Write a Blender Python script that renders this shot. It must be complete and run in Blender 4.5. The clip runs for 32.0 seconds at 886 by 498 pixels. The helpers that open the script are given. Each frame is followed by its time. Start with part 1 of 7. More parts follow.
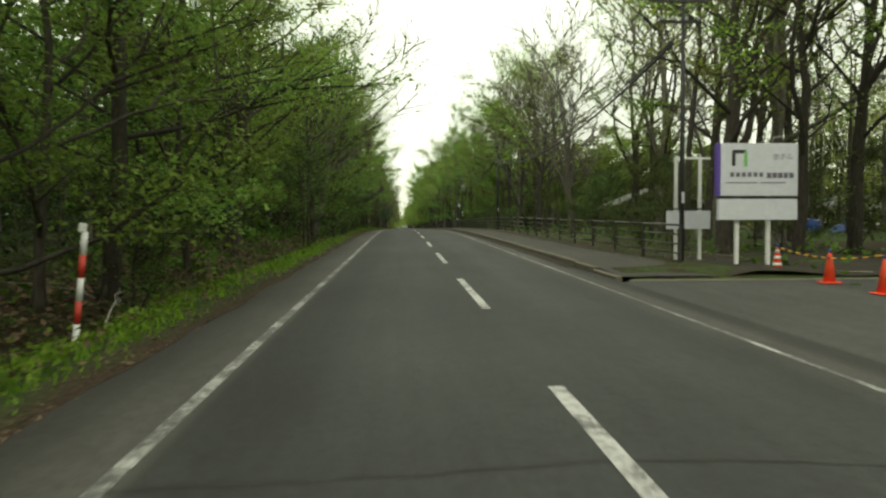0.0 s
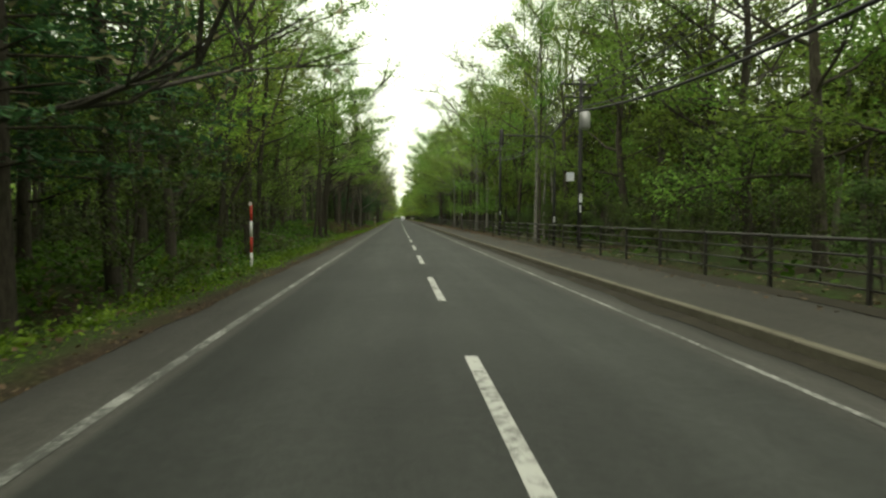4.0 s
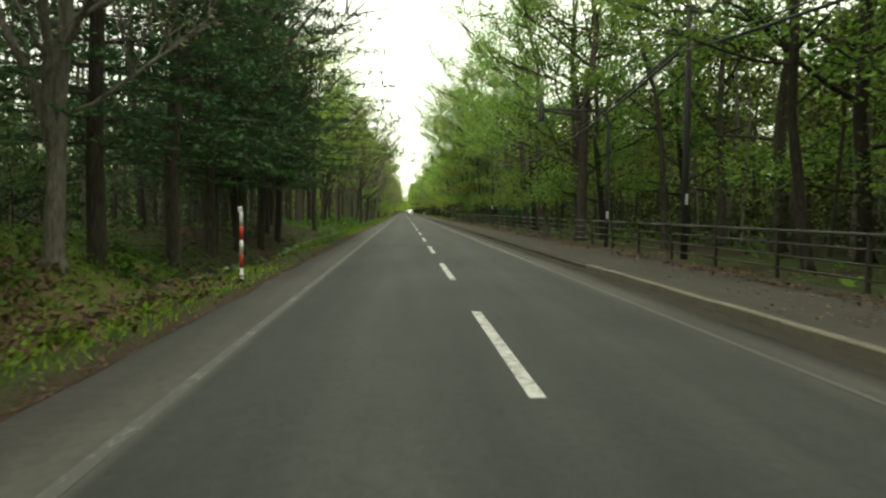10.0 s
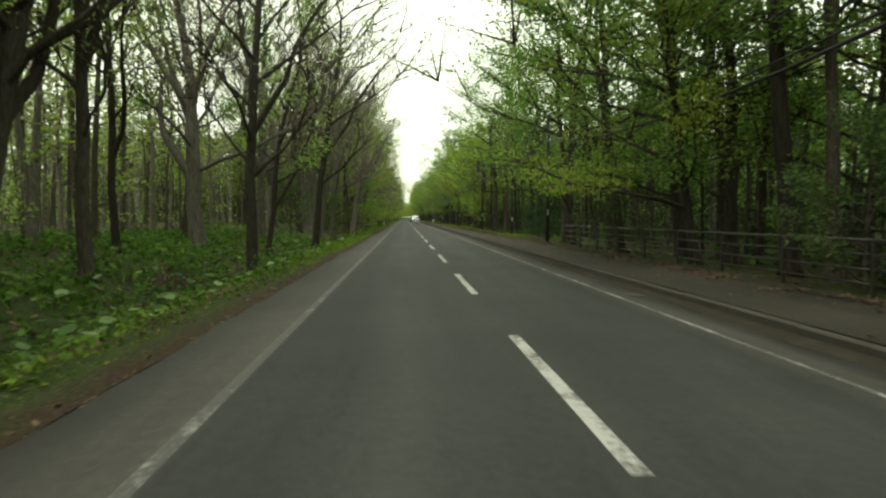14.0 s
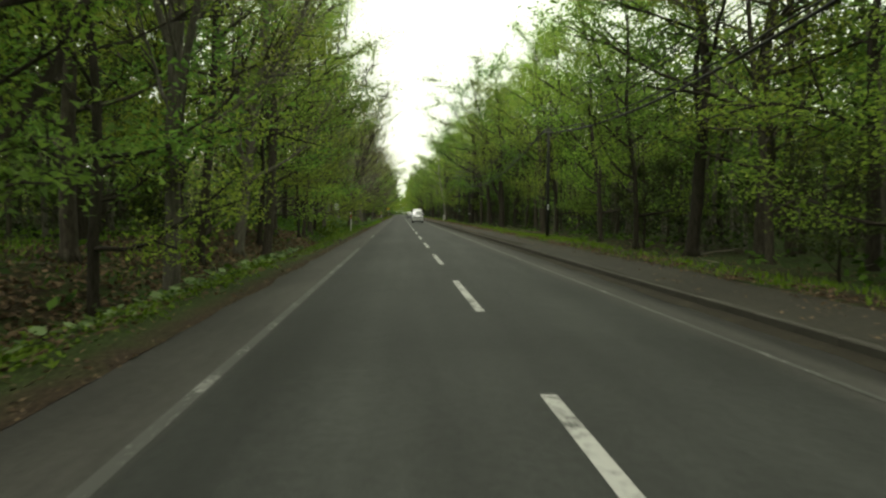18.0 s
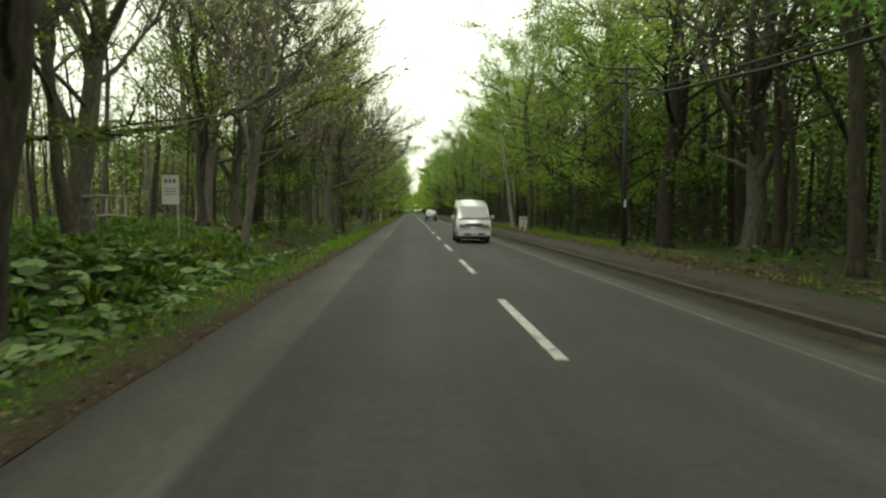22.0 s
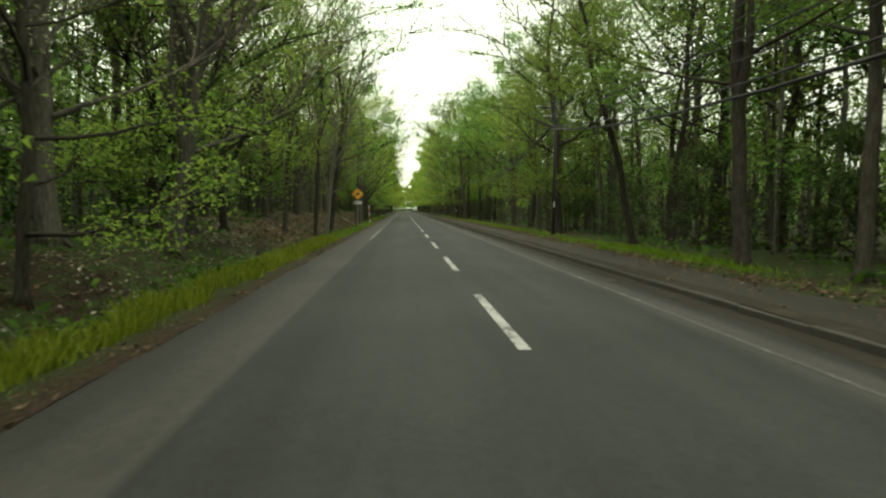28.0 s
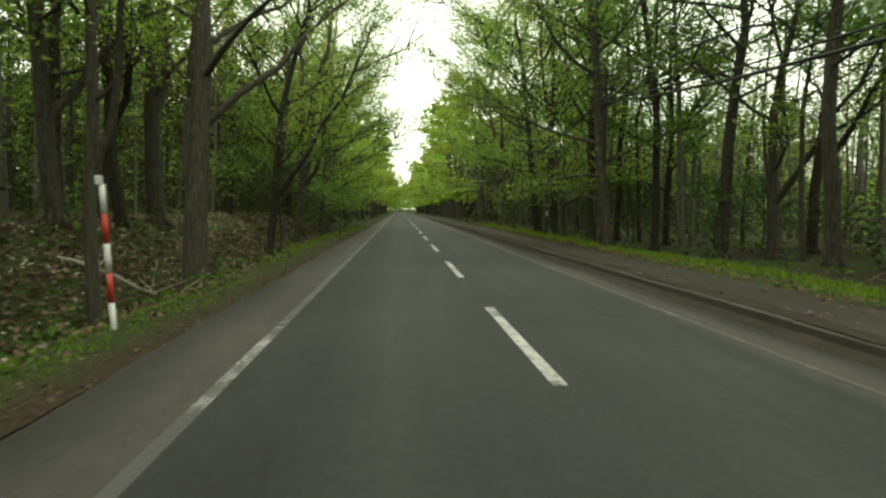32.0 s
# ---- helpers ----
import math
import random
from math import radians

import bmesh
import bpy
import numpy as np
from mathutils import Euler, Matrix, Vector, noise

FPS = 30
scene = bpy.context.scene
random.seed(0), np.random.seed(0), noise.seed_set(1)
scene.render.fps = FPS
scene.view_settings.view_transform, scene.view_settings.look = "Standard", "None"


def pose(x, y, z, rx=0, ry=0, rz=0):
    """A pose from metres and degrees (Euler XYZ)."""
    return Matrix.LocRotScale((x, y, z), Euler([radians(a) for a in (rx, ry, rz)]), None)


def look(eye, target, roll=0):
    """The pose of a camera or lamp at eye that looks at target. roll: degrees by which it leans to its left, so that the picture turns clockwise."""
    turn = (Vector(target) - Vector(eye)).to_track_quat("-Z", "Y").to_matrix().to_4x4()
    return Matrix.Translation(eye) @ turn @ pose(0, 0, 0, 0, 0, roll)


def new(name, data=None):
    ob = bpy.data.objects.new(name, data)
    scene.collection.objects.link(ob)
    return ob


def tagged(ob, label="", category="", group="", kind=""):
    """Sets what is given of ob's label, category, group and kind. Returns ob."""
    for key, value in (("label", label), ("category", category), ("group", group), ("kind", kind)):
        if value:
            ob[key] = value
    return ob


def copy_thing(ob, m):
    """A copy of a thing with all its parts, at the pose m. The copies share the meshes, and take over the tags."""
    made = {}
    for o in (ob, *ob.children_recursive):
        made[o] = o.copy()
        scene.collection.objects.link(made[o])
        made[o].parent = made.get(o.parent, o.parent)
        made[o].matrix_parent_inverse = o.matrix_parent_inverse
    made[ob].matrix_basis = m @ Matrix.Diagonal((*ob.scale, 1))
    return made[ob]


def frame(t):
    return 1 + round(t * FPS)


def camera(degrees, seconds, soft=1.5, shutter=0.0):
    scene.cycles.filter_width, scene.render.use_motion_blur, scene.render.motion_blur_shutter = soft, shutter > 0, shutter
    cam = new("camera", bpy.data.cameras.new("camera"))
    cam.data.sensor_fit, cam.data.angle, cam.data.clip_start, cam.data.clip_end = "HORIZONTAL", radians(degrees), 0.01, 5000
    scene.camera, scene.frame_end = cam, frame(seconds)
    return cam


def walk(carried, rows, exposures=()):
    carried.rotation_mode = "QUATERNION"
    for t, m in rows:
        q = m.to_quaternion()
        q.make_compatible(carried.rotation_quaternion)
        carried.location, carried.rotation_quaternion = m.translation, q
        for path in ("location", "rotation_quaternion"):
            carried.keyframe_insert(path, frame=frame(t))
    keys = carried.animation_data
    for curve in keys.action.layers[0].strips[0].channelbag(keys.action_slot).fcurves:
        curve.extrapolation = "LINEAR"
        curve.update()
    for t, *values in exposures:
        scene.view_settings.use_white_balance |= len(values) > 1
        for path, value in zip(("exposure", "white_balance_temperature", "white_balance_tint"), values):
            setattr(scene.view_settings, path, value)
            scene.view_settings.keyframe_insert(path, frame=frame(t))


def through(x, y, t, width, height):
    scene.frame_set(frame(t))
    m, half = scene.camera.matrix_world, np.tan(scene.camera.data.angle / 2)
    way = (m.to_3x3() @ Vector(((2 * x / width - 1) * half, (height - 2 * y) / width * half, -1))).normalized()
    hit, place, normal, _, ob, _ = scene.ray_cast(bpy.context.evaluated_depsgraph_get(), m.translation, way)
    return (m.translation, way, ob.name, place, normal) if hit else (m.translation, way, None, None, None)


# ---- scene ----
# ---------------------------------------------------------------- camera: a car at about 65 km/h
cam = camera(66.3, 32.0, soft=2.4, shutter=0.12)
PATH = [
    (0.0, pose(-1.402, 0.55, 0.169, 88.22, 0.21, -3.58)),
    (0.5, pose(-1.306, 10.0, 0.392, 88.3, 0.21, -3.81)),
    (1.0, pose(-1.220, 18.85, 0.599, 88.15, 0.21, -3.66)),
    (1.5, pose(-1.125, 27.4, 0.8, 87.84, 0.21, -3.58)),
    (2.0, pose(-1.040, 35.6, 0.993, 87.76, 0.21, -3.5)),
    (2.5, pose(-0.905, 44.4, 1.194, 87.46, 0.21, -3.5)),
    (4.5, pose(-0.814, 78.0, 1.586, 87.25, -0.23, -3.78)),
    (5.0, pose(-0.826, 87.6, 1.59, 87.05, -0.23, -3.39)),
    (5.5, pose(-0.899, 96.1, 1.59, 86.97, -0.23, -2.92)),
    (6.0, pose(-0.971, 104.2, 1.59, 86.74, -0.23, -2.69)),
    (6.5, pose(-1.058, 113.0, 1.59, 87.13, -0.23, -2.61)),
    (7.0, pose(-1.124, 122.0, 1.59, 86.66, -0.23, -3.16)),
    (7.5, pose(-1.19, 130.9, 1.59, 86.89, -0.23, -3.39)),
    (8.0, pose(-1.144, 140.2, 1.59, 86.97, -0.23, -3.7)),
    (8.5, pose(-1.097, 149.3, 1.59, 86.82, -0.23, -3.7)),
    (9.0, pose(-1.051, 158.2, 1.59, 86.51, -0.23, -3.62)),
    (9.5, pose(-1.099, 167.1, 1.59, 86.66, -0.23, -3.31)),
    (10.0, pose(-1.147, 175.95, 1.59, 86.82, -0.23, -3.31)),
    (10.5, pose(-1.195, 184.7, 1.59, 86.66, -0.23, -3.0)),
    (11.0, pose(-1.243, 193.4, 1.59, 86.89, -0.23, -2.85)),
    (11.5, pose(-1.294, 202.3, 1.59, 86.97, -0.23, -2.92)),
    (12.0, pose(-1.345, 211.25, 1.59, 86.97, -0.23, -3.16)),
    (12.5, pose(-1.396, 220.4, 1.59, 87.2, -0.23, -3.47)),
    (13.0, pose(-1.417, 229.7, 1.59, 87.13, -0.23, -3.55)),
    (13.5, pose(-1.444, 238.4, 1.59, 87.13, -0.23, -3.47)),
    (14.0, pose(-1.471, 247.55, 1.59, 87.36, -0.23, -3.24)),
    (14.5, pose(-1.489, 257.0, 1.59, 87.28, -0.23, -3.08)),
    (16.5, pose(-1.561, 293.7, 1.59, 86.95, -0.3, -3.95)),
    (17.0, pose(-1.438, 302.95, 1.59, 86.87, -0.3, -3.88)),
    (17.5, pose(-1.365, 311.8, 1.59, 87.18, -0.3, -3.8)),
    (18.0, pose(-1.302, 320.8, 1.59, 86.95, -0.3, -3.64)),
    (18.5, pose(-1.349, 330.0, 1.59, 86.95, -0.3, -3.41)),
    (19.0, pose(-1.376, 339.4, 1.59, 86.95, -0.3, -3.18)),
    (19.5, pose(-1.442, 348.1, 1.59, 87.1, -0.3, -2.95)),
    (20.0, pose(-1.489, 357.2, 1.59, 86.87, -0.3, -2.79)),
    (20.5, pose(-1.523, 366.6, 1.59, 87.1, -0.3, -2.79)),
    (21.0, pose(-1.597, 376.0, 1.59, 87.18, -0.3, -2.71)),
    (21.5, pose(-1.591, 385.2, 1.59, 87.03, -0.3, -2.71)),
    (22.0, pose(-1.625, 394.5, 1.59, 86.79, -0.3, -2.71)),
    (22.5, pose(-1.593, 403.5, 1.59, 87.03, -0.3, -2.87)),
    (23.0, pose(-1.561, 412.5, 1.59, 86.79, -0.3, -2.87)),
    (23.5, pose(-1.529, 421.2, 1.59, 86.79, -0.3, -3.02)),
    (24.0, pose(-1.497, 430.8, 1.59, 86.87, -0.3, -3.18)),
    (24.5, pose(-1.49, 439.4, 1.59, 87.1, -0.3, -3.26)),
    (25.0, pose(-1.454, 448.35, 1.59, 87.26, -0.3, -2.71)),
    (25.5, pose(-1.478, 457.2, 1.59, 87.49, -0.3, -2.48)),
    (27.5, pose(-1.439, 494.5, 1.59, 86.74, -0.85, -3.5)),
    (28.0, pose(-1.409, 504.0, 1.59, 86.66, -0.85, -3.35)),
    (28.5, pose(-1.379, 512.6, 1.59, 86.66, -0.85, -3.35)),
    (29.0, pose(-1.389, 521.1, 1.59, 86.81, -0.85, -3.43)),
    (29.5, pose(-1.392, 530.4, 1.59, 86.74, -0.85, -3.35)),
    (30.0, pose(-1.436, 539.8, 1.59, 86.74, -0.85, -3.5)),
    (30.5, pose(-1.479, 548.9, 1.59, 86.81, -0.85, -3.5)),
    (31.0, pose(-1.463, 557.7, 1.59, 86.74, -0.85, -3.43)),
    (31.5, pose(-1.487, 566.4, 1.59, 86.74, -0.85, -3.5)),
    (32.0, pose(-1.491, 575.55, 1.59, 86.74, -0.85, -3.66)),
]
walk(cam, PATH, exposures=((0, -0.55), (2, -0.78), (5, -0.18), (6, -0.65), (7, -0.20), (8, -0.17), (9, 0.27), (10, 0.10), (11, 0.40), (12, -0.06), (13, -0.55), (14, -0.28), (17, -0.58), (19, -0.46), (20, -0.46), (21, -0.40), (22, -0.35), (23, -0.60), (24, -0.25), (25, -0.83), (28, -0.28), (29, 0.00), (30, -0.68), (31, -0.33), (32, -0.20)))
# ---------------------------------------------------------------- light
world = bpy.data.worlds.new("overcast_sky")
scene.world = world
world.use_nodes = True
wn, wl = world.node_tree.nodes, world.node_tree.links
wn.clear()
sky = wn.new("ShaderNodeTexSky")
sky.sky_type = "NISHITA"
sky.sun_disc = False
sky.sun_elevation = radians(52)
sky.sun_rotation = radians(200)
sky.air_density, sky.dust_density = 1.0, 4.0
sky_bg = wn.new("ShaderNodeBackground")
sky_bg.inputs["Strength"].default_value = 0.05
wl.new(sky.outputs["Color"], sky_bg.inputs["Color"])
cloud_bg = wn.new("ShaderNodeBackground")          # even cloud cover
cloud_bg.inputs["Color"].default_value = (0.965, 1.0, 0.77, 1)
sky_dir = wn.new("ShaderNodeTexCoord")               # the zenith of a clouded sky is the brighter part
sky_sep = wn.new("ShaderNodeSeparateXYZ")
wl.new(sky_dir.outputs["Generated"], sky_sep.inputs[0])
sky_up = wn.new("ShaderNodeMapRange")
sky_up.inputs["To Min"].default_value, sky_up.inputs["To Max"].default_value = 1.95, 2.5
wl.new(sky_sep.outputs["Z"], sky_up.inputs["Value"])
wl.new(sky_up.outputs[0], cloud_bg.inputs["Strength"])
sky_add = wn.new("ShaderNodeAddShader")
wl.new(sky_bg.outputs[0], sky_add.inputs[0])
wl.new(cloud_bg.outputs[0], sky_add.inputs[1])
world_out = wn.new("ShaderNodeOutputWorld")
wl.new(sky_add.outputs[0], world_out.inputs["Surface"])

sun = new("sun", bpy.data.lights.new("sun", "SUN"))
sun.data.energy = 1.3
sun.data.angle = radians(25)
sun.data.color = (1.0, 0.96, 0.9)
sun.matrix_world = look((0, 0, 60), (10, 22, -20))

# ---------------------------------------------------------------- shape of the land
CREST_A, CREST_B, GRADE = 40.0, 82.0, 0.0235


def road_z(y):
    """Height of the road's crown: a rise at the start, level after the crest."""
    if y > CREST_B:
        return 0.0
    if y > CREST_A:
        return -GRADE * (CREST_B - y) ** 2 / (2 * (CREST_B - CREST_A))
    return -GRADE * (CREST_B - CREST_A) / 2 - GRADE * (CREST_A - max(y, -60))


def blend(x, pts):
    """Piecewise straight line through (x, value) pairs."""
    if x <= pts[0][0]:
        return pts[0][1]
    for (a, va), (b, vb) in zip(pts, pts[1:]):
        if x <= b:
            return va + (vb - va) * (x - a) / (b - a)
    return pts[-1][1]


KERB_X = 3.84
APRON_END = 16.4


def kerb_x(y):
    """Front of the kerb; the road widens a little along the way."""
    return blend(y, [(20, KERB_X), (150, 3.94), (300, 4.10)])


def fence_x(y):
    return blend(y, [(20, 6.62), (100, 6.95), (200, 7.2)])


def bank(y):
    """Rise of the forest floor behind the left ditch."""
    return blend(y, [(0, 0.0), (90, 0.2), (130, 0.5), (155, 0.95), (195, 0.9), (235, 0.55), (300, 0.6), (355, 0.6), (388, 0.95), (428, 1.0), (455, 0.7), (540, 0.7), (565, 1.15), (620, 1.3), (760, 0.5)])


def land_z(x, y):
    n = noise.noise(Vector((x * 0.13, y * 0.13, 3.1)))
    n2 = noise.noise(Vector((x * 0.55, y * 0.55, 8.7)))
    base = road_z(y)
    if x < -4.3:
        prof = blend(-x, [(4.3, -0.10), (4.9, -0.13), (5.6, -0.12), (6.1, -0.32), (6.9, -0.92), (7.7, -0.84), (9.0, -0.32), (14.0, -0.15), (40, 0.1)])
        rough = blend(-x, [(4.6, 0.0), (6.0, 0.05), (9.0, 0.22), (30, 0.5)])
        lift = bank(y) * blend(-x, [(7.2, 0.0), (12.0, 1.0)])
        return base + prof + lift + rough * n + 0.25 * rough * n2
    if x > 4.2:
        if y < APRON_END + 0.5:
            return base - 0.12 + blend(x, [(14, 0.0), (24, 0.3)]) + blend(x, [(12, 0.0), (30, 0.4)]) * n
        prof = blend(x, [(4.2, 0.06), (6.9, 0.10), (8.0, 0.06), (10, -0.05), (40, 0.1)])
        rough = blend(x, [(6.6, 0.01), (9.0, 0.14), (30, 0.5)])
        return base + prof + rough * n + 0.25 * rough * n2
    return base - 0.35


# ---------------------------------------------------------------- materials
def material(name, rough=0.8, metal=0.0):
    m = bpy.data.materials.new(name)
    m.use_nodes = True
    nodes, links = m.node_tree.nodes, m.node_tree.links
    b = nodes["Principled BSDF"]
    b.inputs["Roughness"].default_value = rough
    b.inputs["Metallic"].default_value = metal
    if rough >= 0.8:                                        # rough, porous surfaces hardly shine
        b.inputs["Specular IOR Level"].default_value = 0.15
    return m, nodes, links, b


def coords(nodes, links, scale=(1, 1, 1), world_space=False):
    mp = nodes.new("ShaderNodeMapping")
    mp.inputs["Scale"].default_value = scale
    if world_space:
        g = nodes.new("ShaderNodeNewGeometry")
        links.new(g.outputs["Position"], mp.inputs["Vector"])
    else:
        t = nodes.new("ShaderNodeTexCoord")
        links.new(t.outputs["Object"], mp.inputs["Vector"])
    return mp.outputs["Vector"]


def noise_tex(nodes, links, vec, scale, detail=6.0, rough=0.6):
    n = nodes.new("ShaderNodeTexNoise")
    n.inputs["Scale"].default_value = scale
    n.inputs["Detail"].default_value = detail
    n.inputs["Roughness"].default_value = rough
    links.new(vec, n.inputs["Vector"])
    return n.outputs["Fac"]


def ramp(nodes, links, fac, stops):
    r = nodes.new("ShaderNodeValToRGB")
    while len(r.color_ramp.elements) < len(stops):
        r.color_ramp.elements.new(0.5)
    for e, (p, c) in zip(r.color_ramp.elements, stops):
        e.position, e.color = p, (c, c, c, 1) if isinstance(c, float) else (*c, 1)
    links.new(fac, r.inputs["Fac"])
    return r.outputs["Color"]


def mix(nodes, links, fac, a, b, mode="MIX"):
    m = nodes.new("ShaderNodeMix")
    m.data_type, m.blend_type = "RGBA", mode
    for sock, v in ((m.inputs["Factor"], fac), (m.inputs[6], a), (m.inputs[7], b)):
        if isinstance(v, (int, float)):
            sock.default_value = v
        elif isinstance(v, tuple):
            sock.default_value = (*v, 1)
        else:
            links.new(v, sock)
    return m.outputs[2]


def bump(nodes, links, b, height, strength=0.4, dist=0.02):
    n = nodes.new("ShaderNodeBump")
    n.inputs["Strength"].default_value = strength
    n.inputs["Distance"].default_value = dist
    links.new(height, n.inputs["Height"])
    links.new(n.outputs["Normal"], b.inputs["Normal"])


def plain(name, colour, rough=0.6, metal=0.0, vary=0.18, scale=6.0, dirt=(0.12, 0.10, 0.07), dirt_amount=0.25):
    """A painted or raw surface with fine grain and patches of dirt."""
    m, nodes, links, b = material(name, rough, metal)
    v = coords(nodes, links)
    f1 = noise_tex(nodes, links, v, scale * 6)
    f2 = noise_tex(nodes, links, v, scale * 0.5, 8)
    lo = tuple(c * (1 - vary) for c in colour)
    hi = tuple(min(1, c * (1 + vary)) for c in colour)
    c = mix(nodes, links, f1, lo, hi)
    spots = ramp(nodes, links, f2, [(0.52, 0.0), (0.75, dirt_amount)])
    c = mix(nodes, links, spots, c, dirt)
    links.new(c, b.inputs["Base Color"])
    bump(nodes, links, b, f1, 0.15, 0.005)
    return m


def asphalt_material(name, lane, shoulder, lines):
    m, nodes, links, b = material(name, 0.76)
    b.inputs["Specular IOR Level"].default_value = 0.24
    v = coords(nodes, links, world_space=True)
    grain = noise_tex(nodes, links, v, 60, 3, 0.7)
    speck = noise_tex(nodes, links, v, 9, 8, 0.7)
    long_v = coords(nodes, links, (1.0, 0.06, 1.0), True)
    streak = noise_tex(nodes, links, long_v, 1.6, 6)
    patch = noise_tex(nodes, links, v, 0.22, 6)
    if lines:
        sep = nodes.new("ShaderNodeSeparateXYZ")
        links.new(v, sep.inputs[0])
        wob = nodes.new("ShaderNodeMath")
        wob.operation = "MULTIPLY_ADD"
        wob.inputs[1].default_value = 0.18
        links.new(speck, wob.inputs[0])
        links.new(sep.outputs["X"], wob.inputs[2])
        mr = nodes.new("ShaderNodeMapRange")
        mr.inputs["From Min"].default_value = -5.0
        mr.inputs["From Max"].default_value = 5.0
        links.new(wob.outputs[0], mr.inputs["Value"])
        # dusty shoulders, polished wheel tracks
        d, s = lane, shoulder
        k = tuple(c * 1.25 for c in d)
        x = lambda q: (q + 5.09) / 10
        base = ramp(nodes, links, mr.outputs[0], [(x(-4.6), tuple(c * 0.4 for c in s)), (x(-4.05), tuple(c * 0.68 for c in s)), (x(-3.55), s), (x(-3.12), tuple(c * 1.12 for c in s)), (x(-3.03), tuple(c * 0.9 for c in d)), (x(-2.5), tuple(c * 0.86 for c in d)),
                                                   (x(-1.6), k), (x(-0.6), d), (x(0.4), d), (x(1.4), k), (x(2.6), d), (x(3.0), s), (x(3.3), s), (x(3.6), tuple(c * 0.45 for c in s))])
    else:
        base = mix(nodes, links, speck, lane, shoulder)
    c = mix(nodes, links, 1.0, base, ramp(nodes, links, grain, [(0.32, 0.62), (0.68, 1.0)]), "MULTIPLY")
    c = mix(nodes, links, 1.0, c, ramp(nodes, links, speck, [(0.34, 0.7), (0.62, 1.0)]), "MULTIPLY")
    c = mix(nodes, links, 1.0, c, ramp(nodes, links, streak, [(0.32, 0.68), (0.68, 1.0)]), "MULTIPLY")
    c = mix(nodes, links, 1.0, c, ramp(nodes, links, patch, [(0.35, 0.7), (0.65, 1.0)]), "MULTIPLY")
    links.new(c, b.inputs["Base Color"])
    bump(nodes, links, b, grain, 0.5, 0.01)
    return m


def paint_material(name, wear, flake=14):
    """White road paint, worn through to the asphalt in flakes."""
    m, nodes, links, b = material(name, 0.7)
    v = coords(nodes, links, world_space=True)
    f = noise_tex(nodes, links, v, flake, 8, 0.75)
    g = noise_tex(nodes, links, v, 0.9, 6, 0.65)
    h = nodes.new("ShaderNodeMath")
    h.operation = "MULTIPLY_ADD"
    h.inputs[1].default_value = 0.7
    links.new(g, h.inputs[0])
    links.new(f, h.inputs[2])
    w = ramp(nodes, links, h.outputs[0], [(wear - 0.09, 0.0), (wear + 0.11, 1.0)])
    white = mix(nodes, links, f, (0.27, 0.27, 0.25), (0.5, 0.5, 0.47))
    links.new(mix(nodes, links, w, white, (0.053, 0.054, 0.048)), b.inputs["Base Color"])
    bump(nodes, links, b, f, 0.3, 0.004)
    return m


def ground_material():
    m, nodes, links, b = material("forest_floor", 0.95)
    v = coords(nodes, links, world_space=True)
    fine = noise_tex(nodes, links, v, 14, 8, 0.7)
    mid = noise_tex(nodes, links, v, 1.7, 8, 0.65)
    big = noise_tex(nodes, links, v, 0.12, 5)
    litter = ramp(nodes, links, fine, [(0.32, (0.008, 0.006, 0.004)), (0.5, (0.03, 0.021, 0.012)), (0.62, (0.06, 0.042, 0.023)), (0.76, (0.14, 0.105, 0.06))])
    green = ramp(nodes, links, fine, [(0.3, (0.012, 0.025, 0.006)), (0.55, (0.04, 0.085, 0.015)), (0.75, (0.09, 0.17, 0.03))])
    both = nodes.new("ShaderNodeMath")
    both.operation = "MULTIPLY_ADD"
    both.inputs[1].default_value = 0.8
    links.new(big, both.inputs[0])
    links.new(mid, both.inputs[2])
    f = ramp(nodes, links, both.outputs[0], [(0.8, 0.0), (1.0, 0.75)])
    links.new(mix(nodes, links, f, litter, green), b.inputs["Base Color"])
    bump(nodes, links, b, fine, 0.8, 0.06)
    return m


def verge_material():
    m, nodes, links, b = material("verge_soil_and_grass", 0.95)
    v = coords(nodes, links, world_space=True)
    fine = noise_tex(nodes, links, v, 18, 8, 0.7)
    mid = noise_tex(nodes, links, v, 1.1, 8, 0.65)
    sep = nodes.new("ShaderNodeSeparateXYZ")
    links.new(v, sep.inputs[0])
    soil = ramp(nodes, links, fine, [(0.34, (0.010, 0.007, 0.005)), (0.5, (0.036, 0.025, 0.016)), (0.64, (0.076, 0.052, 0.032)), (0.74, (0.18, 0.135, 0.08))])
    green = ramp(nodes, links, fine, [(0.34, (0.010, 0.014, 0.005)), (0.52, (0.032, 0.05, 0.012)), (0.64, (0.07, 0.085, 0.026)), (0.74, (0.15, 0.13, 0.06))])
    wob = nodes.new("ShaderNodeMath")
    wob.operation = "MULTIPLY_ADD"
    wob.inputs[1].default_value = 1.3
    links.new(mid, wob.inputs[0])
    links.new(sep.outputs["X"], wob.inputs[2])
    mr = nodes.new("ShaderNodeMapRange")
    mr.inputs["From Min"].default_value = -3.75
    mr.inputs["From Max"].default_value = -4.4
    links.new(wob.outputs[0], mr.inputs["Value"])
    links.new(mix(nodes, links, mr.outputs[0], soil, green), b.inputs["Base Color"])
    bump(nodes, links, b, fine, 0.8, 0.04)
    return m


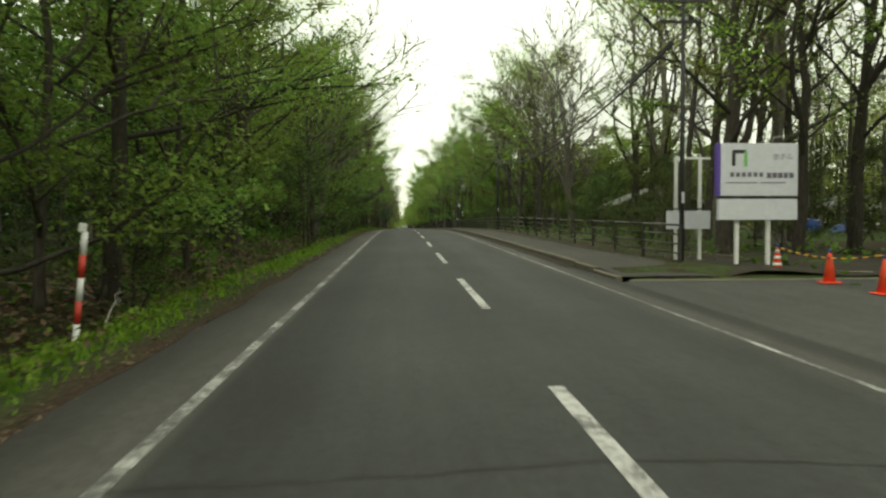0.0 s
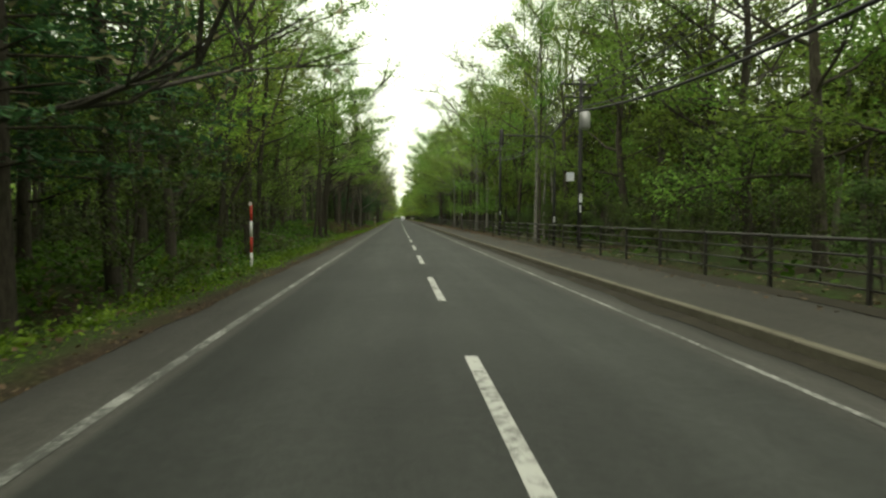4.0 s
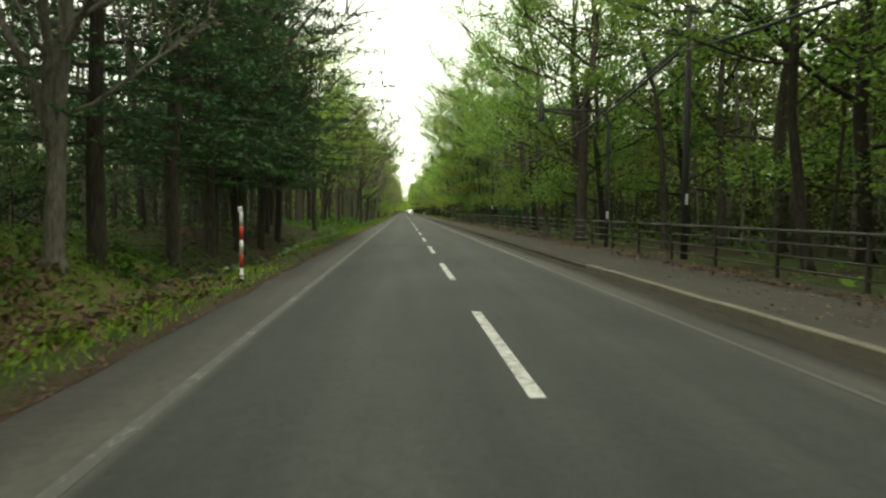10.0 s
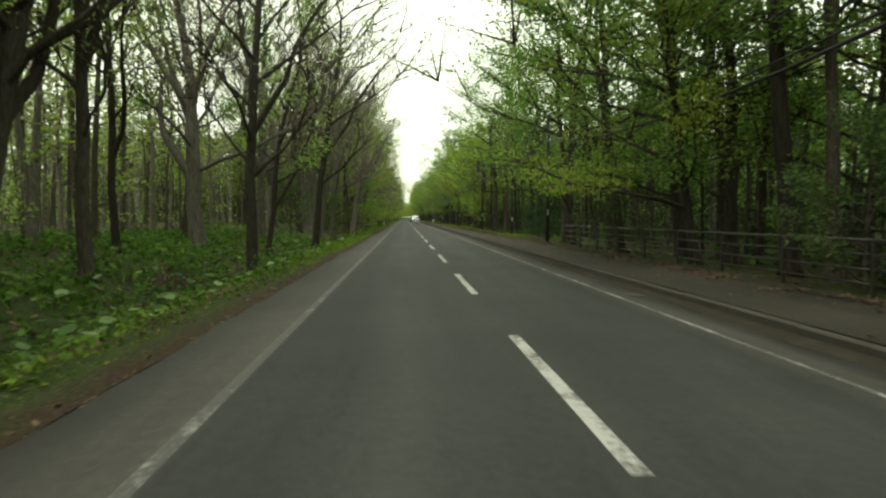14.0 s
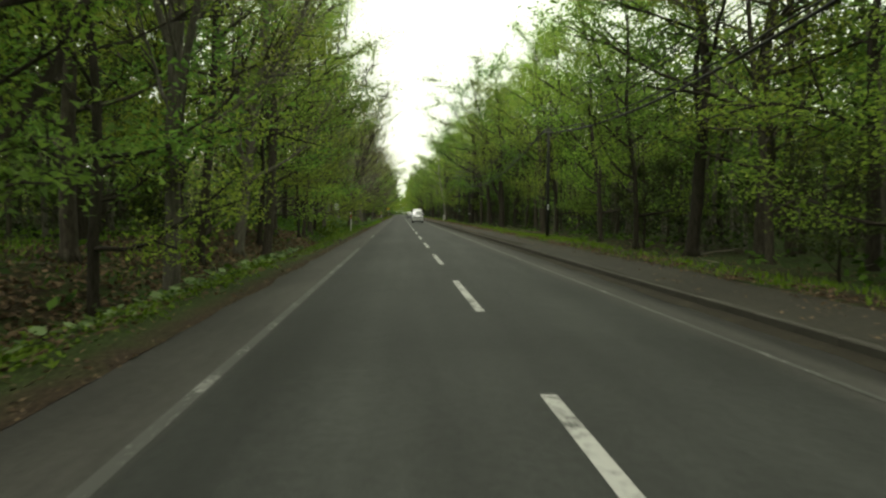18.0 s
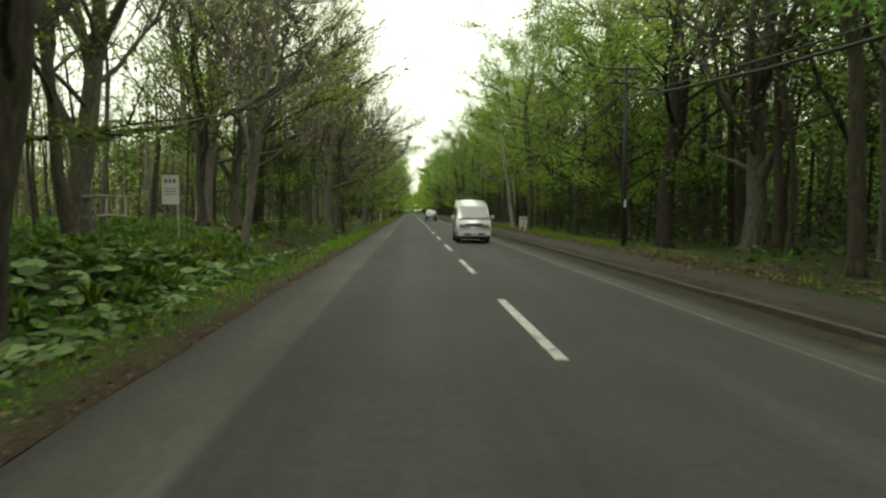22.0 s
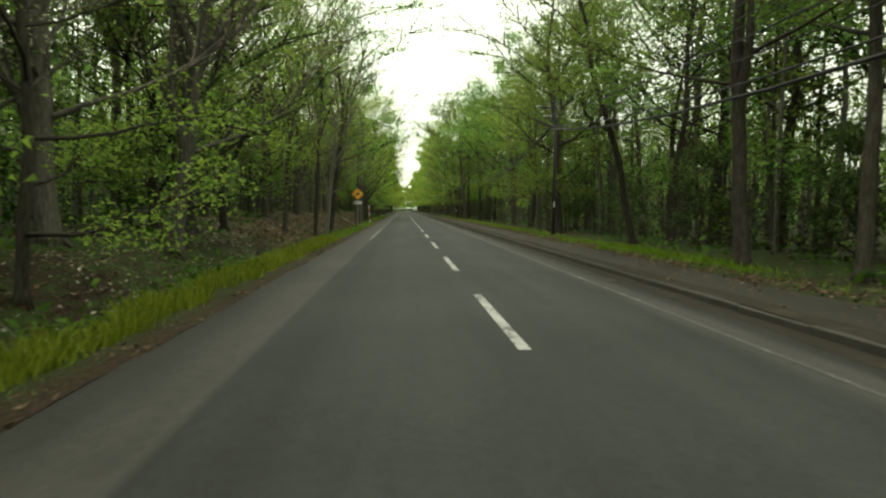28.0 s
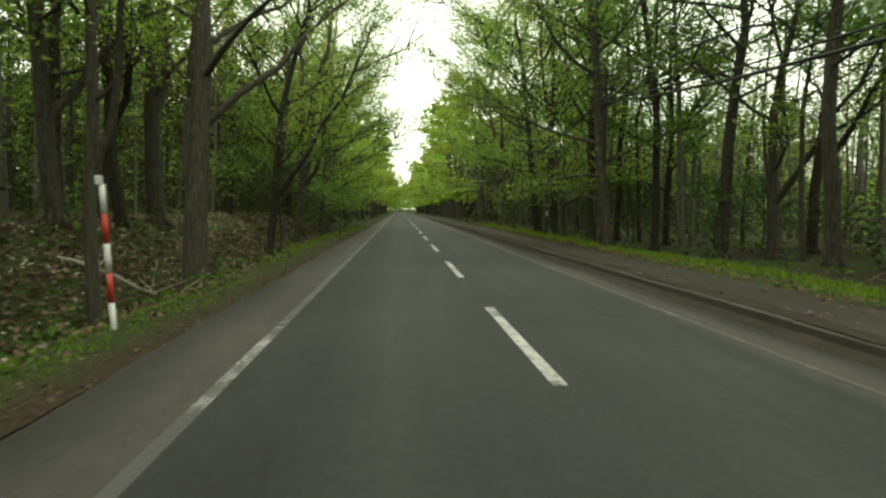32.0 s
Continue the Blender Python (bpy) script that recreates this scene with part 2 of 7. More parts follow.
def leaf_material(name, dark, light, through=0.45, rich=0.93):
    """Thin leaves: part of the light passes through; every leaf and every tree a little different."""
    m, nodes, links, b = material(name, 0.55)
    dark, light = tuple(c * 0.78 for c in dark), tuple(c * 0.82 for c in light)
    g = nodes.new("ShaderNodeNewGeometry")
    o = nodes.new("ShaderNodeObjectInfo")
    c = mix(nodes, links, g.outputs["Random Per Island"], dark, light)
    hue = nodes.new("ShaderNodeHueSaturation")
    mr = nodes.new("ShaderNodeMapRange")
    mr.inputs["To Min"].default_value, mr.inputs["To Max"].default_value = 0.475, 0.52
    links.new(o.outputs["Random"], mr.inputs["Value"])
    links.new(mr.outputs[0], hue.inputs["Hue"])
    mv = nodes.new("ShaderNodeMapRange")
    mv.inputs["To Min"].default_value, mv.inputs["To Max"].default_value = 0.75, 1.25
    links.new(o.outputs["Random"], mv.inputs["Value"])
    links.new(mv.outputs[0], hue.inputs["Value"])
    hue.inputs["Saturation"].default_value = rich
    links.new(c, hue.inputs["Color"])
    links.new(hue.outputs[0], b.inputs["Base Color"])
    b.inputs["Specular IOR Level"].default_value = 0.12
    tr = nodes.new("ShaderNodeBsdfTranslucent")
    links.new(hue.outputs[0], tr.inputs["Color"])
    ms = nodes.new("ShaderNodeMixShader")
    ms.inputs[0].default_value = through
    links.new(b.outputs[0], ms.inputs[1])
    links.new(tr.outputs[0], ms.inputs[2])
    links.new(ms.outputs[0], nodes["Material Output"].inputs["Surface"])
    return m


def bark_material(name, dark, light, moss=0.35, bands=False):
    m, nodes, links, b = material(name, 0.92)
    dark, light = tuple(c * 0.8 for c in dark), tuple(c * 0.8 for c in light)
    v = coords(nodes, links, (5, 5, 1.0) if not bands else (2.2, 2.2, 4.5))
    f = noise_tex(nodes, links, v, 3.0, 8, 0.7)
    v2 = coords(nodes, links)
    g = noise_tex(nodes, links, v2, 0.9, 6)
    o = nodes.new("ShaderNodeObjectInfo")
    if bands:
        c = ramp(nodes, links, f, [(0.36, dark), (0.43, tuple(x * 0.55 for x in light)), (0.56, light), (0.8, tuple(x * 1.15 for x in light))])
    else:
        c = ramp(nodes, links, f, [(0.28, dark), (0.5, tuple((p + q) / 2 for p, q in zip(dark, light))), (0.72, light)])
    c = mix(nodes, links, ramp(nodes, links, g, [(0.5, 0.0), (0.7, moss)]), c, (0.05, 0.065, 0.025))
    mv = nodes.new("ShaderNodeMapRange")
    mv.inputs["To Min"].default_value, mv.inputs["To Max"].default_value = 0.6, 1.3
    links.new(o.outputs["Random"], mv.inputs["Value"])
    hue = nodes.new("ShaderNodeHueSaturation")
    links.new(mv.outputs[0], hue.inputs["Value"])
    links.new(c, hue.inputs["Color"])
    links.new(hue.outputs[0], b.inputs["Base Color"])
    bump(nodes, links, b, f, 0.8, 0.03)
    return m


M_ASPHALT = asphalt_material("road_asphalt", (0.053, 0.057, 0.051), (0.100, 0.097, 0.085), True)
M_APRON = asphalt_material("apron_asphalt", (0.07, 0.072, 0.065), (0.095, 0.095, 0.086), False)
M_WALKWAY = asphalt_material("pavement_asphalt", (0.045, 0.042, 0.034), (0.095, 0.09, 0.074), False)
M_MUDDY = asphalt_material("muddy_pavement", (0.033, 0.03, 0.022), (0.076, 0.069, 0.052), False)
M_DASH = paint_material("worn_dash_paint", 0.895, 9)
M_EDGE = paint_material("worn_edge_paint", 0.775)
M_EDGE_THIN = paint_material("thin_edge_paint", 0.68)
M_EDGE_GONE = paint_material("nearly_gone_edge_paint", 0.56)
M_GROUND = ground_material()
M_VERGE = verge_material()
M_SOIL = plain("wet_leaf_soil", (0.028, 0.025, 0.018), 0.95, vary=0.5, scale=3.0, dirt=(0.058, 0.05, 0.034), dirt_amount=0.7)
M_KERB = plain("mossy_kerb_concrete", (0.125, 0.115, 0.086), 0.9, vary=0.3, dirt=(0.035, 0.033, 0.018), dirt_amount=0.8, scale=2.0)
M_KERB_OLD = plain("dirty_kerb_concrete", (0.062, 0.059, 0.049), 0.9, dirt=(0.026, 0.025, 0.018), dirt_amount=0.85, scale=2.0)
M_CRACK = plain("tar_crack", (0.03, 0.03, 0.028), 0.8)
M_LEAF = leaf_material("broad_leaf_green", (0.08, 0.16, 0.02), (0.265, 0.44, 0.05), 0.5)
M_LEAF_Y = leaf_material("young_leaf_yellow_green", (0.18, 0.32, 0.02), (0.42, 0.58, 0.06), 0.6)
# Leaf green lowered so the woods behind look shaded.
M_LEAF_SHADED = leaf_material("wood_leaf_painted_shaded", (0.032, 0.055, 0.012), (0.11, 0.145, 0.032), 0.35)
# Scrub green taken near black to give the shade under the trees.
M_SHADE = leaf_material("scrub_leaf_painted_shaded", (0.02, 0.034, 0.010), (0.075, 0.105, 0.03), 0.3)
M_SHRUB = leaf_material("dull_shrub_leaf", (0.04, 0.075, 0.015), (0.14, 0.21, 0.045), 0.4)
M_BUD = leaf_material("swelling_buds", (0.26, 0.25, 0.12), (0.52, 0.5, 0.26), 0.5)
M_NEEDLE = leaf_material("conifer_needles", (0.03, 0.08, 0.028), (0.08, 0.16, 0.05), 0.25)
M_BUSH = leaf_material("undergrowth_leaf", (0.032, 0.066, 0.012), (0.14, 0.23, 0.04), 0.4, 1.05)
M_GRASS = leaf_material("verge_grass", (0.10, 0.19, 0.02), (0.25, 0.38, 0.05), 0.4, 1.05)
M_GRASS_Y = leaf_material("yellow_green_grass", (0.14, 0.24, 0.025), (0.36, 0.46, 0.07), 0.4, 1.05)
M_PALE = leaf_material("pale_butterbur_leaf", (0.04, 0.10, 0.015), (0.28, 0.38, 0.16), 0.3)
M_WEED = leaf_material("leafy_verge_weeds", (0.05, 0.11, 0.014), (0.22, 0.36, 0.05), 0.4, 1.05)
M_STRAW = leaf_material("pale_dry_leaves", (0.2, 0.17, 0.12), (0.55, 0.5, 0.4), 0.15)
M_DEAD = leaf_material("dead_leaves", (0.06, 0.035, 0.018), (0.24, 0.16, 0.09), 0.15)
M_BARK = bark_material("rough_dark_bark", (0.02, 0.017, 0.013), (0.115, 0.10, 0.078))
M_BARK_G = bark_material("grey_bark", (0.042, 0.038, 0.031), (0.25, 0.232, 0.19))
M_BIRCH = bark_material("white_birch_bark", (0.05, 0.045, 0.04), (0.36, 0.345, 0.31), 0.4, True)
M_DEADWOOD = bark_material("bleached_deadwood", (0.16, 0.14, 0.11), (0.5, 0.47, 0.42), 0.1)
M_POLE = plain("dark_pole", (0.022, 0.021, 0.02), 0.7, dirt=(0.045, 0.04, 0.034))
M_RAIL = plain("dark_brown_rail", (0.024, 0.021, 0.018), 0.42)
M_WHITE = plain("white_paint", (0.62, 0.62, 0.6), 0.5, dirt_amount=0.2)
M_BOARD = plain("white_sign_face", (0.5, 0.52, 0.55), 0.45, dirt_amount=0.1, scale=1.0)
M_RED = plain("red_paint", (0.45, 0.035, 0.02), 0.5)
M_ORANGE = plain("orange_cone_plastic", (0.75, 0.07, 0.02), 0.5, dirt_amount=0.15)
M_INK = plain("faded_dark_lettering", (0.11, 0.1, 0.13), 0.6, dirt_amount=0.1)
M_PURPLE = plain("purple_paint", (0.09, 0.05, 0.28), 0.5)
M_GREENP = plain("green_paint", (0.16, 0.42, 0.12), 0.5)
M_BLACK = plain("black_plastic", (0.02, 0.02, 0.02), 0.55)
M_GREY = plain("grey_metal", (0.32, 0.32, 0.32), 0.45, 0.6)
M_YELLOW = plain("yellow_sign_face", (0.78, 0.38, 0.02), 0.45, dirt_amount=0.1)
M_BLUE = plain("blue_tarpaulin", (0.02, 0.06, 0.24), 0.5)
M_WALL = plain("dark_brown_boards", (0.018, 0.014, 0.011), 0.8, dirt=(0.035, 0.03, 0.022))
M_TRIM = plain("weathered_pale_board", (0.24, 0.235, 0.22), 0.7, dirt_amount=0.5)
M_ROOF = plain("grey_sheet_roof", (0.09, 0.092, 0.09), 0.55)
M_CABLE = plain("black_cable", (0.012, 0.012, 0.012), 0.6)
M_VAN = plain("silver_white_van_paint", (0.52, 0.53, 0.54), 0.28, 0.25, vary=0.03, dirt_amount=0.06)
M_VAN_D = plain("black_car_paint", (0.012, 0.012, 0.014), 0.22, 0.0, vary=0.05, dirt_amount=0.05)
for _m in (M_VAN, M_VAN_D):
    _p = [q for q in _m.node_tree.nodes if q.type == "BSDF_PRINCIPLED"][0]
    _p.inputs["Coat Weight"].default_value = 1.0
    _p.inputs["Coat Roughness"].default_value = 0.05
M_TYRE = plain("tyre_rubber", (0.02, 0.02, 0.02), 0.85)
M_LAMP = plain("headlamp_glass", (0.3, 0.32, 0.34), 0.1, 0.4, vary=0.05, dirt_amount=0.0)
M_CHROME = plain("chrome_trim", (0.6, 0.6, 0.6), 0.2, 1.0, vary=0.03, dirt_amount=0.05)
M_GLASS, _gn, _gl, _gb = material("dark_car_glass", 0.06)
_gb.inputs["Base Color"].default_value = (0.03, 0.035, 0.035, 1)
_gb.inputs["Specular IOR Level"].default_value = 1.0
_gb.inputs["Coat Weight"].default_value = 1.0
_gb.inputs["Coat IOR"].default_value = 1.7


# ---------------------------------------------------------------- mesh helpers
def mesh_of(name, verts, faces, mats, smooth=False, index=None):
    me = bpy.data.meshes.new(name)
    me.from_pydata(verts, [], faces)
    for mt in mats if isinstance(mats, (list, tuple)) else [mats]:
        me.materials.append(mt)
    if index is not None:
        me.polygons.foreach_set("material_index", index)
    if smooth:
        me.polygons.foreach_set("use_smooth", [True] * len(me.polygons))
    me.update()
    return me


def part(name, me, parent, label="", at=None):
    ob = new(name, me)
    ob.parent = parent
    if at is not None:
        ob.matrix_local = at
    if label:
        ob["label"] = label
    return ob


def thing(name, m, label, category, group="", kind=""):
    ob = new(name)
    ob.empty_display_size = 0.2
    ob.matrix_world = m
    return tagged(ob, label, category, group, kind)


def box_mesh(name, size, mat, centre=(0, 0, 0), bevel=0.0, segments=1):
    bm = bmesh.new()
    bmesh.ops.create_cube(bm, size=1, matrix=Matrix.Translation(centre) @ Matrix.Diagonal((*size, 1)))
    if bevel:
        bmesh.ops.bevel(bm, geom=bm.edges[:], offset=bevel, segments=segments, affect="EDGES")
    me = bpy.data.meshes.new(name)
    bm.to_mesh(me)
    bm.free()
    me.materials.append(mat)
    return me


def tube(V, F, pts, radii, sides=6, cap=True):
    """Adds a tapered tube along pts to the lists V and F."""
    start = len(V)
    n = len(pts)
    for i, p in enumerate(pts):
        a = pts[max(i - 1, 0)]
        b = pts[min(i + 1, n - 1)]
        d = (b - a).normalized()
        u = d.cross(Vector((0.31, 0.95, 0.05)))
        if u.length < 1e-3:
            u = d.cross(Vector((1, 0, 0)))
        u.normalize()
        w = d.cross(u)
        for k in range(sides):
            t = 2 * math.pi * k / sides
            V.append(p + (u * math.cos(t) + w * math.sin(t)) * radii[i])
    for i in range(n - 1):
        for k in range(sides):
            a = start + i * sides + k
            b = start + i * sides + (k + 1) % sides
            F.append((a, b, b + sides, a + sides))
    if cap:
        F.append(tuple(start + (n - 1) * sides + k for k in range(sides)))
        F.append(tuple(start + sides - 1 - k for k in range(sides)))


def tube_mesh(name, pts, radii, mat, sides=8, smooth=True):
    V, F = [], []
    tube(V, F, [Vector(p) for p in pts], radii, sides)
    return mesh_of(name, V, F, mat, smooth)


def leaves_np(centres, size, rng, flat=0.6, ratio=0.62):
    """Rhombic leaves at the given centres: vertices and quads."""
    n = len(centres)
    nrm = rng.normal(size=(n, 3))
    nrm[:, 2] = np.abs(nrm[:, 2]) + flat
    nrm /= np.linalg.norm(nrm, axis=1)[:, None]
    d = rng.normal(size=(n, 3))
    u = np.cross(nrm, d)
    u /= np.linalg.norm(u, axis=1)[:, None]
    w = np.cross(nrm, u)
    s = (size * rng.uniform(0.6, 1.35, n))[:, None]
    fold = nrm * s * 0.12
    V = np.stack([centres - u * s, centres + w * s * ratio + fold, centres + u * s, centres - w * s * ratio + fold], 1).reshape(-1, 3)
    return V


def quads_mesh(name, V, mats, index=None):
    n = len(V) // 4
    me = bpy.data.meshes.new(name)
    me.vertices.add(4 * n)
    me.vertices.foreach_set("co", np.asarray(V, np.float32).ravel())
    me.loops.add(4 * n)
    me.loops.foreach_set("vertex_index", np.arange(4 * n, dtype=np.int32))
    me.polygons.add(n)
    me.polygons.foreach_set("loop_start", np.arange(0, 4 * n, 4, dtype=np.int32))
    for mt in mats if isinstance(mats, (list, tuple)) else [mats]:
        me.materials.append(mt)
    if index is not None:
        me.polygons.foreach_set("material_index", np.asarray(index, np.int32))
    me.update(calc_edges=True)
    return me


def tris_mesh(name, V, mats, index=None):
    n = len(V) // 3
    me = bpy.data.meshes.new(name)
    me.vertices.add(3 * n)
    me.vertices.foreach_set("co", np.asarray(V, np.float32).ravel())
    me.loops.add(3 * n)
    me.loops.foreach_set("vertex_index", np.arange(3 * n, dtype=np.int32))
    me.polygons.add(n)
    me.polygons.foreach_set("loop_start", np.arange(0, 3 * n, 3, dtype=np.int32))
    for mt in mats if isinstance(mats, (list, tuple)) else [mats]:
        me.materials.append(mt)
    if index is not None:
        me.polygons.foreach_set("material_index", np.asarray(index, np.int32))
    me.update(calc_edges=True)
    return me


# ---------------------------------------------------------------- ground, road, pavement
def strip(name, xs, ys, height, mat, label, category, smooth=True):
    """A sheet over the grid xs by ys with height(x, y)."""
    V = [(x(y) if callable(x) else x, y, height(x(y) if callable(x) else x, y, i)) for y in ys for i, x in enumerate(xs)]
    n = len(xs)
    F = [(j * n + i, j * n + i + 1, (j + 1) * n + i + 1, (j + 1) * n + i) for j in range(len(ys) - 1) for i in range(n - 1)]
    return tagged(new(name, mesh_of(name, V, F, mat, smooth)), label, category, kind="structure")


near_ys = [-60 + 2.0 * i for i in range(411)]
xs_left = [-2500, -900, -300, -120, -70, -50, -40, -34, -29, -25, -22, -19.5, -17, -15, -13.5, -12, -11, -10, -9.2, -8.4, -7.8, -7.4, -7.0, -6.6, -6.2, -5.9, -5.6, -5.3, -5.0, -4.7, -4.4, -4.1]
xs_right = [2.5, 4.15, 4.3, 5, 6, 6.7, 7.2, 7.7, 8.3, 9, 10, 11, 12, 13.5, 15, 17, 19.5, 22, 25, 29, 34, 40, 50, 70, 120, 300, 900, 2500]
ground_xs = xs_left + [-3.5, 0.0] + xs_right
ground_ys = [-3000, -900, -250, -100] + near_ys + [800, 900, 1100, 1600, 4000]
strip("ground", ground_xs, ground_ys, lambda x, y, i: land_z(x, y), M_GROUND, "dark forest floor of leaf litter, moss and bare soil", "ground")

road_xs = [-4.45, -3.9, -3.3, -2.2, -1.1, 0.0, 1.1, 2.2, 3.02, lambda y: kerb_x(y) + 0.02]
road_ys = [-120 + 4.0 * i for i in range(280)]
strip("road", road_xs, road_ys, lambda x, y, i: road_z(y) - 0.02 * abs(x), M_ASPHALT, "worn grey two-lane asphalt road with dusty shoulders", "road")


def verge_edge(y):
    return -4.32 + 0.14 * noise.noise(Vector((y * 0.35, 0, 5))) + 0.08 * noise.noise(Vector((y * 1.7, 0, 9)))


strip("verge", [-5.75, -5.4, -5.0, -4.7, verge_edge], [-60 + 0.8 * i for i in range(1000)],
      lambda x, y, i: (land_z(x, y) + 0.03 if i < 3 else road_z(y) - 0.02 * abs(x) + (0.03 if i == 3 else 0.006)) + 0.02 * noise.noise(Vector((x * 2, y * 0.9, 0))),
      M_VERGE, "brown soil verge with patchy short green grass", "verge")
walk_ys = [APRON_END + 0.4 + 2.0 * i for i in range(91)]
mid_ys = [walk_ys[-1] + 2.0 * i for i in range(51)]
late_ys = [mid_ys[-1] + 2.0 * i for i in range(250)]


def kerb_lift(y):
    """The pavement ramps down to the driveway."""
    return blend(y, [(16.6, -0.125), (20.0, 0.0)])


strip("pavement_near", [lambda y: kerb_x(y) + 0.15, 4.8, 6.0, lambda y: fence_x(y) - 0.15], walk_ys, lambda x, y, i: road_z(y) + kerb_lift(y) + 0.11 + (0.0, 0.01, 0.015, 0.0)[i] + 0.008 * noise.noise(Vector((x, y, 0))),
      M_WALKWAY, "grey asphalt pavement with leaf dirt along its edges", "pavement")
strip("pavement_middle", [lambda y: kerb_x(y) + 0.15, 4.8, 6.0, lambda y: fence_x(y) - 0.15], mid_ys, lambda x, y, i: road_z(y) + 0.11 + (0.0, 0.01, 0.015, 0.0)[i] + 0.012 * noise.noise(Vector((x, y, 0))),
      M_MUDDY, "brown dirty pavement with leaves along the fence", "pavement")
strip("pavement_far", [lambda y: kerb_x(y) + 0.15, 4.7, 5.6, 6.3], late_ys, lambda x, y, i: road_z(y) + 0.10 + (0.0, 0.01, 0.01, -0.01)[i] + 0.02 * noise.noise(Vector((x * 2, y, 0))),
      M_MUDDY, "muddy dark pavement strewn with old leaves", "pavement")
strip("driveway_apron", [KERB_X + 0.021, 6, 9, 14], [-40 + 2.0 * i for i in range(28)] + [APRON_END - 0.1], lambda x, y, i: road_z(y) - 0.076 + (0, 0.01, 0.02, 0.03)[i],
      M_APRON, "asphalt apron of a driveway opening off the road", "driveway")

strip("gutter_dirt", [lambda y: kerb_x(y) - 0.3 + 0.16 * noise.noise(Vector((y * 0.4, 2, 0))) + 0.07 * noise.noise(Vector((y * 1.9, 7, 0))), lambda y: kerb_x(y) - 0.1, lambda y: kerb_x(y) - 0.001], [20.4 + 0.8 * i for i in range(852)],
      lambda x, y, i: road_z(y) - 0.02 * abs(x) + (0.004, 0.03, 0.055)[i] + 0.01 * noise.noise(Vector((x * 3, y * 1.5, 0))), M_SOIL, "black leaf dirt gathered in the gutter", "gutter dirt")

strip("pavement_edge_soil", [lambda y: fence_x(y) - 0.75 + 0.35 * noise.noise(Vector((y * 0.23, 4, 0))) + 0.12 * noise.noise(Vector((y * 1.3, 1, 0))), lambda y: fence_x(y) - 0.4, lambda y: fence_x(y) - 0.14], [24 + 0.8 * i for i in range(340)],
      lambda x, y, i: road_z(y) + 0.13 + (0.0, 0.03, 0.03)[i] + 0.02 * noise.noise(Vector((x * 3, y * 1.5, 2))), M_SOIL, "dark soil and leaves creeping over the pavement", "soil")
strip("kerb_moss", [lambda y: kerb_x(y) + 0.1 + 0.13 * noise.noise(Vector((y * 0.33, 11, 0))) + 0.09 * noise.noise(Vector((y * 1.4, 17, 0))), lambda y: kerb_x(y) + 0.28, lambda y: kerb_x(y) + 0.55 + 0.3 * noise.noise(Vector((y * 0.21, 6, 0))) + 0.1 * noise.noise(Vector((y * 1.7, 3, 0)))],
      [352 + 0.8 * i for i in range(405)], lambda x, y, i: road_z(y) + (0.108, 0.135, 0.118)[i] + 0.016 * noise.noise(Vector((x * 3, y * 1.5, 4))), M_SOIL, "moss and leaf mould grown over the kerb", "moss")
# kerb stones, the flush kerb across the driveway, and the far run as one joined piece
kerb = thing("kerb", Matrix(), "mossy concrete kerb along the pavement", "kerb", kind="structure")
stone_me = box_mesh("kerb_stone", (0.17, 1.985, 0.30), M_KERB, (0, 0, -0.03), 0.018)
old_me = box_mesh("kerb_stone", (0.17, 1.985, 0.28), M_KERB_OLD, (0, 0, -0.045), 0.02)
rk = random.Random(4)
for i in range(291):
    y = APRON_END + 1.4 + 2.0 * i
    tilt = math.degrees(math.atan((road_z(y + 1) - road_z(y - 1)) / 2))
    me = stone_me if y < 195 else old_me
    part("kerb_stone", me, kerb, at=pose(kerb_x(y) + 0.085 + rk.uniform(-0.006, 0.006), y, road_z(y) + kerb_lift(y - 0.6) + rk.uniform(-0.008, 0.006), tilt, 0, 0))
kfar = part("kerb_far_run", box_mesh("kerb_far_run", (0.17, 330, 0.28), M_KERB_OLD, (kerb_x(700) + 0.085, APRON_END + 582.6 + 165, -0.045), 0.02), kerb)
for i in range(6):
    part("kerb_stone", stone_me, kerb, at=pose(KERB_X + 1.2 + 2.0 * i, APRON_END, road_z(16) - 0.15, 0, 0, 90))

centre = thing("centre_line", Matrix(), "broken white centre line, worn in places", "road marking", kind="structure")


def dash_mesh(y0, y1, x0, x1, lift, mat, name):
    n = max(1, int((y1 - y0) / 1.0))
    ys = [y0 + (y1 - y0) * i / n for i in range(n + 1)]
    V = [(x, y, road_z(y) - 0.02 * abs(x) + lift) for y in ys for x in (x0, 0.0 if x0 < 0 < x1 else (x0 + x1) / 2, x1)]
    F = [(3 * j + i, 3 * j + i + 1, 3 * j + i + 4, 3 * j + i + 3) for j in range(n) for i in range(2)]
    return mesh_of(name, V, F, mat)


flat_dash = dash_mesh(201.6, 206.6, -0.075, 0.075, 0.006, M_DASH, "dash")
for k in range(-3, 90):
    y = 1.6 + 10 * k
    if y < 90:
        part("dash", dash_mesh(y, y + 5, -0.075, 0.075, 0.006, M_DASH, "dash"), centre)
    else:
        part("dash", flat_dash, centre, at=pose(0, y - 201.6, 0))
E1, E2, E3 = M_EDGE, M_EDGE_THIN, M_EDGE_GONE


def left_line(y):
    return blend(y, [(25, -3.2), (90, -3.3), (165, -3.18), (215, -3.2), (255, -3.13), (310, -3.14), (365, -3.15), (450, -3.13), (600, -3.12)])


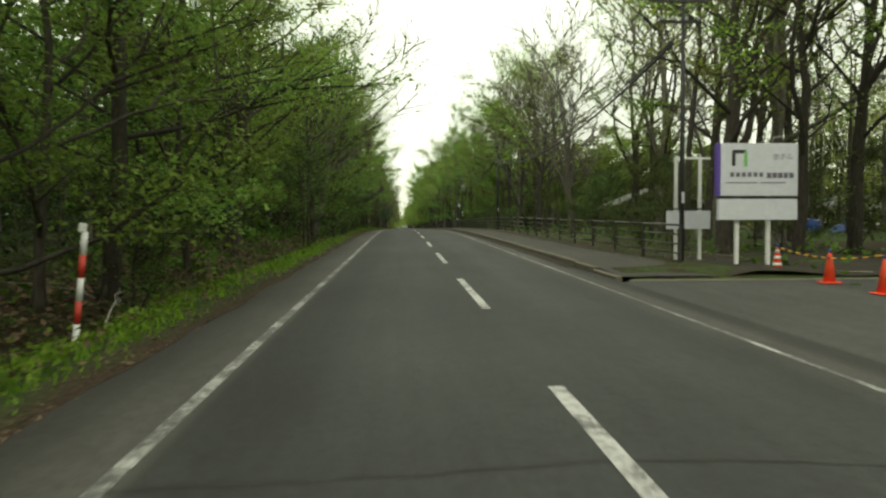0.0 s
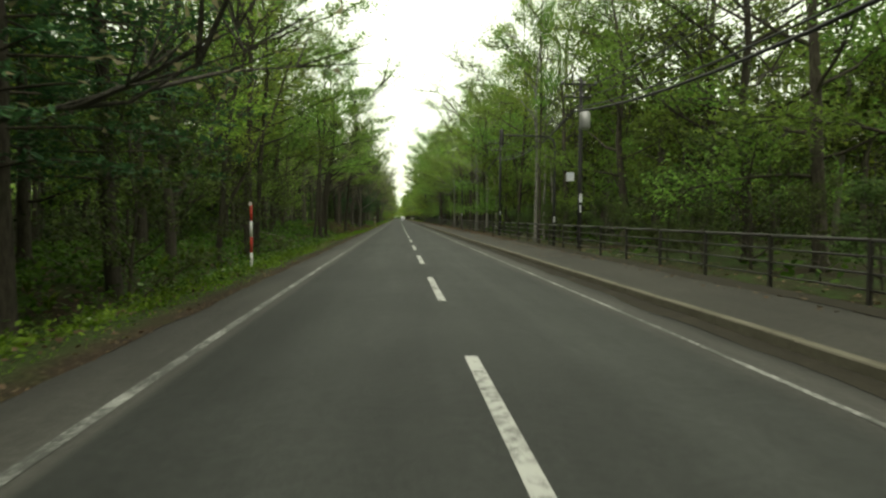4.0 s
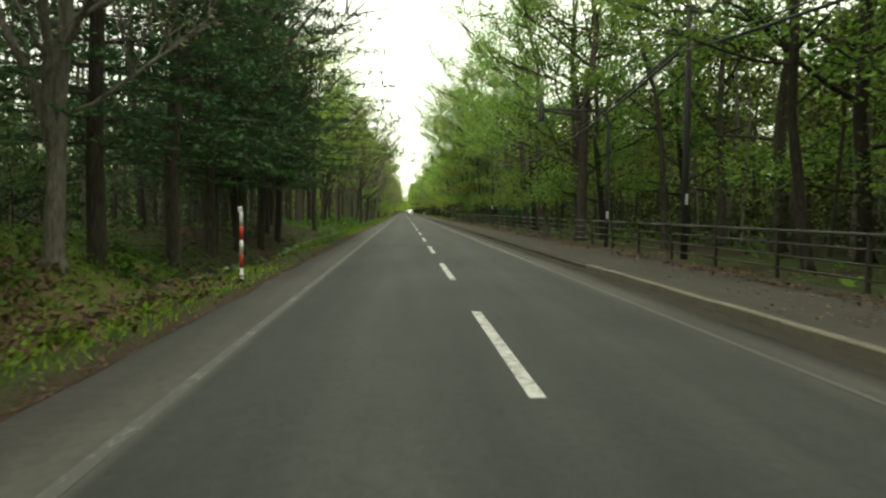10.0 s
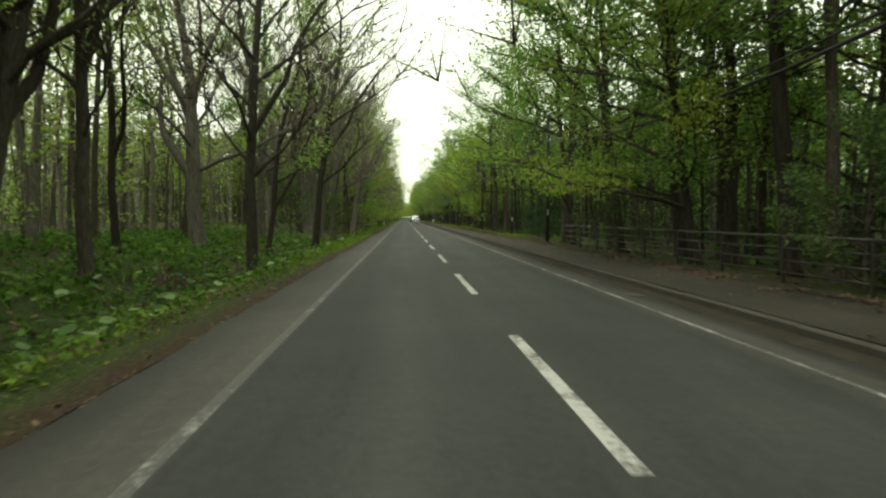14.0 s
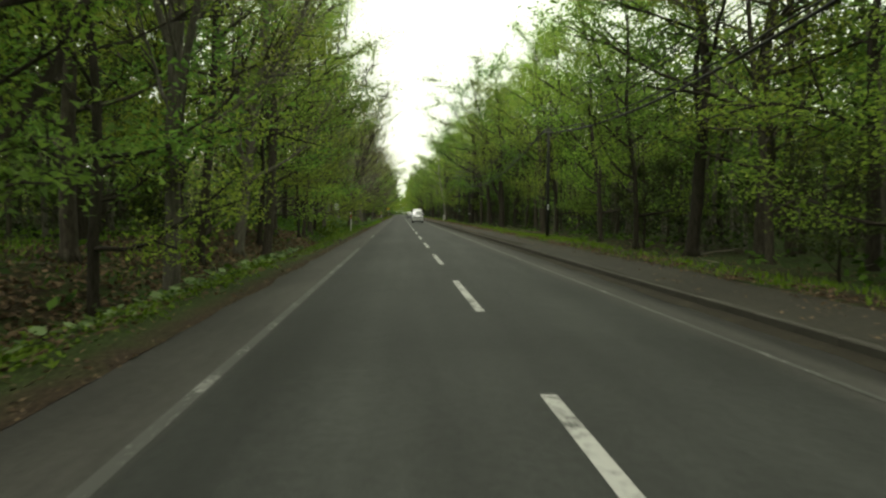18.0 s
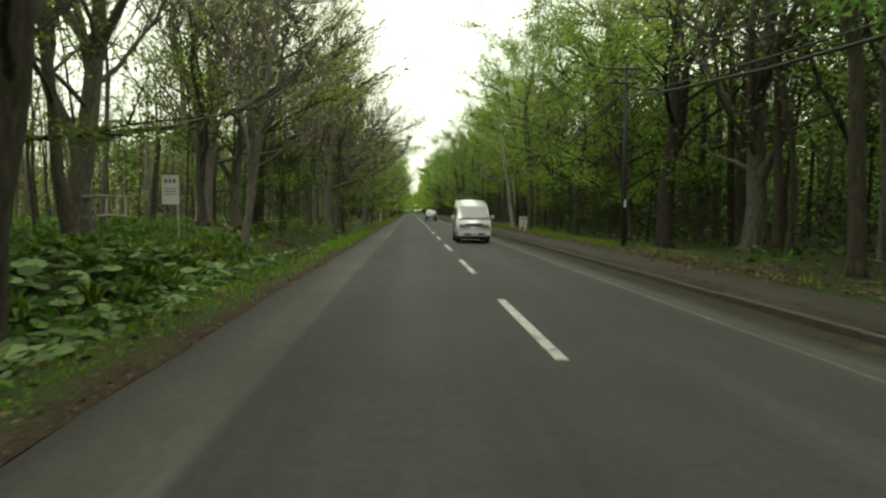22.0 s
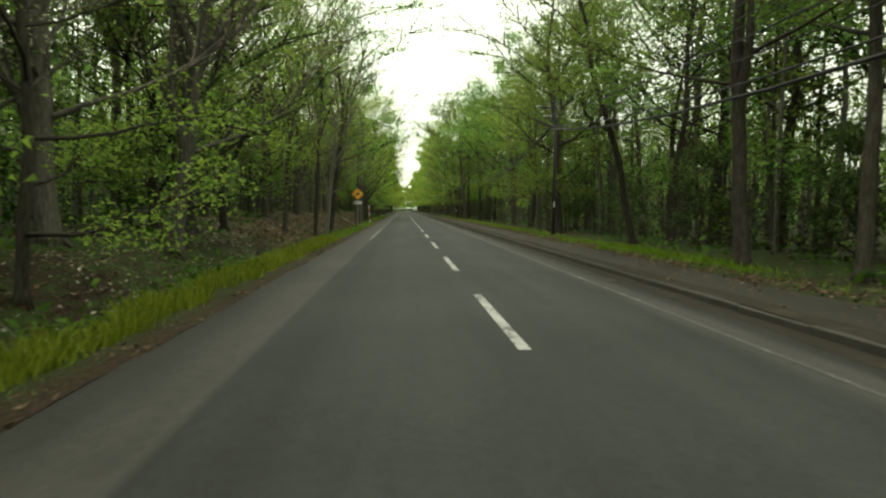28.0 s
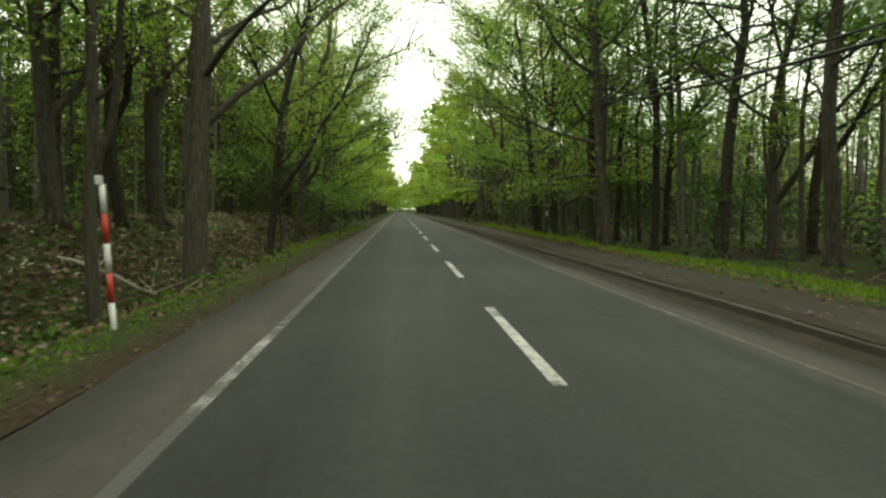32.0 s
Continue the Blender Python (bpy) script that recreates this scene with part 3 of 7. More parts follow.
LEFT_RUNS = [(-60, 100, E1), (100, 128, E2), (128, 165, E2), (165, 178, E1), (178, 328, E2), (328, 352, E2), (366, 369.5, E1), (436, 452, E2), (540, 562, E1), (562, 567, E2), (567, 581, E3), (581, 585, E1), (585, 780, E2)]
RIGHT_RUNS = [(-60, 128, E1), (128, 131.5, E3), (131.5, 135.5, E1), (135.5, 195, E3), (195, 300, E1), (300, 358, E2), (358, 375, E1), (375, 440, E2), (440, 485, E1), (485, 530, E2), (530, 580, E3), (580, 780, E2)]
for line, label, runs in ((left_line, "worn solid white line along the left shoulder", LEFT_RUNS), (lambda y: 3.01, "worn solid white line along the kerb side", RIGHT_RUNS)):
    for ya, yb, mat in runs:
        n = int((yb - ya) / 2)
        ys = [ya + (yb - ya) * i / n for i in range(n + 1)]
        V = [(q, y, road_z(y) - 0.02 * abs(q) + 0.006) for y in ys for q in (line(y) - (0.075 if runs is LEFT_RUNS else 0.05), line(y) + (0.06 if runs is LEFT_RUNS else 0.04))]
        F = [(2 * j, 2 * j + 1, 2 * j + 3, 2 * j + 2) for j in range(n)]
        tagged(new("edge_line", mesh_of("edge_line", V, F, mat)), label, "road marking", kind="structure")


# ---------------------------------------------------------------- trees
def grow(seed, H, r0, base, spread, limbs, twigs, leaf_n, leaf_size, lift=0.55, lean=0.0, profile="round", twiglets=0, forks=0, bias=0.12):
    """Trunk, branches and leaf positions of one broadleaf tree."""
    r = random.Random(seed)
    TV, TF, BV, BF, tips = [], [], [], [], []
    wob = [Vector((0, 0, 0))]
    for i in range(1, 9):
        f = i / 8
        wob.append(Vector((lean * f * f * H + r.uniform(-1, 1) * 0.06 * H * f, r.uniform(-1, 1) * 0.06 * H * f, H * f)))
    for i in range(2, 8):
        wob[i] = (wob[i - 1] + wob[i] * 2 + wob[i + 1]) / 4
    rad = [r0 * (1.35 if i == 0 else 1.0) * (1 - 0.9 * (i / 8) ** 1.15) + 0.012 for i in range(9)]
    first = [wob[0] - Vector((0, 0, 0.4)), wob[0] + Vector((0, 0, 0.25))] + wob[1:]
    tube(TV, TF, first, [r0 * 1.45, r0 * 1.08] + rad[1:], 8)
    for i in range(5):                                      # root flare
        a = i * 1.257 + r.uniform(-0.3, 0.3)
        d = Vector((math.cos(a), math.sin(a), 0))
        tube(TV, TF, [d * r0 * 0.5 + Vector((0, 0, 0.5)), d * r0 * 1.1 + Vector((0, 0, 0.12)), d * r0 * 2.0 - Vector((0, 0, 0.18))], [r0 * 0.3, r0 * 0.34, r0 * 0.12], 5)

    def along(u):
        q = u * 8
        i = min(int(q), 7)
        return wob[i].lerp(wob[i + 1], q - i), rad[i] + (rad[i + 1] - rad[i]) * (q - i)

    def branch(p, d, L, rr, n, up, sides):
        pts = [p]
        d = d.copy()
        for _ in range(n):
            d = (d + Vector((r.uniform(-0.28, 0.28), r.uniform(-0.28, 0.28), r.uniform(-0.2, 0.2) + up))).normalized()
            pts.append(pts[-1] + d * L / n)
        tube(BV, BF, pts, [rr * (1 - 0.82 * i / n) + 0.006 for i in range(n + 1)], sides, cap=False)
        return pts

    for k in range(forks):                                  # second stems
        p, tr = along(r.uniform(0.12, 0.42))
        a = r.uniform(0, 6.283)
        L = H * r.uniform(0.42, 0.6)
        pts = branch(p, Vector((math.cos(a) * 0.5, math.sin(a) * 0.5, 1)).normalized(), L, tr * 0.7, 7, 0.1, 6)
        for j in range(8):
            i = r.randint(2, 6)
            dd = (pts[i + 1] - pts[i]).normalized() + Vector((r.uniform(-1, 1), r.uniform(-1, 1), r.uniform(-0.1, 0.5)))
            tp = branch(pts[i], dd.normalized(), spread * r.uniform(0.3, 0.6), 0.02, 2, 0.05, 3)
            tips += [tp[2], tp[1]]
            for _ in range(twiglets):
                t3 = branch(tp[r.randint(1, 2)], (dd.normalized() + Vector((r.uniform(-0.8, 0.8), r.uniform(-0.8, 0.8), r.uniform(-0.2, 0.6)))).normalized(), spread * r.uniform(0.15, 0.25), 0.012, 1, 0.04, 3)
                tips.append(t3[-1])
    for k in range(limbs):
        u = base + (0.97 - base) * ((k + r.uniform(0.1, 0.9)) / limbs)
        p, tr = along(u)
        a = k * 2.4 + r.uniform(-0.6, 0.6)
        q = (u - base) / (1 - base)
        if profile == "round":
            L = spread * (0.45 + 0.75 * math.sin(math.pi * min(1, q * 0.85 + 0.12)))
        elif profile == "vase":
            L = spread * (1.15 - 0.55 * q)
        else:
            L = spread * (1.0 - 0.75 * q)
        L *= r.uniform(0.75, 1.2) * (1 + bias * math.cos(a))    # longer towards the light
        d = Vector((math.cos(a), math.sin(a), lift + 0.6 * q)).normalized()
        pts = branch(p, d, L, min(tr * 0.5, 0.015 * L + 0.01), 5, 0.05, 4)
        for j in range(twigs):
            i = r.randint(2, 5)
            s = pts[i] if i == 5 else pts[i].lerp(pts[min(i + 1, 5)], r.random())
            dd = (pts[i] - pts[i - 1]).normalized() + Vector((r.uniform(-0.9, 0.9), r.uniform(-0.9, 0.9), r.uniform(-0.35, 0.6)))
            tp = branch(s, dd.normalized(), L * r.uniform(0.28, 0.5), 0.008 * L, 2 if twiglets else 1, 0.03, 3)
            tips += [tp[-1], tp[0].lerp(tp[-1], 0.5)]
            for _ in range(twiglets):
                ii = r.randint(1, 2)
                d3 = (tp[ii] - tp[ii - 1]).normalized() + Vector((r.uniform(-0.9, 0.9), r.uniform(-0.9, 0.9), r.uniform(-0.3, 0.7)))
                t3 = branch(tp[ii], d3.normalized(), L * r.uniform(0.15, 0.28), 0.0035 * L, 1, 0.04, 3)
                tips.append(t3[-1])
        tips += [pts[5], pts[4], pts[3].lerp(pts[4], 0.5), pts[3]]
    rng = np.random.default_rng(seed)
    T = np.array([tuple(t) for t in tips])
    pick = rng.integers(0, len(T), leaf_n)
    c = T[pick] + rng.normal(size=(leaf_n, 3)) * np.array([0.29, 0.29, 0.12]) * (spread / 4 + 0.35)
    return TV, TF, BV, BF, leaf_tris(c, leaf_size, rng)


def conifer(seed, H, r0, spread, base, whorls, droop):
    r = random.Random(seed)
    rng = np.random.default_rng(seed)
    TV, TF, BV, BF, C = [], [], [], [], []
    tube(TV, TF, [Vector((0, 0, -0.4))] + [Vector((r.uniform(-0.08, 0.08), r.uniform(-0.08, 0.08), H * i / 7)) for i in range(8)], [r0 * 1.3] + [r0 * (1 - 0.92 * i / 7) + 0.01 for i in range(8)], 8)
    for k in range(whorls):
        q = k / whorls
        z = H * (base + (0.98 - base) * q)
        L0 = spread * (1 - q) ** 0.8 + 0.3
        for j in range(5):
            a = j * 1.2566 + k * 0.7 + r.uniform(-0.3, 0.3)
            L = L0 * r.uniform(0.6, 1.15)
            pts = [Vector((math.cos(a) * L * f, math.sin(a) * L * f, z + L * (0.12 * f - droop * f * f) + r.uniform(-0.05, 0.05))) for f in (0, 0.35, 0.7, 1.0)]
            tube(BV, BF, pts, [0.035, 0.025, 0.014, 0.006], 4, cap=False)
            n = int(22 + 24 * L)
            f = rng.uniform(0.25, 1.05, n)
            side = rng.normal(size=n) * 0.16 * L * (1.1 - 0.6 * f)
            C.append(np.stack([np.cos(a) * L * f - np.sin(a) * side, np.sin(a) * L * f + np.cos(a) * side, z + L * (0.12 * f - droop * f * f) + rng.normal(size=n) * 0.05], 1))
    return TV, TF, BV, BF, leaves_np(np.concatenate(C), 0.125, rng, 1.5, 0.32)


def leaf_tris(centres, size, rng, flat=0.6):
    """Single pointed leaves, one triangle each."""
    n = len(centres)
    nrm = rng.normal(size=(n, 3))
    nrm[:, 2] = np.abs(nrm[:, 2]) + flat
    nrm /= np.linalg.norm(nrm, axis=1)[:, None]
    u = np.cross(nrm, rng.normal(size=(n, 3)))
    u /= np.linalg.norm(u, axis=1)[:, None]
    w = np.cross(nrm, u)
    s = (size * rng.uniform(0.6, 1.35, n))[:, None]
    return np.stack([centres - u * s * 0.8 - w * s * 0.55, centres - u * s * 0.8 + w * s * 0.55, centres + u * s], 1).reshape(-1, 3)


KINDS = {}


def kind_of_tree(key, grown, bark, leaf, name, label, crown_label):
    TV, TF, BV, BF, LV = grown
    if "conifer" in name:                                   # boughs and their needles are one piece
        n = len(LV) // 4
        wood = [tuple(i + 4 * n for i in f) for f in BF]
        crown = mesh_of("crown", [tuple(v) for v in LV] + BV, [(4 * i, 4 * i + 1, 4 * i + 2, 4 * i + 3) for i in range(n)] + wood, [leaf, bark], False, [0] * n + [1] * len(wood))
        BV, BF = [], []
    else:
        crown = tris_mesh("crown", LV, leaf)
    KINDS.setdefault(key, []).append(dict(trunk=mesh_of("trunk", TV + BV, TF + [tuple(i + len(TV) for i in f) for f in BF], bark, True),
                                          crown=crown, name=name, label=label, crown_label=crown_label, first=None))


for s in range(3):
    kind_of_tree("full", grow(10 + s, 14.0 + s, 0.17 + 0.03 * s, 0.12, 4.6, 17, 6, 11500, 0.08, 0.2), M_BARK, M_LEAF, "broadleaf_tree", "tall broadleaf tree in fresh green leaf", "dense fresh green leaves")
for s in range(2):
    kind_of_tree("bright", grow(110 + s, 12.5 + s, 0.13, 0.1, 4.4, 17, 6, 12500, 0.068, 0.22), M_BARK, M_LEAF_Y, "broadleaf_tree", "roadside tree in bright yellow-green young leaf", "dense bright yellow-green leaves")
for s in range(3):
    kind_of_tree("high", grow(14 + s, 15.5 + s, 0.15 + 0.03 * s, 0.34, 4.6, 14, 6, 10800, 0.08, 0.25, forks=s % 2), M_BARK, M_LEAF, "broadleaf_tree", "tall broadleaf tree with a high fresh green crown", "dense fresh green leaves")
for s in range(2):
    kind_of_tree("low", grow(20 + s, 9.5 + s, 0.11, 0.1, 3.9, 16, 6, 12000, 0.074, 0.28), M_BARK, M_LEAF, "broadleaf_tree", "low spreading broadleaf tree leafy to the ground", "layered bright green leaves")
for s in range(3):
    kind_of_tree("airy", grow(30 + s, 15.5 + s, 0.16 + 0.02 * s, 0.22, 4.2, 15, 6, 5800, 0.072, 0.45, forks=1), M_BARK, M_LEAF_Y, "broadleaf_tree", "tall thin tree with sparse yellow-green young leaves", "sparse yellow-green young leaves")
for s in range(3):
    kind_of_tree("bare", grow(40 + s, 14.5 + s, 0.2 + 0.03 * s, 0.22, 4.8, 17, 7, 2600, 0.06, 0.7, twiglets=4, forks=2), M_BARK if s == 1 else M_BARK_G, M_BUD, "bare_tree", "grey-barked tree still bare with swelling buds", "pale opening buds")
for s in range(3):
    kind_of_tree("slim", grow(50 + s, 17 + s, 0.10 + 0.015 * s, 0.28, 3.0, 12, 5, 5600, 0.086, 0.45, lean=(-0.03, 0.02, 0.06)[s]), M_BARK, M_LEAF, "slender_tree", "slender dark trunk with a high thin crown", "thin high green leaves")
for s in range(2):
    kind_of_tree("birch", grow(60 + s, 13.5 + s, 0.13, 0.35, 3.0, 12, 5, 3600, 0.074, 0.6, lean=(-0.02, 0.03)[s], twiglets=1), M_BIRCH, M_LEAF_Y, "birch_tree", "white-barked birch with small young leaves", "small young leaves")
for s in range(2):
    kind_of_tree("pine", conifer(70 + s, 17 + 2 * s, 0.22, 3.8, 0.16, 24, 0.16), M_BARK, M_NEEDLE, "conifer", "tall dark conifer with flat layered boughs", "dark green needled boughs")
kind_of_tree("larch", conifer(78, 21, 0.17, 6.6, 0.2, 26, 0.08), M_BARK, M_NEEDLE, "conifer", "tall dark conifer with long level boughs over the road", "dark green needled boughs")
kind_of_tree("fir", conifer(75, 6.5, 0.09, 1.7, 0.08, 16, 0.22), M_BARK, M_NEEDLE, "young_conifer", "young dark fir among the trunks", "dark green needles")
for s in range(2):
    kind_of_tree("shrub", grow(80 + s, 3.2 + 0.8 * s, 0.04, 0.05, 1.7, 12, 4, 3400, 0.066, 0.5), M_BARK, M_SHRUB, "shrub", "leafy green shrub at the wood's edge", "dull green leaves")
kind_of_tree("old", grow(90, 15, 0.36, 0.2, 5.4, 17, 7, 2000, 0.11, 0.6, profile="vase", twiglets=4, forks=4), M_BARK_G, M_BUD, "old_tree", "broad old tree with many bare spreading limbs", "pale opening buds")
kind_of_tree("oldgreen", grow(92, 16, 0.36, 0.26, 5.0, 16, 7, 10500, 0.082, 0.5, profile="vase", forks=2), M_BARK, M_LEAF_Y, "old_tree", "thick-trunked old tree with young yellow-green leaves", "young yellow-green leaves")
for s in range(2):
    kind_of_tree("far", grow(95 + s, 15 + s, 0.2, 0.1, 4.6, 8, 2, 1100, 0.32, 0.2), M_BARK, M_LEAF_Y, "broadleaf_tree", "broadleaf tree far down the road in green leaf", "green leaves")

tr = random.Random(77)
STANDS = []


def plant(key, x, y, scale=1.0, variant=None, turn=None, thick=1.0, sink=0.0, tilt=None):
    ks = KINDS[key]
    k = ks[tr.randrange(len(ks)) if variant is None else variant]
    if turn is None:                                        # the longer limbs reach for the light over the road
        turn = tr.uniform(-50, 50) if x < 0 else tr.uniform(110, 250) if 160 < y < 300 or 500 < y < 560 else tr.uniform(-110, 110)
    STANDS.append((x, y))
    m = pose(x, y, land_z(x, y) - sink, tr.uniform(-3, 3), tr.uniform(-4, 4) if tilt is None else tilt, 0) @ pose(0, 0, 0, 0, 0, turn) @ Matrix.Diagonal((scale * thick, scale * thick, scale * tr.uniform(0.92, 1.08), 1))
    if k["first"] is None:
        ob = thing(k["name"], m, k["label"], "shrub" if key == "shrub" else "tree", "trees along the road")
        part("trunk", k["trunk"], ob)
        part("crown", k["crown"], ob, k["crown_label"])
        k["first"] = ob
    else:
        ob = copy_thing(k["first"], Matrix())
        ob.matrix_basis = m
    return ob


# single trees that stand out
plant("full", -8.5, 17.6, thick=1.10)
plant("low", -8.6, 24, thick=1.00)
plant("oldgreen", -9.5, 34, thick=1.00)
plant("bare", -12.8, 61.2, thick=0.73, tilt=0)
plant("full", -10.5, 63, thick=1.27, tilt=3)
plant("old", -11.5, 81.5, thick=1.05, tilt=14)
plant("airy", -9.1, 94.4, thick=1.22, tilt=0)
plant("slim", -8.3, 103.4, thick=1.31, tilt=0)
plant("slim", -11.1, 110.3, thick=1.09, tilt=0)
plant("slim", -11.5, 126.9, thick=1.27, tilt=0)
plant("slim", -8.4, 131, thick=1.00)
plant("high", -8.4, 135.8, thick=1.27, tilt=0)
plant("slim", -8.2, 138.9, thick=1.20, tilt=2)
plant("oldgreen", -9.6, 147.9, thick=0.95, tilt=7)
plant("slim", -7.1, 150.2, thick=1.50, tilt=4)
plant("slim", -10.3, 154.7, thick=1.50, tilt=4)
plant("birch", -11, 159.1, thick=1.30, tilt=0)
plant("bare", -9.8, 171.8, thick=1.30)
plant("slim", -9.8, 177, thick=1.50, tilt=0)
plant("old", -7, 180.2, thick=0.86, tilt=0)
plant("bare", -12.8, 183.1, thick=0.99, tilt=0)
plant("pine", -8.8, 203, thick=1.00)
plant("bare", -8.5, 206.9, thick=1.01, tilt=3)
plant("pine", -9.6, 211, thick=1.00)
plant("bare", -8.8, 217.6, thick=1.30, tilt=3)
plant("pine", -11.5, 226.9, thick=1.15, tilt=0)
plant("pine", -11.5, 230.3, thick=1.15, tilt=0)
plant("oldgreen", -13, 242.1, thick=0.91, tilt=0)
plant("oldgreen", -11.5, 243.5, thick=0.94, tilt=0)
plant("airy", -12.8, 244.7, thick=0.70, tilt=0)
plant("high", -11.5, 251.6, thick=1.30, tilt=0)
plant("airy", -12.8, 254.9, thick=0.99, tilt=7)
plant("oldgreen", -11.5, 263.6, thick=0.95, tilt=8)
plant("oldgreen", -11.5, 264, thick=0.95, tilt=8)
plant("bare", -9.6, 265.4, thick=0.86, tilt=0)
plant("airy", -11.5, 271.8, thick=0.70, tilt=0)
plant("bare", -7.3, 273.9, thick=0.94, tilt=1)
plant("slim", -12.9, 283.5, thick=1.16, tilt=0)
plant("bare", -12.5, 304.3, thick=1.30, tilt=1)
plant("high", -11.5, 313.1, thick=1.30, tilt=0)
plant("old", -10.3, 316, thick=1.05)
plant("bare", -11.5, 319, thick=1.30, tilt=0)
plant("old", -11.5, 321.6, thick=1.05, tilt=0)
plant("old", -13.1, 327.1, thick=1.30, tilt=0)
plant("airy", -9, 333.5, thick=1.10)
plant("bare", -6.9, 337.7, thick=0.76, tilt=0)
plant("full", -10.4, 340.1, thick=1.30, tilt=0)
plant("airy", -11.2, 351.1, thick=1.30, tilt=0)
plant("high", -7.9, 355, thick=1.20, tilt=0)
plant("airy", -11.5, 357.3, thick=1.30, tilt=4)
plant("full", -9.6, 366.6, thick=1.10)
plant("slim", -8.6, 370.5, thick=0.86, tilt=0)
plant("full", -8.7, 377.3, thick=0.97, tilt=0)
plant("old", -12.8, 381, thick=0.98, tilt=0)
plant("airy", -11.5, 392.6, thick=1.03, tilt=0)
plant("slim", -9.5, 398.5, thick=1.30)
plant("bare", -11.6, 401, thick=1.00)
plant("bare", -10.6, 408, thick=1.00)
plant("old", -12.8, 417.9, thick=1.08, tilt=6)
plant("old", -12.8, 431.7, thick=1.16, tilt=4)
plant("bare", -11.5, 433.2, thick=1.30, tilt=3)
plant("birch", -11.5, 437.9, thick=1.00, tilt=-6)
plant("oldgreen", -11.5, 438.3, thick=1.30, tilt=2)
plant("bare", -10.2, 466, thick=0.90)
plant("low", -8, 458.8, thick=1.30, tilt=0)
plant("bare", -12.8, 462, thick=0.90)
plant("bare", -11.5, 465.9, thick=1.27, tilt=0)
plant("bare", -11.5, 470.3, thick=1.06, tilt=0)
plant("bare", -11.5, 472.4, thick=0.78, tilt=0)
plant("slim", -13.8, 475.5, thick=1.50)
plant("bare", -9.6, 478.1, thick=1.30, tilt=2)
plant("bare", -10, 483.4, thick=1.20)
plant("low", -11.2, 494.7, thick=1.30, tilt=0)
plant("bare", -9.5, 498, thick=1.13, tilt=8)
plant("old", -11.5, 499.8, thick=1.18, tilt=3)
plant("old", -11.5, 524, thick=0.90)
plant("low", -10.5, 530, thick=1.00)
plant("low", -10.5, 532.8, thick=1.30, tilt=0)
plant("old", -13.2, 532.8, thick=0.60, tilt=0)
plant("low", -11.8, 532.9, thick=1.30, tilt=0)
plant("bare", -7, 553.9, thick=0.73, tilt=5)
plant("slim", -7.9, 554.9, thick=0.97, tilt=0)
plant("high", -7, 555.9, thick=1.30, tilt=3)
plant("oldgreen", -11.5, 569, thick=1.00)
plant("slim", -12.8, 579.6, thick=1.50, tilt=5)
plant("airy", -7, 588.2, thick=0.60, tilt=0)
plant("oldgreen", -7, 594.3, thick=0.96, tilt=0)
plant("airy", -12, 597, thick=1.30)
plant("oldgreen", -11, 603, thick=1.00)
plant("oldgreen", 13, 70.9, thick=1.30, tilt=0)
plant("slim", 7.3, 107.8, thick=0.61, tilt=0)
plant("birch", 7.6, 110.3, thick=0.81, tilt=0)
plant("birch", 10.4, 121, thick=0.75, tilt=0)
plant("slim", 8.8, 123.1, thick=0.89, tilt=0)
plant("birch", 12.8, 128, thick=0.65)
plant("high", 8, 138.8, thick=1.02, tilt=0)
plant("birch", 8, 145.3, thick=1.30, tilt=0)
plant("bare", 8.2, 153.4, thick=0.84, tilt=0)
plant("birch", 11.1, 159.9, thick=1.30, tilt=0)
plant("birch", 12.7, 162.3, thick=1.30, tilt=0)
plant("birch", 7.7, 171.9, thick=1.00, tilt=0)
plant("high", 11, 175.1, thick=0.82, tilt=0)
plant("slim", 9.8, 193.7, thick=1.50, tilt=-8)
plant("high", 8.1, 211, thick=1.30, tilt=0)
plant("fir", 10.2, 246, thick=1.00)
plant("fir", 11.5, 253, thick=1.00)
plant("fir", 10, 262, thick=1.00)
plant("high", 10, 265, thick=1.07, tilt=0)
plant("slim", 13, 265.2, thick=1.50, tilt=0)
plant("slim", 11.5, 271.6, thick=1.31, tilt=0)
plant("high", 11.5, 274.5, thick=1.30, tilt=0)
plant("fir", 9.8, 300, thick=1.00)
plant("fir", 10.6, 308, thick=1.00)
plant("high", 11.6, 313.4, thick=1.04, tilt=0)
plant("slim", 11.5, 315.8, thick=1.50, tilt=0)
plant("high", 12.9, 323.3, thick=1.29, tilt=0)
plant("full", 11.5, 344, thick=1.30, tilt=0)
plant("high", 9.6, 345.5, thick=1.30, tilt=0)
plant("oldgreen", 11.5, 380.4, thick=0.90, tilt=-5)
plant("slim", 12.8, 390.3, thick=1.50, tilt=0)
plant("oldgreen", 10.4, 398, thick=0.90)
plant("old", 11.9, 420.8, thick=1.13, tilt=0)
plant("oldgreen", 9.6, 424, thick=1.00)
plant("oldgreen", 11.5, 434, thick=0.65, tilt=-6)
plant("full", 9.8, 441, thick=1.30)
plant("high", 7.2, 444.9, thick=0.92, tilt=0)
plant("birch", 8.1, 458.7, thick=1.30, tilt=-9)
plant("slim", 10.3, 458.8, thick=1.50, tilt=0)
plant("high", 11.5, 468.7, thick=0.97, tilt=0)
plant("oldgreen", 11.5, 470.2, thick=0.71, tilt=-8)
plant("full", 11.5, 477.1, thick=1.30, tilt=-4)
plant("birch", 12, 479.4, thick=1.30, tilt=-8)
plant("high", 10.2, 520.4, thick=1.08, tilt=0)
plant("high", 8.7, 523.6, thick=1.28, tilt=0)
plant("slim", 11.9, 536.8, thick=1.50, tilt=0)
plant("slim", 10.2, 537.5, thick=1.50, tilt=-14)
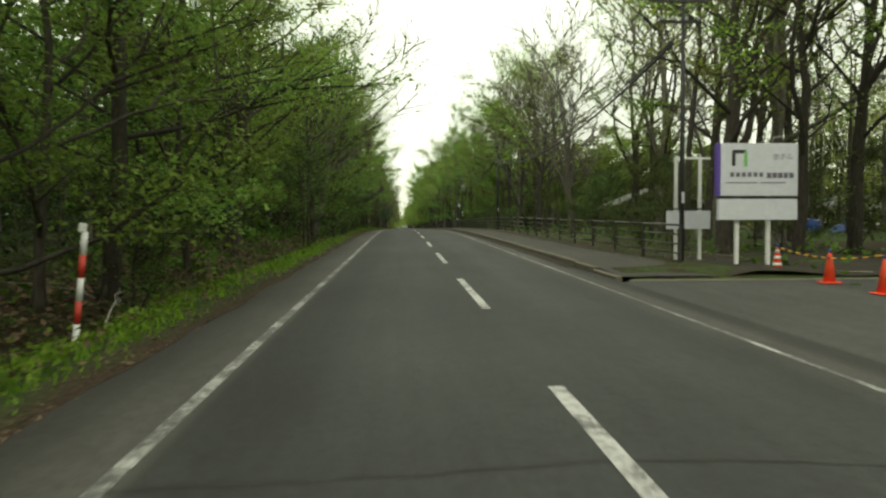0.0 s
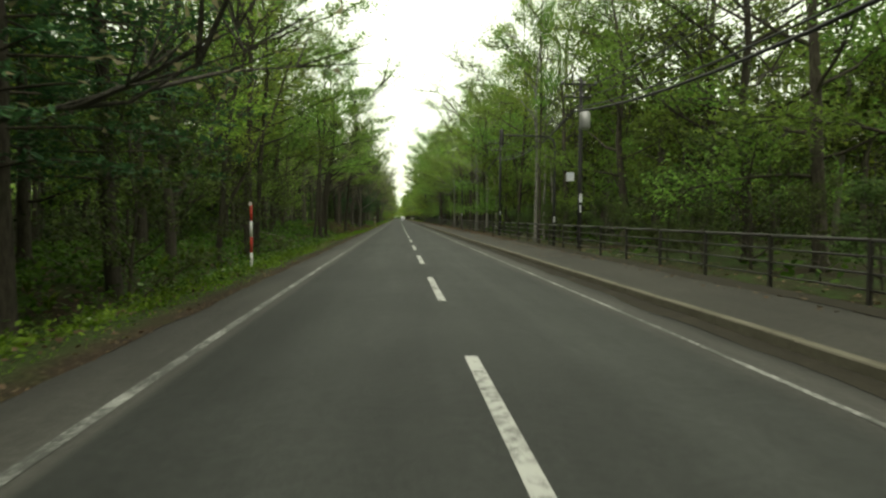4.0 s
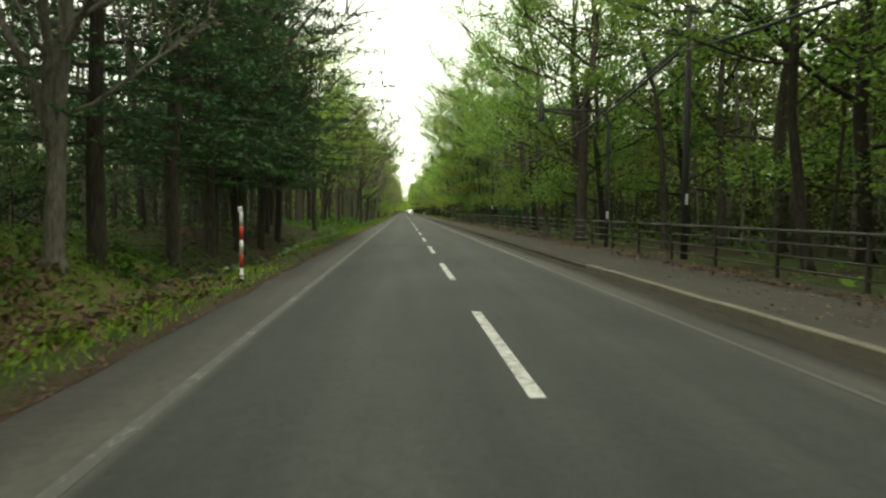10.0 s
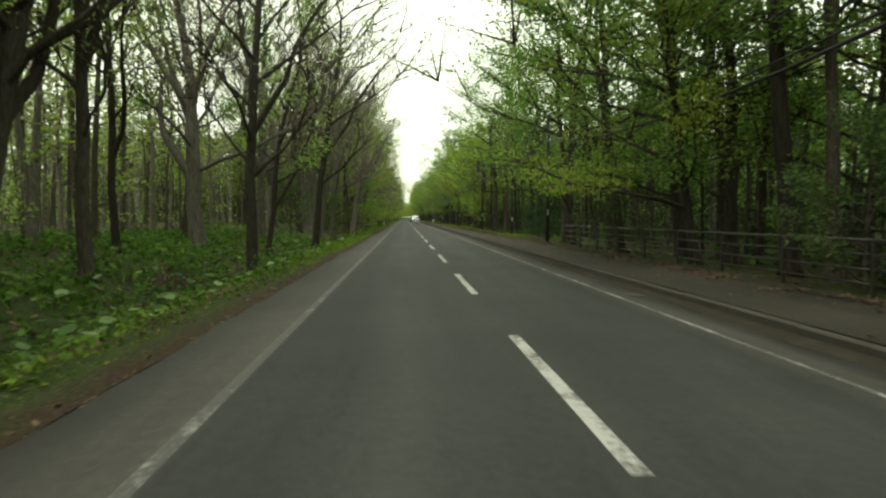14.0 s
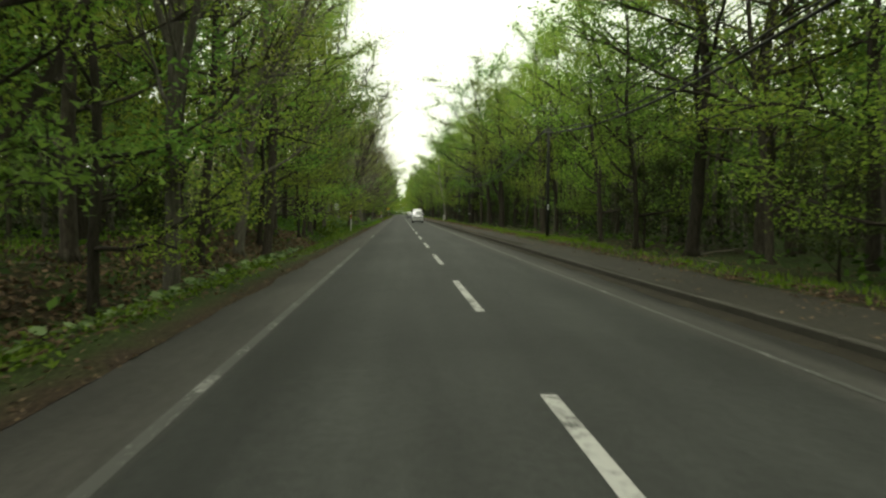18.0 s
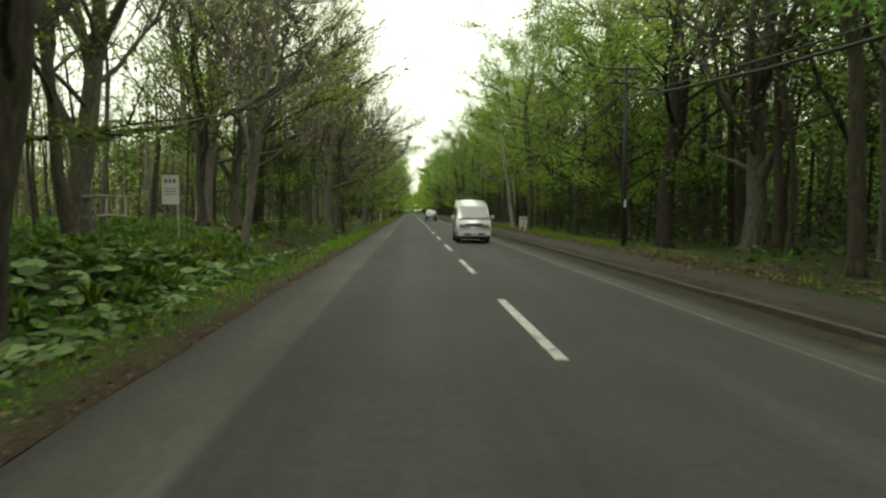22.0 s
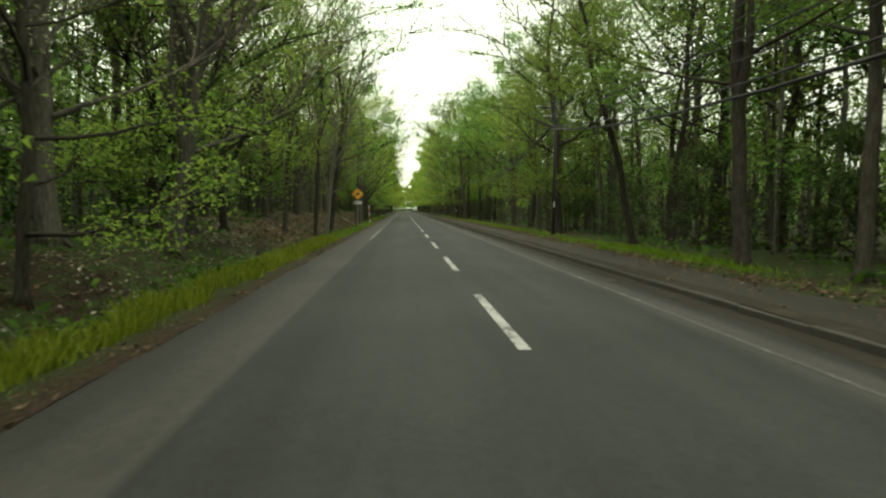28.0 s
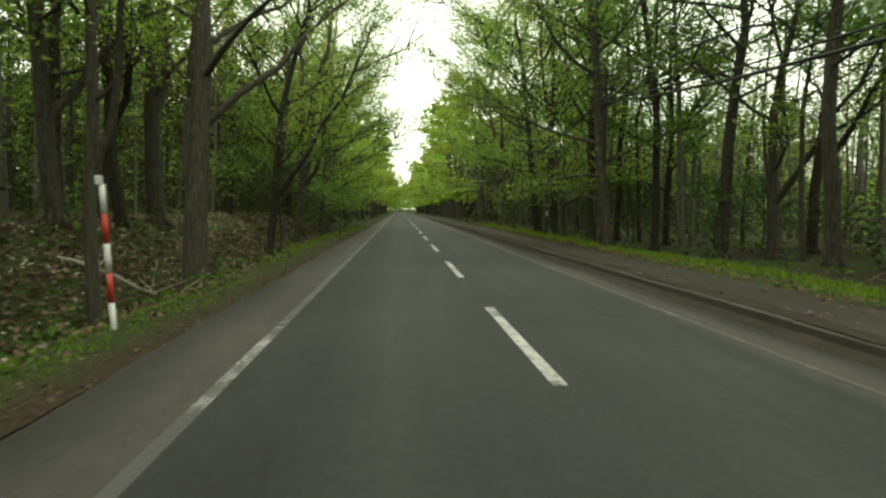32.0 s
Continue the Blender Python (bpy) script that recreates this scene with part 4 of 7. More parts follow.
plant("high", 11.5, 559.8, thick=0.79, tilt=0)
plant("slim", 11.5, 564.2, thick=1.32, tilt=0)
plant("high", 11.5, 571.5, thick=1.30, tilt=0)
plant("high", 12.1, 595.9, thick=1.30, tilt=-6)
plant("airy", 12.9, 600.8, thick=1.30, tilt=0)
plant("high", 11, 601.1, thick=1.30, tilt=0)
plant("slim", 10.2, 606, thick=1.50)
plant("slim", 11.5, 609.1, thick=1.50, tilt=0)
plant("airy", 9, 612, thick=1.30)
plant("slim", 11.5, 615.5, thick=1.50, tilt=-4)
plant("full", 8.8, 620, thick=1.00)
plant("slim", 12, 622.7, thick=1.50, tilt=0)
plant("old", -8.3, 490.5, 1.05, thick=0.8, tilt=10)
for key, x, y, s, lean in (("bare", -8.8, 187.5, 1.12, 4), ("pine", -8.6, 198.5, 1.08, 1), ("pine", -9.0, 204.5, 1.1, 1), ("pine", -9.3, 194.5, 1.1, 2), ("pine", -9.2, 215, 1.1, 2), ("pine", -10.2, 221, 1.1, 1), ("larch", -8.4, 211, 1.05, 1), ("larch", -8.6, 216.5, 1.05, 1), ("bare", -8.4, 66, 1.15, 9), ("full", 8.0, 606, 1.2, -6), ("bright", 8.0, 614, 1.25, -7), ("full", 8.2, 622.5, 1.25, -7), ("bright", 8.0, 631, 1.25, -7), ("full", 8.2, 640, 1.25, -6), ("airy", -7.8, 609, 1.2, 6), ("airy", -7.9, 619, 1.2, 6), ("full", -8.0, 632, 1.2, 5), ("bright", 8.4, 270, 1.25, -7), ("full", 8.6, 278.5, 1.25, -7), ("bright", 8.5, 287, 1.25, -6), ("bright", -8.5, 372, 1.05, 4), ("bright", -8.7, 380, 1.0, 4), ("bare", -7.6, 326, 1.12, 7), ("bare", -7.5, 404, 1.12, 7), ("bare", -7.8, 296, 1.1, 6), ("high", -14, 118, 1.2, 0), ("full", -15.5, 123, 1.2, 0), ("high", -14.5, 130, 1.2, 0), ("full", -16, 136, 1.2, 0), ("high", -14, 142, 1.2, 0), ("full", -13.5, 388, 1.1, 0), ("high", -12.5, 396, 1.1, 2), ("full", 9.8, 403, 1.15, -5), ("high", 9.6, 411, 1.15, -4), ("full", 13.5, 399, 1.1, 0), ("full", 14.0, 407, 1.1, 0), ("bare", -9.2, 192, 1.1, 3), ("high", 9.4, 266, 1.2, -6), ("full", 9.6, 274, 1.15, -5), ("high", 9.5, 283, 1.2, -5), ("full", 9.8, 236, 1.15, -5), ("high", 9.6, 228, 1.2, -5), ("full", 9.8, 552, 1.1, -5)):
    plant(key, x, y, s, tilt=lean)
for x, y, s in ((-8.0, 336, 0.9), (-8.5, 343, 1.0), (-8.8, 357.5, 1.0), (-9.6, 364, 1.0), (-8.2, 497, 0.6), (-8.2, 508, 0.85), (-8.5, 517, 0.9),
                (10.2, 214, 1.05), (10.6, 221, 1.1), (10.0, 233, 1.1), (10.8, 241, 1.05), (10.2, 249, 1.1), (10.6, 257, 1.1), (10.2, 271, 1.1), (9.8, 334, 0.95), (10.4, 341.5, 1.0), (9.8, 352, 0.95), (10.2, 359, 1.0), (10.0, 369, 1.0),
                (10.0, 431, 0.95), (10.6, 452, 0.9), (10.2, 466, 1.0), (10.0, 560, 1.0), (10.2, 574, 1.0), (-9.0, 628, 1.1), (-8.6, 640, 1.1), (-9.0, 652, 1.1)):
    plant("full" if x > 0 and y < 300 else "bright", x, y, s, tilt=-4 if x > 0 else 3)
# stems leaning out over the road
for key, x, y, s, g, lean in (("bare", -8.0, 57, 0.95, 0.9, 15), ("old", -8.2, 352, 0.9, 0.7, 10), ("bare", -8.2, 386, 1.0, 1.0, 14), ("bare", -8.4, 424, 1.05, 0.9, 12), ("bare", -9.4, 449, 1.0, 0.8, 4), ("old", -8.6, 527, 0.95, 0.75, 10), ("bare", -8.1, 304, 0.9, 0.9, 12), ("airy", -8.0, 98, 0.9, 0.8, 10),
                               ("airy", -12.1, 118, 0.95, 0.9, 4), ("bare", -8.8, 200, 0.9, 0.8, 5), ("airy", -8.3, 284, 1.0, 0.9, 10),
                               ("high", -8.2, 346, 0.95, 0.8, 9), ("bare", -9.4, 467, 1.05, 0.9, 6), ("bare", -8.8, 512, 1.0, 0.9, 9), ("airy", -8.6, 548, 1.0, 0.9, 6), ("airy", -8.8, 578, 1.0, 0.9, 6), ("full", -8.6, 616, 1.0, 0.9, 8)):
    plant(key, x - 0.4, y, s, thick=g, tilt=0.7 * lean)
for k in range(11):                                     # second row behind the fence
    plant("full", 14.5 + tr.uniform(-1, 1), 158 + 5.6 * k, 1.2)
for k in range(8):
    plant("full", 15.5 + tr.uniform(-1, 1), 520 + 6.2 * k, 1.15)
for x, y in ((-12.5, 44), (-13.2, 51), (-11.8, 62), (-12.0, 69), (-13.5, 77), (-12.4, 84), (-13.0, 92), (-12.2, 100), (-13.0, 107), (-12.0, 114), (-12.8, 121), (-12.4, 129), (-12.6, 395), (-13.0, 411), (-11.6, 438), (-12.8, 443), (-13.0, 434)):
    plant("full", x, y, 1.05)
for x, y, s in ((-12.5, 155, 1.0), (-14, 163, 1.05), (-12, 168, 0.95), (-15.5, 173, 1.1), (-13.5, 177, 1.0), (-11.5, 187, 1.0), (-14.5, 190, 1.05), (-17, 182, 1.1), (-16.5, 158, 1.0)):
    plant("bare", x, y, s)

LEFT_ZONES = [(-60, "full low full full low"), (72, "slim full slim pine"), (112, "slim slim airy pine"), (150, "bare airy slim bare airy"), (186, "pine slim pine bare"), (200, "pine pine pine slim"), (232, "bare airy airy bare old"),
              (292, "bare airy bare oldgreen bare"), (326, "full airy full oldgreen"), (392, "bare slim airy bare slim"), (436, "airy bare airy"), (448, "bare bare slim bare old"), (508, "bare low low airy"), (556, "airy bare airy full"), (612, "airy full full oldgreen"), (900, "")]
RIGHT_ZONES = [(-60, "bare airy bare"), (84, "full high slim full"), (122, "high high slim low"), (200, "high slim high full"), (300, "high slim high slim low"), (380, "high airy slim full"), (470, "high full slim airy"),
               (560, "high airy slim full"), (900, "")]


def choice_at(zones, y):
    for (a, ks), (b, _) in zip(zones, zones[1:]):
        if a <= y < b:
            return tr.choice(ks.split())
    return "full"


for side, zones in ((-1, LEFT_ZONES), (1, RIGHT_ZONES)):
    y = 3.0
    while y < 656:
        key = choice_at(zones, y)
        row = tr.choice((0, 0, 1))
        x = (8.4, 11.6)[row] + tr.uniform(-0.7, 0.9)
        if side > 0:
            x += blend(y, [(84, 4.3), (120, 2.4), (165, 1.2), (330, 1.2), (350, 4.3)])
        skip = (side > 0 and y < 66 and x < 15) or (side < 0 and 142 < y < 188) or (side < 0 and 240 < y < 292 and row == 0) or (side < 0 and 470 < y < 560 and row == 0) or (side < 0 and 384 < y < 432) or (side < 0 and 546 < y < 590)
        if skip:
            x += 6 * (1 if side > 0 or 140 < y < 190 else 0.5)
        clear = all(abs(sy - y) > 2.4 or sx * side < 0 or abs(abs(sx) - x) > 3.2 for sx, sy in STANDS)
        if clear and not (side < 0 and (238 < y < 290 or 446 < y < 504) and tr.random() < 0.45):
            plant(key, side * x, y, tr.uniform(0.85, 1.1) * (1.18 if y > 585 or (side > 0 and (160 < y < 300 or 500 < y < 560)) else 1.12 if side > 0 else 1.0))
        if tr.random() < (0.15 if side > 0 and 128 < y < 330 else 0.4 if side > 0 else 0.06 if 235 < y < 300 or 440 < y < 505 else 0.25) and not skip:
            plant("shrub", side * (x - 1.4 + tr.uniform(-0.4, 0.4) + (6 if side < 0 and 98 < y < 216 else 0)), y + tr.uniform(0.8, 1.6), tr.uniform(0.7, 1.25))
        y += tr.uniform(3.4, 5.0)
    while y < 1000:                                     # the avenue goes on to the distance
        plant("far", side * tr.uniform(8.2, 11), y, tr.uniform(1.1, 1.3))
        y += tr.uniform(4.5, 7.0)
for x in (-10, -7.5, -5, -2.5, 0, 2.5, 5, 7.5, 10):       # the wood closes where the road bends away
    plant("far", x, 1040 + tr.uniform(-8, 8), 1.1)
    plant("far", x + 1.2, 1058 + tr.uniform(-6, 6), 1.25)


def thicket(seed, count, tall, girth, boughs, leaf_n, leaf_size, barks, leaves, odds, needles=False, under=1500):
    """Forty metres of the wood behind the roadside trees: x runs away from the road, y along it."""
    r = random.Random(seed)
    rng = np.random.default_rng(seed)
    V, F, idx, C = [], [], [], []
    for k in range(count):
        x, y = 46 * r.random(), 40 * r.random()
        sapling = k % 4 == 3
        H = r.uniform(1.8, 4.5) if sapling else r.uniform(*tall)
        rr = r.uniform(0.012, 0.03) if sapling else r.uniform(*girth)
        foot = Vector((x, y, -0.9))
        knee = Vector((x + r.uniform(-0.5, 0.5), y + r.uniform(-0.5, 0.5), H * 0.45))
        head = Vector((x + r.uniform(-1.3, 1.3), y + r.uniform(-1.3, 1.3), H))
        tube(V, F, [foot, foot.lerp(knee, 0.5) + Vector((r.uniform(-0.12, 0.12), r.uniform(-0.12, 0.12), 0)), knee, head], [rr * 1.25, rr, rr * 0.75, rr * 0.15], 5, cap=False)
        spots = []
        for _ in range(boughs // 2 if sapling else boughs):
            u = r.uniform(0.2, 0.98) if sapling or needles else 0.28 + 0.7 * r.random() ** 0.8
            p = foot.lerp(knee, u / 0.45) if u < 0.45 else knee.lerp(head, (u - 0.45) / 0.55)
            a = r.uniform(0, 6.283)
            L = (0.9 if sapling else 2.9 * (1.1 - u) + 0.5 if needles else r.uniform(1.3, 3.4) * (1.15 - 0.5 * u))
            d = Vector((math.cos(a), math.sin(a), -0.1 if needles else r.uniform(0.15, 0.9))).normalized()
            q = p + d * L * 0.55 + Vector((0, 0, r.uniform(-0.1, 0.1)))
            e = q + (d + Vector((r.uniform(-0.4, 0.4), r.uniform(-0.4, 0.4), r.uniform(-0.15, 0.3)))).normalized() * L * 0.5
            tube(V, F, [p, q, e], [min(rr * 0.4, 0.035), 0.014, 0.005], 3, cap=False)
            spots += [q, q.lerp(e, 0.5), e, e]
        n = leaf_n // 4 if sapling else leaf_n
        S = np.array([tuple(q) for q in spots])
        C.append(S[rng.integers(0, len(S), n)] + rng.normal(size=(n, 3)) * (np.array([0.22, 0.22, 0.14]) if sapling else np.array([0.5, 0.5, 0.1 if needles else 0.24])))
        idx += [1 if r.random() < 0.5 else 0] * (len(F) - len(idx))
    n = 9000                                             # tangle of far twigs that closes the view
    C.append(np.stack([46 - 20 * rng.random(n) ** 1.6, 40 * rng.random(n), 7.5 * rng.random(n) ** 1.5 - 0.6], 1))
    m = max(under // 40, 1)                               # low scrub added near-black, standing in for shade between the trunks
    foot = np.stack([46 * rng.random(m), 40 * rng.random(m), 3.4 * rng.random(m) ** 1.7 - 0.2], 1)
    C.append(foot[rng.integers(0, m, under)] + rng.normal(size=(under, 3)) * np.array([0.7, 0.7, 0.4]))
    C = np.concatenate(C)
    size = np.full(len(C), leaf_size)
    size[-n - under:-under] = 0.3
    size[-under:] = 0.13
    trunks = mesh_of("woodland_trunks", V, F, barks, True, idx)
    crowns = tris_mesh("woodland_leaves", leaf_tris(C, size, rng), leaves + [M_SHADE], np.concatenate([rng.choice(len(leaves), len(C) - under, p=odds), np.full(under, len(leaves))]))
    return trunks, crowns


# The darker leaf's share paints shade into each stretch of wood.
THICKETS = {
    "green": [thicket(201 + i, 150, (9, 16), (0.05, 0.17), 14, 1500, 0.18, [M_BARK, M_BARK_G], [M_LEAF_SHADED, M_LEAF, M_LEAF_Y], [0.57, 0.3, 0.13], under=21000) for i in range(3)],
    "mixed": [thicket(231 + i, 190, (9, 16), (0.05, 0.18), 14, 820, 0.16, [M_BARK, M_BARK_G], [M_LEAF_SHADED, M_LEAF, M_LEAF_Y], [0.58, 0.3, 0.12], under=20000) for i in range(2)],
    "bare": [thicket(211 + i, 215, (9, 16.5), (0.05, 0.16), 18, 700, 0.12, [M_BARK_G, M_BARK], [M_LEAF_Y, M_LEAF_SHADED, M_BUD], [0.5, 0.28, 0.22]) for i in range(3)],
    "dark": [thicket(221, 120, (11, 18), (0.07, 0.2), 24, 1150, 0.15, [M_BARK, M_BARK_G], [M_NEEDLE, M_LEAF_SHADED], [0.8, 0.2], True, under=14000)],
    "grey": [thicket(241 + i, 230, (9, 16.5), (0.06, 0.17), 18, 620, 0.13, [M_BARK, M_BARK_G], [M_LEAF_Y, M_LEAF_SHADED, M_LEAF], [0.3, 0.4, 0.3], under=14000) for i in range(2)],
    "sparse": [thicket(261 + i, 185, (9, 16), (0.06, 0.17), 17, 480, 0.12, [M_BARK, M_BARK_G], [M_LEAF_Y, M_LEAF_SHADED, M_LEAF], [0.3, 0.4, 0.3], under=14000) for i in range(2)],
    "thin": [thicket(251 + i, 130, (9, 16), (0.05, 0.16), 20, 320, 0.1, [M_BARK_G, M_BARK], [M_LEAF_Y, M_LEAF_SHADED, M_BUD], [0.4, 0.3, 0.3]) for i in range(2)]}
WOOD_LEFT = [(-60, "green"), (140, "bare"), (180, "dark"), (260, "bare"), (300, "thin"), (340, "green"), (380, "bare"), (420, "thin"), (500, "green"), (540, "grey"), (620, "green")]
WOOD_RIGHT = [(-60, "bare"), (100, "green"), (180, "mixed"), (540, "sparse"), (660, "green")]
for side, plan in ((-1, WOOD_LEFT), (1, WOOD_RIGHT)):
    for i, y in enumerate(range(-60, 1060, 40)):
        key = [k for a, k in plan if a <= y][-1]
        trunks, crowns = THICKETS[key][i % len(THICKETS[key])]
        x = 12.2 if side < 0 else 11.6 if y > 90 else 46.0 if y == 60 else 27.0
        m = pose(side * x, y if side > 0 else y + 40, road_z(y + 20) + 0.1 + (bank(y + 20) if side < 0 else 0), 0, 0, 0 if side > 0 else 180)
        for name, me, label, category in (("woodland_trunks", trunks, "crowded slim trunks and bare branches deep in the wood", "woodland"), ("woodland_leaves", crowns, "spring leaves of the wood behind the roadside trees, some coloured dark as shade", "foliage")):
            ob = tagged(new(name, me), label, category, kind="stuff")
            ob.matrix_world = m


rng_e = np.random.default_rng(44)
end_n = 4200
tagged(new("end_woods_leaves", quads_mesh("end_woods_leaves", leaves_np(np.stack([rng_e.uniform(-70, 70, end_n), rng_e.uniform(1066, 1100, end_n), rng_e.uniform(0, 1, end_n) * 13 - 0.5], 1), 1.0, rng_e), M_LEAF)),
       "distant green wood closing the view down the road", "woodland", kind="stuff")

# ---------------------------------------------------------------- undergrowth
def scatter_leaves(name, seed, n, place, size, mat, label, category, flat=0.5, ratio=0.62):
    rng = np.random.default_rng(seed)
    P = place(rng, n)
    Z = np.array([land_z(float(a), float(b)) for a, b in P[:, :2]]) + P[:, 2]
    L = leaves_np(np.stack([P[:, 0], P[:, 1], Z], 1), size, rng, flat, ratio)
    return tagged(new(name, quads_mesh(name, L, mat)), label, category, kind="stuff")


def blades(name, seed, n, place, tall, mat, label):
    """Grass: one bent, narrow triangle a blade."""
    rng = np.random.default_rng(seed)
    P = place(rng, n)
    n = len(P)
    Z = np.array([land_z(float(a), float(b)) for a, b in P[:, :2]])
    base = np.stack([P[:, 0], P[:, 1], Z], 1)
    a = rng.uniform(0, 6.283, n)
    w = (0.014 + 0.018 * rng.random(n))[:, None]
    h = tall * rng.uniform(0.4, 1.2, n) * P[:, 2]
    side = np.stack([np.cos(a), np.sin(a), 0 * a], 1) * w
    tip = base + np.stack([rng.normal(size=n) * 0.35 * h, rng.normal(size=n) * 0.35 * h, h], 1)
    V = np.stack([base - side, base + side, tip], 1).reshape(-1, 3)
    return tagged(new(name, tris_mesh(name, V, mat)), label, "grass", kind="stuff")


def clumped(rng, n, x0, x1, y0, y1, spread=0.25, per=9):
    m = n // per + 1
    cx, cy = rng.uniform(x0, x1, m), rng.uniform(y0, y1, m)
    k = rng.integers(0, m, n)
    return cx[k] + rng.normal(size=n) * spread, cy[k] + rng.normal(size=n) * spread * 1.4


def left_grass(rng, n):
    x, y = clumped(rng, n, -5.85, -4.75, -4, 640, 0.16, 14)
    f = 0.5 + 0.5 * np.sin(y * 0.07) * np.sin(y * 0.023 + 1)
    keep = (np.sin(y * 0.31) + np.sin(y * 0.127 + 2) + rng.normal(size=n)) > np.where((y > 148) & (y < 197), 0.9, -1.0)
    x, y, f = x[keep], y[keep], f[keep]
    return np.stack([np.clip(x, -6.3, -4.55), y, f], 1)


def right_grass(rng, n):
    x, y = clumped(rng, n, 6.5, 8.6, 300, 650, 0.2, 14)
    keep = np.sin(y * 0.19 + x) + np.sin(y * 0.073) + 0.8 * rng.normal(size=n) > np.where(y < 570, 0.3, -1.2)
    return np.stack([np.clip(x, 6.45, 9.2), y, 0.6 + 0.4 * np.sin(y * 0.11) ** 2], 1)[keep]


blades("verge_grass", 5, 100000, left_grass, 0.2, M_GRASS, "bright green grass tufts along the road's edge")
blades("roadside_grass", 6, 46000, right_grass, 0.26, M_GRASS, "green grass strip behind the muddy pavement")

LUSH = [(5, 60, 0.25), (60, 126, 0.9), (126, 200, 0.8), (236, 300, 0.9), (372, 425, 1.0), (438, 512, 0.2)]


def lush(rng, n):
    total = sum((b - a) * w for a, b, w in LUSH)
    xs, ys = [], []
    for a, b, w in LUSH:
        k = int(n * (b - a) * w / total)
        x, y = clumped(rng, k, -18, -8.2, a, b, 0.32, 22)
        xs.append(x)
        ys.append(y)
    x, y = np.concatenate(xs), np.concatenate(ys)
    return np.stack([np.minimum(x, -7.6), y, np.abs(rng.normal(size=len(x))) * 0.17 + 0.04], 1)


scatter_leaves("fern_undergrowth", 7, 70000, lush, 0.1, M_BUSH, "low green ferns and broad weeds under the trees", "undergrowth")


WEEDS = [(8, 60, 0.15), (84, 128, 0.6), (232, 300, 0.9), (300, 324, 1.1), (372, 418, 1.0), (424, 470, 0.15), (500, 530, 0.7), (580, 600, 0.2)]


def broad_weeds(rng, n):
    total = sum((b - a) * w for a, b, w in WEEDS)
    xs, ys = [], []
    for a, b, w in WEEDS:
        k = int(n * (b - a) * w / total)
        x, y = clumped(rng, k, -8.2, -5.3, a, b, 0.2, 12)
        xs.append(x)
        ys.append(y)
    x, y = np.concatenate(xs), np.concatenate(ys)
    return np.stack([np.minimum(x, -5.0), y, np.abs(rng.normal(size=len(x))) * 0.2 + 0.1], 1)


scatter_leaves("broad_weeds", 17, 15000, broad_weeds, 0.085, M_BUSH, "broad-leaved weeds along the ditch", "undergrowth", 0.4, 0.45)


def sparse_green(rng, n):
    side = np.where(rng.random(n) < 0.5, -1, 1)
    x, y = clumped(rng, n, 8.4, 26, -10, 700, 0.4, 18)
    return np.stack([side * x, y, np.abs(rng.normal(size=n)) * 0.2 + 0.04], 1)


scatter_leaves("scrub", 8, 26000, sparse_green, 0.15, M_BUSH, "scattered low scrub on the forest floor", "undergrowth")


def litter_left(rng, n):
    x = -5.2 - np.abs(rng.normal(size=n)) * 6.0
    return np.stack([x, rng.uniform(-4, 650, n), 0.02 + 0.03 * rng.random(n)], 1)


def litter_right(rng, n):
    return np.stack([rng.uniform(5.6, 11, n), rng.uniform(20, 650, n), 0.03 + 0.03 * rng.random(n)], 1)


scatter_leaves("leaf_litter", 9, 62000, litter_left, 0.08, M_DEAD, "fallen brown leaves over bank and ditch", "leaf litter", 2.0)
def litter_bank(rng, n):
    return np.stack([-6.0 - np.abs(rng.normal(size=n)) * 3.4, np.concatenate([rng.uniform(540, 640, n // 2), rng.uniform(330, 372, n // 4), rng.uniform(10, 62, n - n // 2 - n // 4)]), 0.02 + 0.06 * rng.random(n)], 1)


scatter_leaves("bank_litter", 19, 44000, litter_bank, 0.085, M_DEAD, "thick brown leaf litter over the wooded bank", "leaf litter", 1.0)
scatter_leaves("pavement_litter", 10, 18000, litter_right, 0.055, M_DEAD, "fallen brown leaves along the pavement", "leaf litter", 2.5)


def edge_litter(rng, n):
    x, y = clumped(rng, n, 6.0, 6.9, 110, 650, 0.16, 20)
    return np.stack([x, y, 0.06 + 0.04 * rng.random(n)], 1)


def kerb_litter(rng, n):
    x, y = clumped(rng, n, 4.2, 6.2, 90, 650, 0.22, 10)
    return np.stack([np.maximum(x, 4.3), y, 0.075 + 0.02 * rng.random(n)], 1)


scatter_leaves("edge_litter", 42, 26000, edge_litter, 0.045, M_DEAD, "brown leaves drifted along the pavement's far edge", "leaf litter", 1.5)
scatter_leaves("kerb_litter", 43, 9000, kerb_litter, 0.035, M_DEAD, "scattered brown leaves on the pavement", "leaf litter", 3.0)


def verge_litter(rng, n):
    x, y = clumped(rng, n, -5.9, -4.45, 0, 640, 0.2, 7)
    return np.stack([np.minimum(x, -4.2), y, 0.03 + 0.03 * rng.random(n)], 1)


scatter_leaves("verge_litter", 35, 16000, verge_litter, 0.045, M_DEAD, "small fallen leaves in the verge grass", "leaf litter", 1.5)


def shoulder_litter(rng, n):
    x, y = clumped(rng, n, -4.75, -4.1, 0, 640, 0.13, 12)
    return np.stack([np.clip(x, -5.0, -3.5), y, 0.015 + 0.02 * rng.random(n)], 1)


scatter_leaves("shoulder_litter", 47, 30000, shoulder_litter, 0.026, M_DEAD, "crumbs of leaf and bark swept against the road's edge", "leaf litter", 2.5)

# shrubs close behind the fence
ya = 26.0
